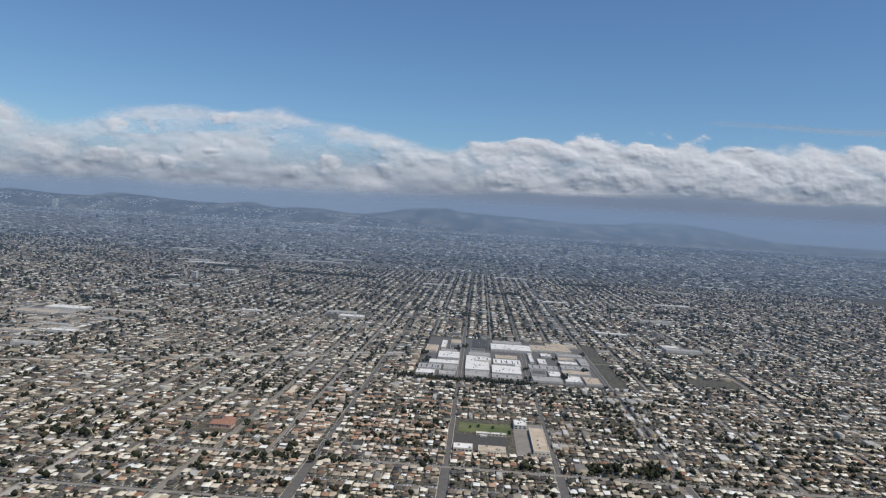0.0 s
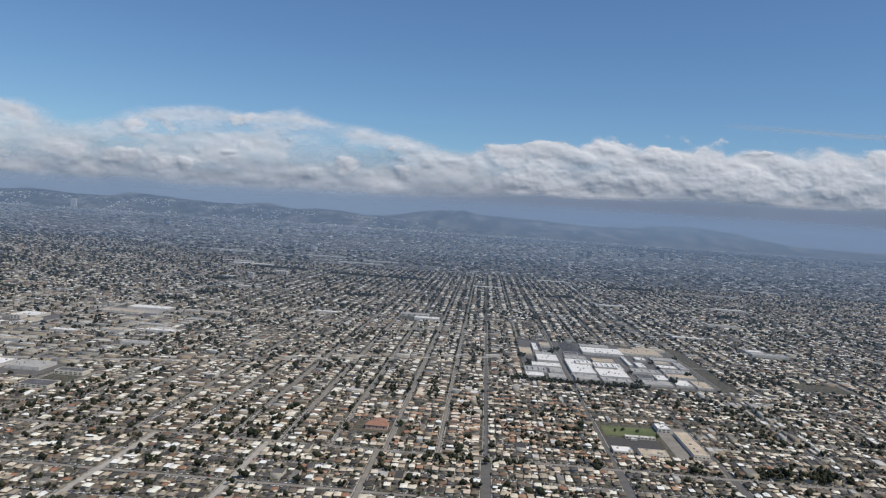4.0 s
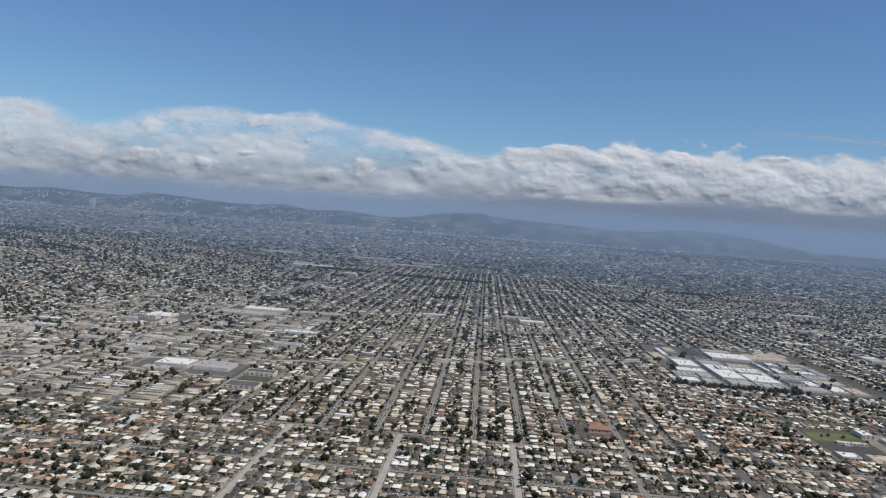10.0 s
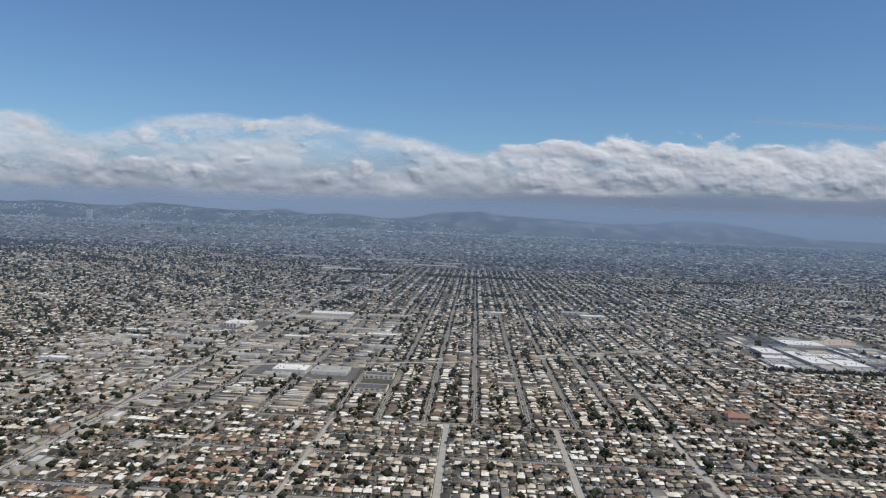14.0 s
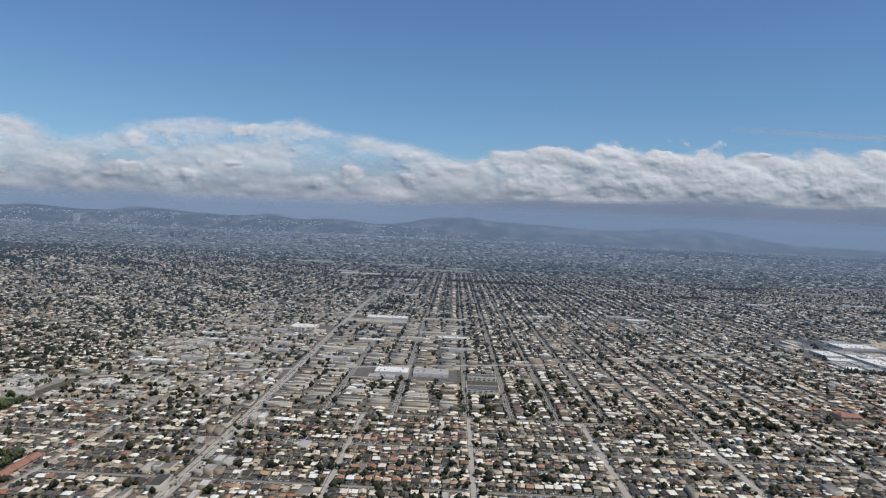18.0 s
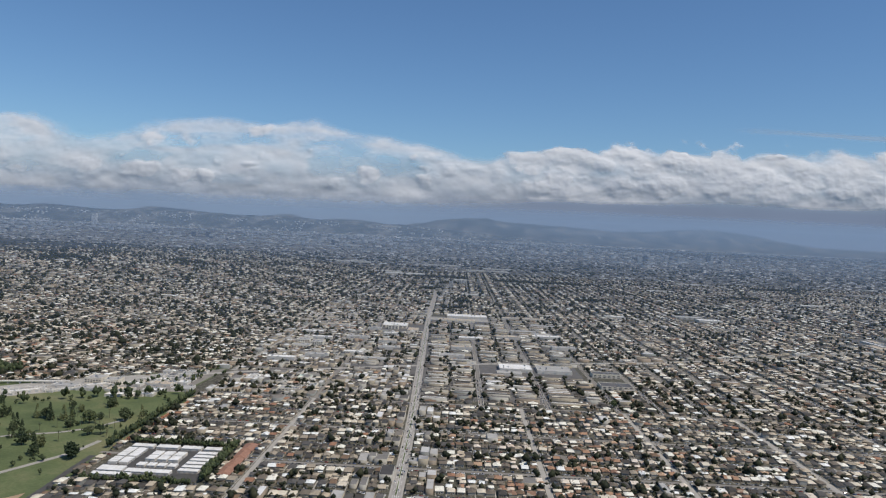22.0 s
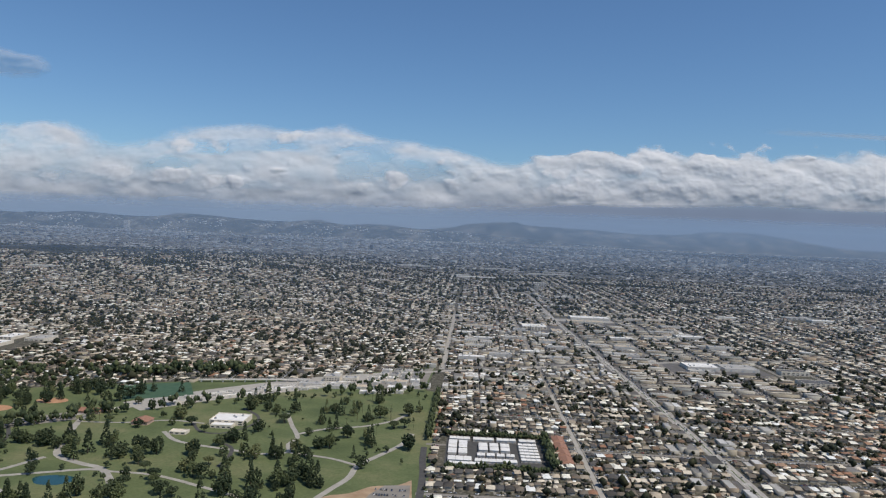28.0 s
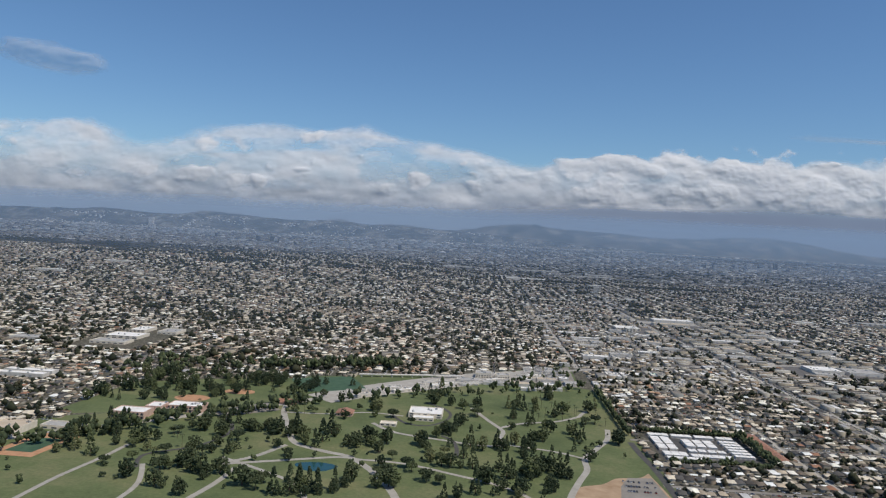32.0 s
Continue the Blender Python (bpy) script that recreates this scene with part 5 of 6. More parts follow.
part("deck", *box(-26, 26, -0.9, 0.9, 1.0, 1.35), M_PANEL, ob)
for k in range(11):
    part("pier", *box(-25 + 5 * k - 0.3, -25 + 5 * k + 0.3, -0.6, 0.6, -0.2, 1.0), M_PANEL, ob)
patch("parking_lot", [(-650, 202), (-633, 219), (-625, 209), (-643, 193)], M_STREET, "grey parking lot by the mausoleum", "parking lot", 0.075)
hall(-706, -695, 152, 166, 2.0, M_TANROOF, M_CREAM, "cream school block with tall window rows", "school building", "school_building", 2, 0, 0, 6)
hall(-693, -680, 164, 170, 1.2, M_GREYROOF, M_CREAM, "low grey-roofed stand beside the court", "building", "building", 1, 0, 0, 4)
for x0, x1, y0, y1, m in ((-560, -549, 286, 292, M_GREYROOF), (-547, -537, 283, 288.5, M_GREYROOF), (-534, -522, 284, 290, M_TANROOF), (-518, -509, 286, 292, M_WHITE), (-507, -498, 292, 300, M_GREYROOF), (-520, -510, 299, 306, M_TANROOF), (-530, -523, 296, 302, M_WHITE)):
    hall(x0, x1, y0, y1, 1.1, m, M_PANEL, "low workshop between the cemetery and the avenue", "workshop", "workshop", 2, 0, 2)
for k in range(16):
    x, y = -523 + 5.6 * (k % 4) + site.uniform(-0.6, 0.6), 303 + 9.2 * (k // 4) + site.uniform(-1, 1) + 1.2 * (k % 4)
    hall(x - site.uniform(1.8, 2.5), x + site.uniform(1.8, 2.5), y - site.uniform(2, 3.4), y + site.uniform(2, 3.4), site.uniform(0.8, 1.3), site.choice((M_WHITE, M_GREYROOF, M_TANROOF, M_DARKROOF, M_WHITE)), M_PANEL, "low workshop between the cemetery and the avenue", "workshop", "workshop", 1, 0, 2)
hall(-576, -563, 211, 222, 1.7, M_WHITE, M_CREAM, "white flat-roofed chapel with a stepped front", "chapel", "chapel", 4, 0, 0, 5)
hall(-574, -566, 206.5, 211, 1.1, M_WHITE, M_CREAM, "low white chapel porch", "chapel porch", "chapel_porch", 0, 0, 0, 4)
hall(-585, -579, 196, 200, 0.8, M_CREAM, M_CREAM, "low cream memorial court", "memorial", "memorial", 0, 0, 0, 3)


def arcade(x0, x1, y0, y1, h, label):
    """A salmon mausoleum wing: two storeys of arched bays before dark recesses, with a white roof."""
    ob = hall(x0, x1, y0, y1, h, M_WHITE, M_PINK, label, "mausoleum", "mausoleum", 2)
    w, d = (x1 - x0) / 2, (y1 - y0) / 2
    n = max(3, int(2 * w / 1.5))
    for z, bay in ((0.15, 0.85), (1.35, 0.75)):
        for k in range(n):
            c = -w + (k + 0.5) * 2 * w / n
            arc = [(c - 0.42, z), (c + 0.42, z), (c + 0.42, z + bay * 0.6)] + [(c + 0.42 * math.cos(a), z + bay * 0.6 + 0.38 * math.sin(a)) for a in (0.5, 1.05, 1.57, 2.1, 2.64)] + [(c - 0.42, z + bay * 0.6)]
            m = len(arc)
            v = [(x, -d - 0.05, zz) for x, zz in arc] + [(x, -d + 0.02, zz) for x, zz in arc]
            part("arch", v, [tuple(range(m))] + [(i, (i + 1) % m, m + (i + 1) % m, m + i) for i in range(m)], M_GLASS, ob, "dark arched bay")
    part("cornice", *box(-w - 0.15, w + 0.15, -d - 0.18, -d - 0.004, 1.15, 1.3), M_CREAM, ob, "cream cornice band")


arcade(-679, -667, 183, 191, 2.3, "salmon two-storey mausoleum wing with arches")
arcade(-664.5, -651.5, 196, 203.5, 2.3, "salmon two-storey mausoleum wing with a white roof")
arcade(-670.5, -664.8, 191.5, 199, 2.6, "salmon mausoleum corner block with a pale roof")
gabled("gatehouse", -631, -621.5, 217.5, 223, 1.0, 0.9, M_TILE, M_PINK, "low gatehouse with a red clay tile roof", "gatehouse")
gabled("office_house", -603, -597, 205.5, 211.5, 1.3, 1.1, M_TILE, M_PINK, "small salmon cemetery office with a red tile roof", "office", False)
# rust-coloured wall along the avenue side
tagged(new("boundary_wall", mesh_of("boundary_wall", *boxes([(-491.6, -490.9, y, y + 9.6, 0, 0.75) for y in np.arange(205, 284, 10)] + [(-491.9, -490.6, y - 0.3, y, 0, 0.95) for y in np.arange(205, 286, 10)]), surface("rust_wall", (0.36, 0.17, 0.10), 0.9))),
                   "long rust-coloured boundary wall of the cemetery", "wall", kind="structure")

# ---- trees as single things ----
def crown_mesh(name, n, shape, seed):
    """Many small uneven leaf clumps inside a round, conical or flat outline."""
    r = np.random.default_rng(seed)
    v, f = [], []
    for k in range(n):
        while True:
            p = r.uniform(-1, 1, 3)
            if np.linalg.norm(p) < 1 and np.linalg.norm(p) > 0.35:
                break
        if shape == "cone":
            z = r.random() ** 1.4
            a, q = r.uniform(0, 6.28), (1 - z) * 0.62 * r.uniform(0.5, 1.05) + 0.05
            c, s = np.array([q * math.cos(a), q * math.sin(a), 0.25 + 2.5 * z]), r.uniform(0.09, 0.16)
        elif shape == "flat":
            c, s = np.array([p[0] * 1.15, p[1] * 1.15, 1.35 + p[2] * 0.42]), r.uniform(0.12, 0.24)
        else:
            lump = 1 + 0.3 * math.sin(3.1 * p[0] + seed) * math.cos(2.3 * p[1] - seed)
            c, s = np.array([p[0] * lump, p[1] * lump, 1.25 + p[2] * 0.95 * lump]), r.uniform(0.12, 0.24)
        m = Euler(r.uniform(0, 3.1, 3)).to_matrix()
        q = (OCT_V * r.uniform(0.55, 1.3, (6, 1)) * s) @ np.array(m).T + c
        f += [tuple(i + len(v) for i in t) for t in OCT_F.tolist()]
        v += [tuple(t) for t in q]
    return mesh_of(name, v, f, M_LEAF1)


def trunk_mesh(h, r0, limbs=3):
    """A tapered trunk with a few limbs."""
    v, f = [], []

    def tube(a, b, ra, rb):
        k = len(v)
        for c, r in ((a, ra), (b, rb)):
            v.extend((c[0] + r * math.cos(t), c[1] + r * math.sin(t), c[2]) for t in np.arange(6) * math.pi / 3)
        f.extend((k + i, k + (i + 1) % 6, k + 6 + (i + 1) % 6, k + 6 + i) for i in range(6))
    tube((0, 0, -0.1), (0.03, 0.02, h), r0, r0 * 0.6)
    for i in range(limbs):
        a = i * 6.28 / max(1, limbs) + 0.4
        tube((0.03, 0.02, h * 0.8), (0.5 * math.cos(a), 0.5 * math.sin(a), h + 0.55), r0 * 0.5, r0 * 0.2)
    return mesh_of("trunk", v, f, M_BARK)


CROWNS = {"round": [crown_mesh("crown", 130, "round", s) for s in (1, 2, 3, 4)], "cone": [crown_mesh("crown", 120, "cone", s) for s in (5, 6, 7)], "flat": [crown_mesh("crown", 110, "flat", s) for s in (8, 9)]}
TRUNKS = {"round": trunk_mesh(0.75, 0.10), "cone": trunk_mesh(0.7, 0.07, 0), "flat": trunk_mesh(0.95, 0.08)}
WORDS = {"round": "broad dark green tree", "cone": "tall dark tapering conifer", "flat": "spreading flat-topped grey-green tree"}


def tree(x, y, size, kind, r, group, where):
    ob = thing("tree", (x, y, float(ground_z(np.array(x), np.array(y)))), WORDS[kind] + " " + where, "tree", group, turn=r.uniform(0, 360))
    ob.scale = (size * r.uniform(0.85, 1.15), size * r.uniform(0.85, 1.15), size)
    for name, me in (("trunk", TRUNKS[kind]), ("crown", r.choice(CROWNS[kind]))):
        p = new(name, me)
        p.parent = ob


r = random.Random(11)
# where the cemetery's trees stand: tapering conifers, broad crowns, flat crowns
CONIFERS = [(-714, 210), (-675, 236), (-668, 233), (-641, 246), (-636, 199), (-667, 162), (-671, 166), (-670, 173), (-676, 165), (-677, 159), (-664, 141), (-671, 145), (-674, 147), (-603, 120), (-599, 121), (-597, 123), (-626, 153), (-612, 179), (-620, 208), (-619, 220), (-597, 123), (-592, 123), (-588, 126), (-601, 170), (-600, 180), (-550, 234), (-566, 253), (-552, 176), (-543, 176), (-551, 153), (-554, 163), (-543, 152), (-541, 146), (-535, 152), (-532, 160), (-527, 156), (-525, 152), (-523, 150), (-550, 131), (-513, 192), (-529, 212), (-536, 218), (-526, 234), (-519, 227), (-519, 259)]
BROAD_WEST = [(-713, 201), (-718, 195), (-722, 190), (-694, 218), (-698, 214), (-687, 217), (-686, 222), (-641, 234), (-636, 243), (-657, 155), (-656, 158), (-637, 152), (-634, 136), (-633, 138), (-622, 133), (-627, 132), (-645, 125), (-635, 120), (-626, 115), (-613, 125), (-635, 170), (-638, 181), (-642, 174), (-627, 178), (-622, 179), (-618, 176), (-585, 134), (-590, 170)]
BROAD_EAST = [(-586, 174), (-580, 173), (-612, 179), (-606, 228), (-589, 216), (-556, 204), (-561, 234), (-561, 267), (-568, 235), (-548, 173), (-537, 182), (-533, 178), (-558, 153), (-534, 149), (-528, 137), (-538, 133), (-547, 140), (-516, 201), (-523, 202), (-527, 189), (-534, 236), (-515, 232), (-504, 238), (-500, 191), (-574, 132), (-564, 157), (-564, 185), (-569, 175), (-560, 189)]
FLAT = [(-646, 193), (-658, 186), (-644, 147), (-633, 148), (-639, 132), (-628, 165), (-649, 169), (-608, 128), (-582, 208), (-550, 218), (-508, 217), (-504, 219), (-576, 156), (-569, 146), (-560, 137), (-571, 150), (-576, 142), (-564, 139)]
spots = []
for k, line in (("c", CONIFERS), ("r", BROAD_WEST), ("r", BROAD_EAST), ("f", FLAT)):
    for x, y in line:
        spots += [(x + 0.5, y + 0.6, k, 1.0)] + [(x + r.gauss(0, 2.4), y + r.gauss(0, 2.6), r.choice(k + "r" if k == "c" else k), r.uniform(0.6, 0.95)) for _ in range(r.choice((0, 1, 1, 2)))]
spots += [(r.uniform(-700, -495), r.uniform(112, 280), r.choice("rrcf"), 0.75) for _ in range(70)]
TAKEN = [(-580, -560, 204, 224), (-684, -647, 180, 206), (-633, -619, 215, 225), (-605, -595, 203, 214), (-587, -577, 194, 202), (-604, -590, 140, 151), (-517, -493, 108, 160)]
KINDS = {"r": "round", "c": "cone", "f": "flat"}
made = 0
for x, y, k, grown in spots:
    if made < 295 and in_polygon(np.array([x]), np.array([y]), CEMETERY)[0] and not any(a < x < b and c < y < d for a, b, c, d in TAKEN) and x < -496:
        tree(x, y, (2.15 if k == "r" else 2.6 if k == "c" else 1.9) * grown * r.uniform(0.8, 1.2), KINDS[k], r, "cemetery trees", "on the cemetery lawn")
        made += 1


def thicket(name, rows, label, category):
    """A dense run of trees or hedge bushes as one mesh: x, y, size and stretch of each."""
    q = np.array(rows, float)
    groups = []
    for k in range(9):
        o = rng.normal(0, 0.45, (3, len(q))) * q[:, 2]
        s = q[:, 2] * rng.uniform(0.35, 0.7, len(q))
        groups.append(clumps(q[:, 0] + o[0], q[:, 1] + o[1], ground_z(q[:, 0], q[:, 1]) + q[:, 2] * q[:, 3] + np.abs(o[2]) * q[:, 3], s, q[:, 3], k < 3))
    v, fs = joined([(v, [(f, 0)]) for v, f in groups])
    stuff_mesh(name, v, fs, [M_LEAF2 if q[:, 0].max() < -440 and q[:, 1].max() < 400 else M_LEAF], label, category)


thicket("park_trees", [(-656 + 1.25 * k + r.uniform(-2, 2), 286 + 0.52 * k + r.uniform(-4, 7), r.uniform(1.3, 2.4), 1.2) for k in range(54)], "dense dark belt of trees along the park edge", "trees")
thicket("hedge", [(-487 + 0.8 * k, 211.2 + r.uniform(-0.3, 0.3), r.uniform(0.6, 0.9), 1.4) for k in range(44)], "clipped dark hedge north of the storage compound", "hedge")
thicket("hedge", [(-451.6 + r.uniform(-0.6, 0.6), 177 + 0.9 * k, r.uniform(0.9, 1.3), 1.3) for k in range(39)], "tall dark hedge beside the storage compound", "hedge")
thicket("hedge", [(-493.8 + r.uniform(-0.4, 0.4), 205 + 1.1 * k, r.uniform(0.6, 0.95), 1.9) for k in range(74)], "dark cypress screen along the cemetery wall", "hedge")
thicket("tree_belt", [(-48 + 1.3 * k + r.uniform(-1, 1), 454 + r.uniform(-3, 3), r.uniform(0.9, 1.5), 1.2) for k in range(66)], "dark tree belt south of the warehouses", "trees")
thicket("tree_belt", [(q[0] + r.uniform(-2, 2), q[1] + r.uniform(-3, 3), r.uniform(0.8, 1.5), 1.2) for q in ((-32, 520), (-33, 508), (-34, 540), (-12, 564), (36.5, 470), (61.5, 548), (62, 528), (36.5, 500), (78, 508), (60.5, 480), (-6, 578), (85, 575)) for _ in range(4)], "dark trees standing between the warehouses", "trees")
thicket("tree_belt", [(r.uniform(52, 88), r.uniform(296.5, 304), r.uniform(1.0, 1.9), 1.2) for k in range(30)], "dark grove beside the avenue crossing", "trees")
thicket("tree_belt", [(r.uniform(-92, -42), r.uniform(286, 291), r.uniform(0.8, 1.3), 1.1) for k in range(30)], "dark row of trees along the cross street", "trees")
thicket("tree_belt", [(r.uniform(-178, -160), r.uniform(296, 300), r.uniform(1.0, 1.6), 1.1) for k in range(12)], "dark clump of trees by the cross street", "trees")
thicket("tree_belt", [(-486 + 1.1 * k, 173.5 + r.uniform(-1.5, 1.2), r.uniform(0.7, 1.2), 1.1) for k in range(30)], "dark trees south of the storage compound", "trees")
thicket("tree_belt", [(r.uniform(-720, -650), r.uniform(252, 300), r.uniform(1.0, 2.0), 1.1) for k in range(60)], "dark trees on the slope above the park", "trees")
def along(points, step, aside, lo, hi, tall):
    """Tree spots scattered along a line."""
    out = []
    for (x0, y0), (x1, y1) in zip(points, points[1:]):
        length = math.hypot(x1 - x0, y1 - y0)
        for k in range(int(length / step)):
            q = (k + r.random()) / max(1, int(length / step))
            o = r.uniform(-aside, aside)
            out.append((x0 + (x1 - x0) * q - (y1 - y0) / length * o, y0 + (y1 - y0) * q + (x1 - x0) / length * o, r.uniform(lo, hi), tall))
    return out


thicket("tree_belt", along([(-540, 296), (-503, 318), (-500, 344)], 2.2, 7.0, 0.5, 1.1, 1.2), "dark trees between the workshops by the avenue", "trees")
thicket("tree_belt", along([(-712, 126), (-650, 190), (-616, 226)], 1.6, 6.5, 1.0, 1.9, 1.2), "dark trees lining the cemetery edge by the avenue", "trees")
thicket("tree_belt", along([(-604, 232), (-545, 265), (-500, 284)], 3.3, 4.5, 0.5, 1.8, 1.4), "dark pines along the north edge of the cemetery", "trees")
for n_grove, line in enumerate(([(-440, 1195), (-360, 1195)], [(-315, 1165), (-160, 1158)], [(-380, 772), (-362, 784)], [(-392, 705), (-368, 712)], [(-404, 1062), (-376, 1066)], [(-230, 860), (-200, 866)], [(-420, 935), (-400, 955)], [(20, 1015), (60, 1030)], [(220, 905), (250, 915)], [(140, 1260), (230, 1272)], [(-760, 930), (-700, 940)], [(-900, 860), (-860, 880)])):
    thicket("grove", along(line, 1.6, 4.5, 1.3, 2.3, 1.1), "dense dark grove among the distant houses", "trees")
extra = [(r.uniform(-700, -497), r.uniform(110, 285), r.uniform(0.4, 1.0), r.uniform(0.9, 1.5)) for k in range(230)]
extra = [q for q in extra if in_polygon(np.array([q[0]]), np.array([q[1]]), CEMETERY)[0] and not any(a - 1 < q[0] < b + 1 and c - 1 < q[1] < d + 1 for a, b, c, d in TAKEN) and math.sin(q[0] / 9) + math.cos(q[1] / 8 + q[0] / 23) > -0.35]
thicket("shrubs", extra, "small trees and shrubs dotted over the cemetery lawn", "shrubs")
for k in range(95):
    q = r.random()
    tree(*((r.uniform(-702, -650), r.uniform(205, 262)) if k < 70 else (r.uniform(-650, -600), r.uniform(236, 262))), r.uniform(1.3, 2.6), r.choice(["round", "cone"]), r, "park trees", "in the park")
for x, y, s in ((-186, 254, 2.0), (-300, 305, 1.6), (-16, 353, 1.7), (1, 352, 0.7), (5, 354, 0.8), (12, 353, 0.8), (20, 346, 0.9), (-125, 318, 1.6), (-102, 330, 1.5)):
    tree(x, y, s, "round", r, "", "standing among houses")
# palms
frond_v, frond_f = [], []
for k in range(16):
    a, droop = k * 6.28 / 16 + 0.1 * (k % 3), 0.15 + 0.35 * (k % 4) / 3
    c, s = math.cos(a), math.sin(a)
    b = len(frond_v)
    for q, w in ((0.0, 0.05), (0.35, 0.12), (0.7, 0.10), (1.0, 0.02)):
        z = 0.25 * q - droop * q * q * 1.6
        frond_v += [(q * c - w * s, q * s + w * c, z), (q * c + w * s, q * s - w * c, z)]
    frond_f += [(b + 2 * i, b + 2 * i + 1, b + 2 * i + 3, b + 2 * i + 2) for i in range(3)]
FRONDS = mesh_of("crown", frond_v, frond_f, M_LEAF1)
PALM = trunk_mesh(1.0, 0.03, 0)
for k in range(46):
    if k < 16:
        x, y = r.uniform(-530, -500), r.uniform(196, 262)
    elif k < 26:
        x, y = r.uniform(-690, -600), r.uniform(150, 215)
    else:
        x, y = r.choice((-251, -245, -204, -198, -110, -348, -443)) + r.uniform(-0.4, 0.4), r.uniform(180, 288)
    ob = thing("palm_tree", (x, y, 0), "slender fan palm with a small ragged crown", "palm tree", "palms", turn=r.uniform(0, 360))
    h = r.uniform(2.8, 4.6)
    p = new("trunk", PALM)
    p.scale, p.parent = (2.2, 2.2, h), ob
    p = new("crown", FRONDS)
    p.location, p.scale, p.parent = (0.05, 0.04, h), (0.95, 0.95, 0.95), ob

# ---- the nearest houses, each on its own ----
for n, i in enumerate(house_ids):
    w, d, h, rh, e = float(HW2[i]), float(HD2[i]), float(HH[i]), float(HR[i]), 0.13
    ob = thing("house", (float(HX[i]), float(HY[i]), float(CZ[i])), "small stucco bungalow with a " + ("hipped" if INSET[i] > 0 else "gabled") + " shingle roof" + (" and an upper floor" if h > 1.2 else ""), "house", "houses of the near streets", turn=math.degrees(HT[i]))
    part("wall", *box(-w, w, -d, d, -0.05, h), M_WALL1, ob)
    k = float(INSET[i]) * w
    v = [(-w - e, -d - e, h), (w + e, -d - e, h), (w + e, d + e, h), (-w - e, d + e, h), (-w - e + k, 0, h + rh), (w + e - k, 0, h + rh)]
    roof = part("roof", v, [(0, 1, 5, 4), (2, 3, 4, 5), (1, 2, 5), (3, 0, 4), (3, 2, 1, 0)], M_ROOF1, ob)
    q = w * 0.3
    part("door", *box(-0.13, 0.13, -d - 0.02, -d + 0.02, 0, 0.52), M_BARK, ob, "dark front door")
    for s in (-1, 1):
        part("window", *box(s * w * 0.55 - 0.2, s * w * 0.55 + 0.2, -d - 0.02, -d + 0.02, 0.25, 0.55), M_GLASS, ob)
    if n % 3 == 0:
        part("chimney", *box(w * 0.5 - 0.1, w * 0.5 + 0.1, d * 0.35 - 0.1, d * 0.35 + 0.1, h, h + rh * 0.9 + 0.15), M_TILE, roof, "brick chimney")

# ---- towers on the skyline ----
def tower(x, y, w, d, top, light, r):
    z0 = float(ground_z(np.array(float(x)), np.array(float(y))))
    h = min(top, 32) if y < 3300 else top
    ob = thing("office_tower", (x, y, z0), "distant pale high-rise with window bands" if light else "distant dark glass high-rise", "high-rise", "skyline towers")
    part("body", *box(-w, w, -d, d, -1, h), M_FARWALL if light else M_DARKROOF, ob)
    part("crown", *box(-w * 0.5, w * 0.5, -d * 0.5, d * 0.5, h, h + 1.2), M_METAL, ob)
    n = int(h / 2.6)
    for k in range(n):
        z = 1.2 + k * (h - 1.5) / max(1, n)
        part("window_band", *box(-w - 0.06, w + 0.06, -d - 0.06, d + 0.06, z, z + (0.45 if light else 1.2)), M_GLASS, ob)


r = random.Random(5)
for x, y, w, top, light in ((-1216, 2874, 6.5, 36, True), (-880, 2852, 6, 26, False), (-2574, 4300, 13, 46, True), (-2490, 4150, 8, 22, True), (635, 2950, 7, 36, False), (660, 2990, 7, 30, True), (314, 2690, 8, 25, False),
                            (220, 2384, 6, 24, True), (395, 2700, 6, 22, True), (480, 2820, 6, 30, True), (560, 2860, 8, 22, True), (720, 2930, 6, 24, True), (-1560, 3180, 7, 24, False), (-1500, 3200, 9, 26, False), (-1470, 3150, 7, 18, True),
                            (-1640, 3220, 7, 18, True), (-1100, 2880, 6, 18, True), (-1040, 2860, 7, 14, True), (-1000, 2850, 7, 14, True), (-960, 2880, 7, 13, True)):
    tower(x, y, w, w * r.uniform(0.7, 1.1), top, light, r)
for k in range(60):
    x = r.uniform(-2600, 1500) if k < 34 else r.gauss(600, 170)
    tower(x, r.uniform(2700, 3500) if k < 34 else r.uniform(2750, 3100), r.uniform(4, 9), r.uniform(4, 7), r.uniform(7, 18), r.random() < 0.75, r)

# ---- parked and driving cars ----
CAR = boxes([(-0.22, 0.22, -0.55, 0.55, 0.08, 0.22), (-0.20, 0.20, -0.50, 0.50, 0.22, 0.25)])
CABIN = ([(-0.2, -0.35, 0.25), (0.2, -0.35, 0.25), (0.2, 0.3, 0.25), (-0.2, 0.3, 0.25), (-0.16, -0.22, 0.38), (0.16, -0.22, 0.38), (0.16, 0.18, 0.38), (-0.16, 0.18, 0.38)],
         [(0, 1, 5, 4), (1, 2, 6, 5), (2, 3, 7, 6), (3, 0, 4, 7), (4, 5, 6, 7)])
PAINTS = [surface("car_paint", c, 0.3) for c in ((0.7, 0.7, 0.7), (0.45, 0.46, 0.48), (0.03, 0.03, 0.035), (0.30, 0.04, 0.03), (0.05, 0.09, 0.2), (0.15, 0.15, 0.16))]
HUES = ["white", "silver", "black", "red", "blue", "grey"]
BODIES, GLASSES = [mesh_of("body", *CAR, p) for p in PAINTS], mesh_of("windows", *CABIN, M_GLASS)
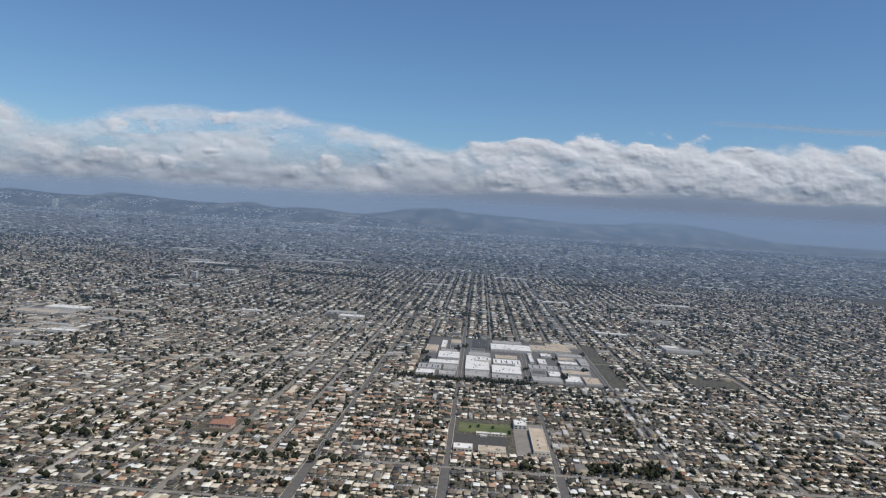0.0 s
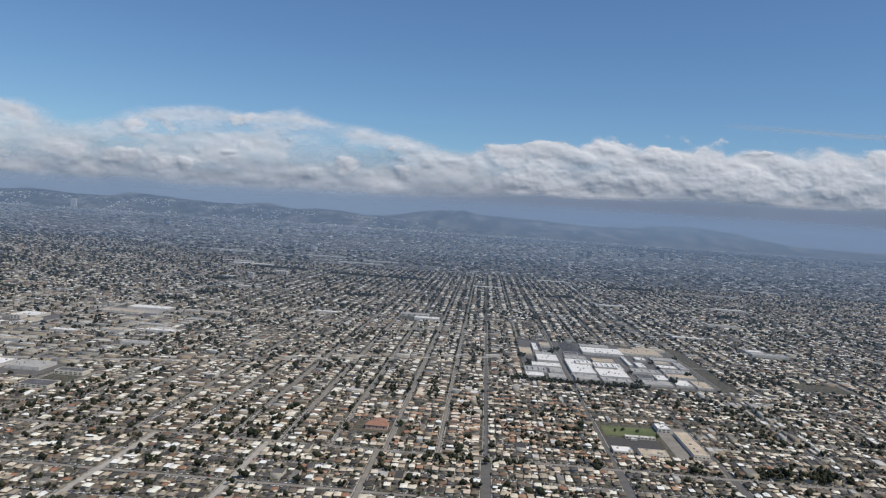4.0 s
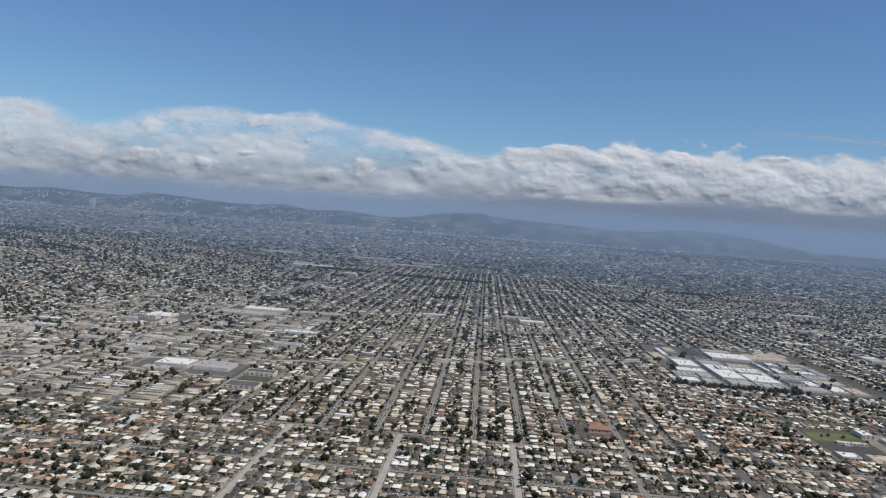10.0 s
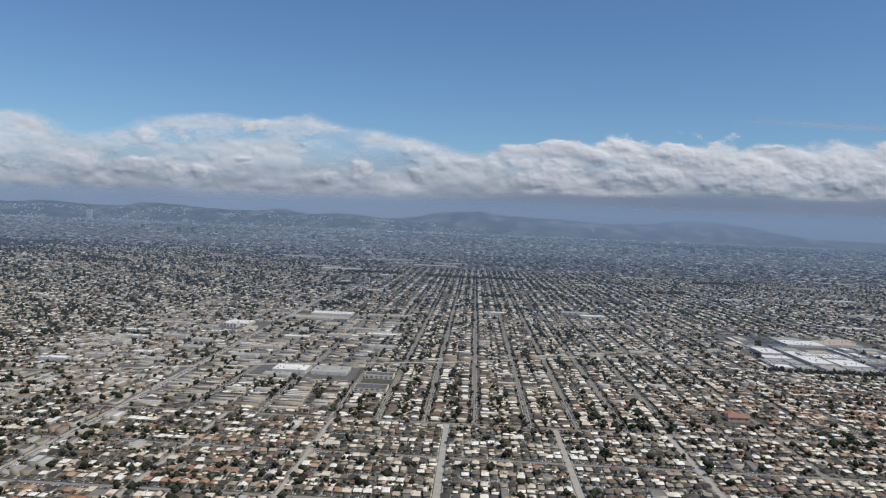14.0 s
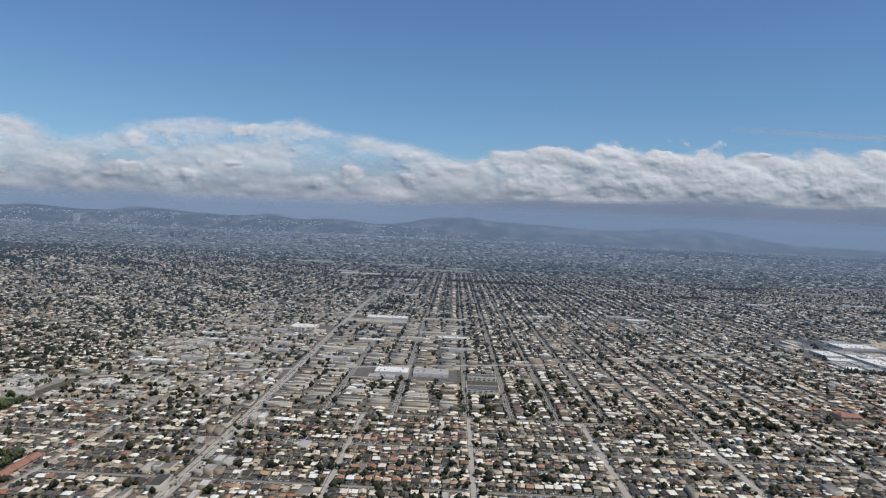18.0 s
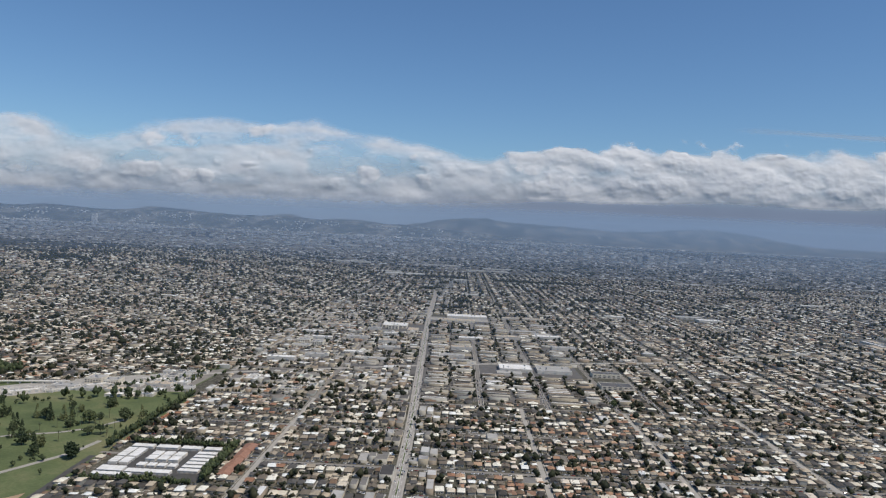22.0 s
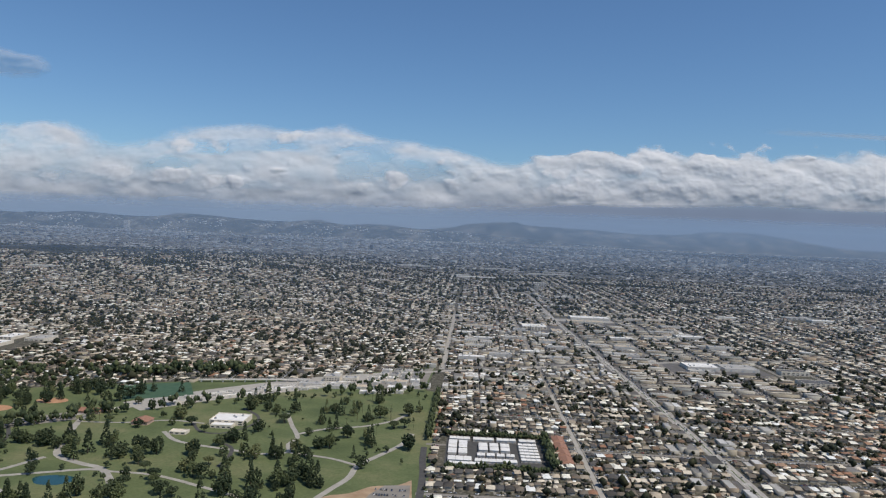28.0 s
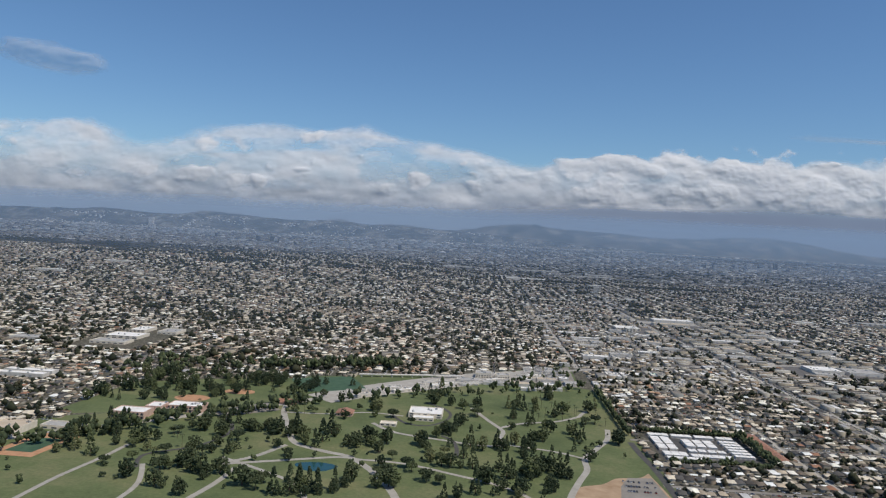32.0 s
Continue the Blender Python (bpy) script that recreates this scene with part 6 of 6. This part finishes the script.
WHEEL = mesh_of("wheel", [(0.04 * s, 0.1 * math.cos(a), 0.1 * math.sin(a)) for s in (-1, 1) for a in np.arange(8) * math.pi / 4],
                [(i, (i + 1) % 8, 8 + (i + 1) % 8, 8 + i) for i in range(8)] + [tuple(range(8)), tuple(range(15, 7, -1))], M_DARKROOF)


def car(x, y, turn, r, group):
    k = r.choice((0, 0, 0, 1, 1, 2, 2, 3, 4, 5))
    ob = thing("car", (x, y, float(ground_z(np.array(float(x)), np.array(float(y)))) + 0.06), f"small {HUES[k]} car on the asphalt", "car", group, turn=turn)
    for name, me in (("body", BODIES[k]), ("windows", GLASSES)):
        new(name, me).parent = ob
    for sx in (-0.2, 0.2):
        for sy in (-0.33, 0.33):
            w = new("wheel", WHEEL)
            w.location, w.parent = (sx, sy, 0.1), ob


for k in range(70):
    side = r.choice((-1, 1))
    q = r.uniform(175, 520)
    car(boulevard_x(q) + side * r.choice((0.58, 1.2)), q, 0, r, "cars on the boulevard")
for row in range(3):
    for k in range(12):
        if r.random() < 0.75:
            car(-505.6 + 0.78 * k, 143 + 4.2 * row + r.uniform(-0.1, 0.1), r.uniform(-4, 4), r, "cars in the soil lot")
for row in range(5):
    for k in range(14):
        if r.random() < 0.6:
            car(0 + 0.82 * k, 578 + 9 * row, 0, r, "cars in the warehouse lot")
for row in range(4):
    for k in range(11):
        if r.random() < 0.7:
            car(-644.5 + 1.35 * k - 1.6 * row * 0.3, 197.5 + 1.25 * k * 0.85 + 2.6 * row * 0.6, 45, r, "cars by the mausoleum")
for k in range(40):
    x = r.choice((-248, -201, -153, -345, -298, -8, 38))
    car(x + r.choice((-1.25, 1.25)), r.uniform(185, 288), 0, r, "cars along the streets")

# ---- haze over the plain: one thin lit sheet tinted to imitate it, more opaque with distance ----
def sheet_material(name, build, through_light=0.0, glow=False):
    m, t, out = tree_of(name)
    alpha, colour = build(t)
    tr, df, mx = t.nodes.new("ShaderNodeBsdfTransparent"), t.nodes.new("ShaderNodeEmission" if glow else "ShaderNodeBsdfDiffuse"), t.nodes.new("ShaderNodeMixShader")
    if isinstance(colour, tuple):
        df.inputs[0].default_value = (*colour, 1)
    else:
        link(t, colour, df.inputs[0])
    link(t, alpha, mx.inputs[0])
    link(t, tr.outputs[0], mx.inputs[1])
    lit = df.outputs[0]
    if through_light:
        tl, both = t.nodes.new("ShaderNodeBsdfTranslucent"), t.nodes.new("ShaderNodeMixShader")
        tl.inputs[0].default_value = df.inputs[0].default_value
        both.inputs[0].default_value = through_light
        link(t, lit, both.inputs[1])
        link(t, tl.outputs[0], both.inputs[2])
        lit = both.outputs[0]
    link(t, lit, mx.inputs[2])
    link(t, mx.outputs[0], out.inputs[0])
    return m


def steps(t, value, stops):
    """A smooth number from a few (position, value) stops."""
    lo, hi = stops[0][0], stops[-1][0]
    u = maths(t, "DIVIDE", maths(t, "SUBTRACT", value, lo), hi - lo, True)
    c = ramp(t, u, [((p - lo) / (hi - lo), (v, v, v)) for p, v in stops])
    return maths(t, "MULTIPLY", c, 1.0)


def axis(t, n):
    s = t.nodes.new("ShaderNodeSeparateXYZ")
    link(t, place(t), s.inputs[0])
    return s.outputs[n]


# haze painted as colour and opacity: denser northwards and far east, fading upwards
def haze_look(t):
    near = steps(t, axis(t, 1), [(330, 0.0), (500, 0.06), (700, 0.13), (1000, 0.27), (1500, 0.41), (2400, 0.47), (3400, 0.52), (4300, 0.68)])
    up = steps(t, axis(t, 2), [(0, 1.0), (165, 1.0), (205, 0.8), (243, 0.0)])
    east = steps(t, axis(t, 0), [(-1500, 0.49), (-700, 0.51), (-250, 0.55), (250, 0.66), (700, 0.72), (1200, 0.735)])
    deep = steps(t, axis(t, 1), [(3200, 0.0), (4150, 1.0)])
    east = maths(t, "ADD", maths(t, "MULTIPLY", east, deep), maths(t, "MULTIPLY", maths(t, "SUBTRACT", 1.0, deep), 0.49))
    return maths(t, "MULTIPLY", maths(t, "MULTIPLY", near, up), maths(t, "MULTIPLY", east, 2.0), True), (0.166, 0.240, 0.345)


def sheet(name, xs, ys, z_of, material, label, category, kind="structure"):
    X, Y = np.meshgrid(xs, ys)
    ids = np.arange(X.size).reshape(X.shape)
    q = np.stack([ids[:-1, :-1], ids[:-1, 1:], ids[1:, 1:], ids[1:, :-1]], -1).reshape(-1, 4)
    ob = stuff_mesh(name, np.stack([X, Y, z_of(X, Y)], -1).reshape(-1, 3), [(q, 0)], [material], label, category, kind)
    ob.data.polygons.foreach_set("use_smooth", np.ones(len(q), dtype=bool))
    return ob


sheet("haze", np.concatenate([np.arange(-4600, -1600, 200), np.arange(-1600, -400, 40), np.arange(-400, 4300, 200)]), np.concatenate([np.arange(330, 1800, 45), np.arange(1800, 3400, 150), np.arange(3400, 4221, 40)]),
      lambda x, y: 2 + 32 * smooth01(y, 380, 900) + 210 * smooth01(y, 3300, 4300), sheet_material("painted_haze", haze_look), "thin blue-grey sheet painted as haze over the far city", "haze", "stuff")


# far haze as a self-glowing backdrop, its tones painted paler in the west
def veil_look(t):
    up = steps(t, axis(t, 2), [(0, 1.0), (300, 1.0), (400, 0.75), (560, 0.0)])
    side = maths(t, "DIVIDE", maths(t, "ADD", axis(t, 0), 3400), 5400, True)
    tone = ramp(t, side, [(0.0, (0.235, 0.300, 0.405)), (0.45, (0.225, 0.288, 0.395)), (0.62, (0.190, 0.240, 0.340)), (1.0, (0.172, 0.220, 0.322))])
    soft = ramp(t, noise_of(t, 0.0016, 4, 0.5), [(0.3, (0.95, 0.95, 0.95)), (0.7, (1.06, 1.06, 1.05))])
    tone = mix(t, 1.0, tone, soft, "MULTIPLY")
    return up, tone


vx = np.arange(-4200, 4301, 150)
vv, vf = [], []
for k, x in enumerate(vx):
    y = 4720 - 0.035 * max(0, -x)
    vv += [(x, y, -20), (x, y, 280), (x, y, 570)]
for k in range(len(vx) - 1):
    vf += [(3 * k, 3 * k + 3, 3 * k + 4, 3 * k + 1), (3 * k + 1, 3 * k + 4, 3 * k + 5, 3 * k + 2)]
tagged(new("backdrop", mesh_of("backdrop", vv, vf, sheet_material("glowing_haze", veil_look, glow=True))), "glowing blue-grey backdrop painted as haze behind the mountains", "haze", kind="structure")


# ---- clouds: a soft grey layer, bright cumulus heads with relief before it, and a thin high streak ----
def cloud_look(t, fine=0.010, ragged=0.9):
    uv = t.nodes.new("ShaderNodeUVMap")
    s = t.nodes.new("ShaderNodeSeparateXYZ")
    link(t, uv.outputs[0], s.inputs[0])
    n = noise_of(t, fine, 8, 0.6)
    edge = maths(t, "ADD", s.outputs[0], maths(t, "MULTIPLY", maths(t, "SUBTRACT", n, 0.5), ragged))
    gate = maths(t, "MULTIPLY", maths(t, "MULTIPLY", s.outputs[0], 6.0, True), s.outputs[1])
    return maths(t, "MULTIPLY", maths(t, "MULTIPLY", edge, 1.7, True), gate), (0.81, 0.802, 0.798)


def cloud_sheet(name, xs, zs, y_of, form, material, label):
    """A sheet of cloud; form(x, z) gives how far it swells, how well it covers, and how dense it is."""
    X, Z = np.meshgrid(np.asarray(xs, float), np.asarray(zs, float))
    swell, cover, dense = form(X, Z)
    ids = np.arange(X.size).reshape(X.shape)
    f = np.stack([ids[:-1, :-1], ids[:-1, 1:], ids[1:, 1:], ids[1:, :-1]], -1).reshape(-1, 4)
    uv = np.clip(np.stack([cover, dense], -1).reshape(-1, 2), 0, 1)
    f = f[(uv[f, 0] * uv[f, 1]).max(1) > 0.002]
    ob = stuff_mesh(name, np.stack([X, y_of(X) - swell, Z], -1).reshape(-1, 3), [(f, 0)], [material], label, "cloud", "structure")
    me = ob.data
    me.polygons.foreach_set("use_smooth", np.ones(len(f), dtype=bool))
    layer = me.uv_layers.new(name="UVMap")
    layer.data.foreach_set("uv", uv[f.ravel()].ravel())
    return ob


TABLE = np.random.default_rng(41).uniform(-1, 1, (256, 256))


def cells(x, z):
    """Smooth chance values between the corners of a unit grid."""
    i, j = np.floor(x).astype(int), np.floor(z).astype(int)
    u, v = x - i, z - j
    u, v = u * u * u * (u * (6 * u - 15) + 10), v * v * v * (v * (6 * v - 15) + 10)
    a, b = TABLE[i % 256, j % 256], TABLE[(i + 1) % 256, j % 256]
    c, d = TABLE[i % 256, (j + 1) % 256], TABLE[(i + 1) % 256, (j + 1) % 256]
    return (a * (1 - u) + b * u) * (1 - v) + (c * (1 - u) + d * u) * v


def fractal(x, z, wide, tall, octaves=4, shift=0.0, puffy=False):
    """Layered cloud forms of that size in metres, between -1 and 1; puffy ones have round tops and sharp folds."""
    total, size, gain = 0.0, 0.0, 1.0
    for k in range(octaves):
        q = cells(x / wide * 2.03**k + shift + 17.3 * k, z / tall * 2.03**k + 2.7 * shift + 9.1 * k)
        total, size, gain = total + gain * (1 - 2 * np.abs(q) ** 0.8 if puffy else q), size + gain, gain * 0.52
    return total / size


def far_y(x):
    return 4600 - 0.035 * np.maximum(0, -x)


CLOUD_TOP = [(-4400, 700), (-3800, 722), (-3300, 728), (-3050, 660), (-2850, 600), (-2600, 640), (-2373, 684), (-1749, 748), (-1272, 738), (-902, 668), (-499, 606), (-205, 560), (192, 618), (553, 650), (1095, 662), (1420, 645), (1993, 690), (2348, 725), (3800, 740)]
CLOUD_BASE = [(-4400, 225), (-3287, 240), (-2175, 285), (-1070, 290), (-339, 300), (570, 314), (1292, 340), (2435, 352), (3800, 365)]


def cloud_top(x):
    return np.interp(x, *zip(*CLOUD_TOP))


def cloud_base(x):
    return np.interp(x, *zip(*CLOUD_BASE))


def soft_layer(x, z):
    """The grey layer: ragged on top, with blue gaps in the west, fading out below."""
    east = smooth01(x, -700, 300)
    top = cloud_top(x) + 70 * fractal(x, z, 330, 210, 4, 3.1) - 12
    base = cloud_base(x) + 22 * fractal(x, z, 420, 300, 3, 8.4)
    cover = smooth01(top - z, -45 + 20 * east, 95 - 30 * east) * smooth01(z - base, -130 + 100 * east, 120 - 85 * east)
    body = fractal(x, z, 430, 130, 5, 5.7)
    gaps = smooth01(body + 0.45 * east + 0.22 * smooth01(base + 190 - z, 0, 120), -0.42, 0.06)
    dense = (0.80 + 0.17 * east) * (0.90 + 0.44 * fractal(x, z, 260, 110, 5, 1.9)) * (0.36 + 0.64 * gaps)
    swell = 14 * fractal(x, z, 340, 170, 3, 6.2) + 4 * fractal(x, z, 110, 70, 4, 2.2)
    return swell, cover, dense


# bright heads: middle, half width, half height, density
WEST_PUFFS = [(-2734, 414, 115, 62, 0.8), (-2383, 420, 150, 66, 0.95), (-2178, 372, 130, 48, 0.9), (-2012, 364, 108, 52, 0.95), (-3178, 362, 120, 40, 0.7), (-1720, 458, 62, 17, 0.9), (-2390, 615, 130, 50, 0.55),
              (-2150, 633, 140, 52, 0.6), (-1673, 690, 180, 60, 0.7), (-1300, 660, 150, 50, 0.45), (-966, 420, 110, 46, 0.75), (-635, 398, 105, 50, 0.75), (-1240, 380, 130, 40, 0.5), (-3700, 420, 190, 44, 0.6), (-3620, 560, 150, 46, 0.55), (-430, 690, 120, 20, 0.25)]
EAST_HEADS = [(60, 560, 190, 62, 0.9), (300, 590, 210, 56, 1.0), (664, 610, 220, 66, 1.0), (620, 425, 130, 60, 0.95), (1000, 600, 200, 66, 0.95), (1255, 572, 190, 140, 1.0), (1330, 500, 170, 110, 0.95), (1747, 575, 170, 62, 0.95), (1564, 652, 120, 20, 0.8),
              (2060, 590, 250, 86, 0.95), (2380, 655, 230, 82, 1.0), (2750, 620, 260, 110, 1.0), (3200, 640, 280, 100, 1.0), (900, 440, 220, 84, 0.8), (1650, 450, 260, 84, 0.8), (2250, 470, 260, 90, 0.85), (250, 440, 200, 84, 0.8)]
hr = random.Random(23)
SMALL_HEADS = []
for k in range(84):
    q = hr.uniform(-350, 3500) if k < 46 else hr.uniform(-3900, -400)
    grown = hr.choice((38, 50, 66, 84)) * (1.0 if k < 46 else 0.8)
    SMALL_HEADS.append((q, hr.uniform(float(cloud_base(q)) + 90, float(cloud_top(q)) - 70), grown * hr.uniform(1.2, 1.9), grown * 0.62, hr.uniform(0.5, 0.95) if k < 46 else hr.uniform(0.2, 0.6)))


def bank(x, z):
    """The whole bank: the soft layer, and the bright heads that swell out of it."""
    swell, cover, dense = soft_layer(x, z)
    px, pz = x + 60 * fractal(x, z, 210, 160, 5, 4.3), z + 34 * fractal(x, z, 180, 130, 5, 7.9)
    body = np.zeros_like(x)
    for cx, cz, rx, rz, d in WEST_PUFFS + EAST_HEADS + SMALL_HEADS:
        a, b = (px - cx) / rx, (pz - cz) / rz
        b = np.where(b > 0, b, b * 0.55)
        body = np.maximum(body, d * np.exp(-1.1 * (a * a + b * b)))
    thick = body + 0.42 * fractal(x, z, 150, 92, 6, 3.7) - 0.32
    head = smooth01(thick, -0.06, 0.34) * smooth01(z - cloud_base(x), -15, 55)
    puffs = fractal(px, pz, 92, 70, 4, 1.7, True)
    low = z - cloud_base(x)
    swell = swell + 16 * np.clip(thick + 0.08, 0, 1) + 3.0 * puffs * smooth01(thick, 0.0, 0.3) - 0.00068 * np.maximum(low, 0) ** 2 - 0.04 * low
    return swell, np.maximum(cover, head), np.maximum(dense, 0.97 * head)


def streak(x, z):
    middle = 760 - 0.012 * (x - 1800) + 10 * fractal(x, 0 * z, 500, 100, 3, 1.2)
    thick = 14 + 10 * fractal(x, z, 380, 60, 3, 6.6)
    cover = smooth01(thick - np.abs(z - middle), -14, 22) * smooth01(x, 1150, 1800)
    return 0 * x, cover, 0.38 + 0.2 * fractal(x, z, 300, 30, 3, 2.8)


M_BANK = sheet_material("thin_cloud", lambda t: cloud_look(t, 0.012, 0.4), 0.2)
cloud_sheet("cloud_bank", np.arange(-4300, 3701, 8), np.arange(110, 890, 7), far_y, bank, M_BANK, "long bank of grey cloud with bright cumulus heads over the mountains")
cloud_sheet("cirrus_streak", np.arange(1100, 3701, 25), np.arange(700, 820, 8), lambda x: far_y(x) - 170, streak, M_BANK, "thin pale streak of high cloud")


def lone(x, z):
    a, b = (x + 1330) / 112, (z + 0.16 * (x + 1330) - 350) / 30
    h = 1 - a * a - b * b + 0.7 * fractal(x, z, 70, 34, 4, 5.1)
    return 14 * np.maximum(0.0, h) + 3 * fractal(x, z, 34, 20, 3, 2.1), np.maximum(0.0, h), np.full_like(x, 0.34)


cloud_sheet("cloud", np.arange(-1460, -1199, 4), np.arange(300, 411, 3), lambda x: 1205 + 0 * x, lone, sheet_material("lone_cloud", lambda t: cloud_look(t, 0.05, 0.8), 0.5), "small lone puff of grey-white cloud")
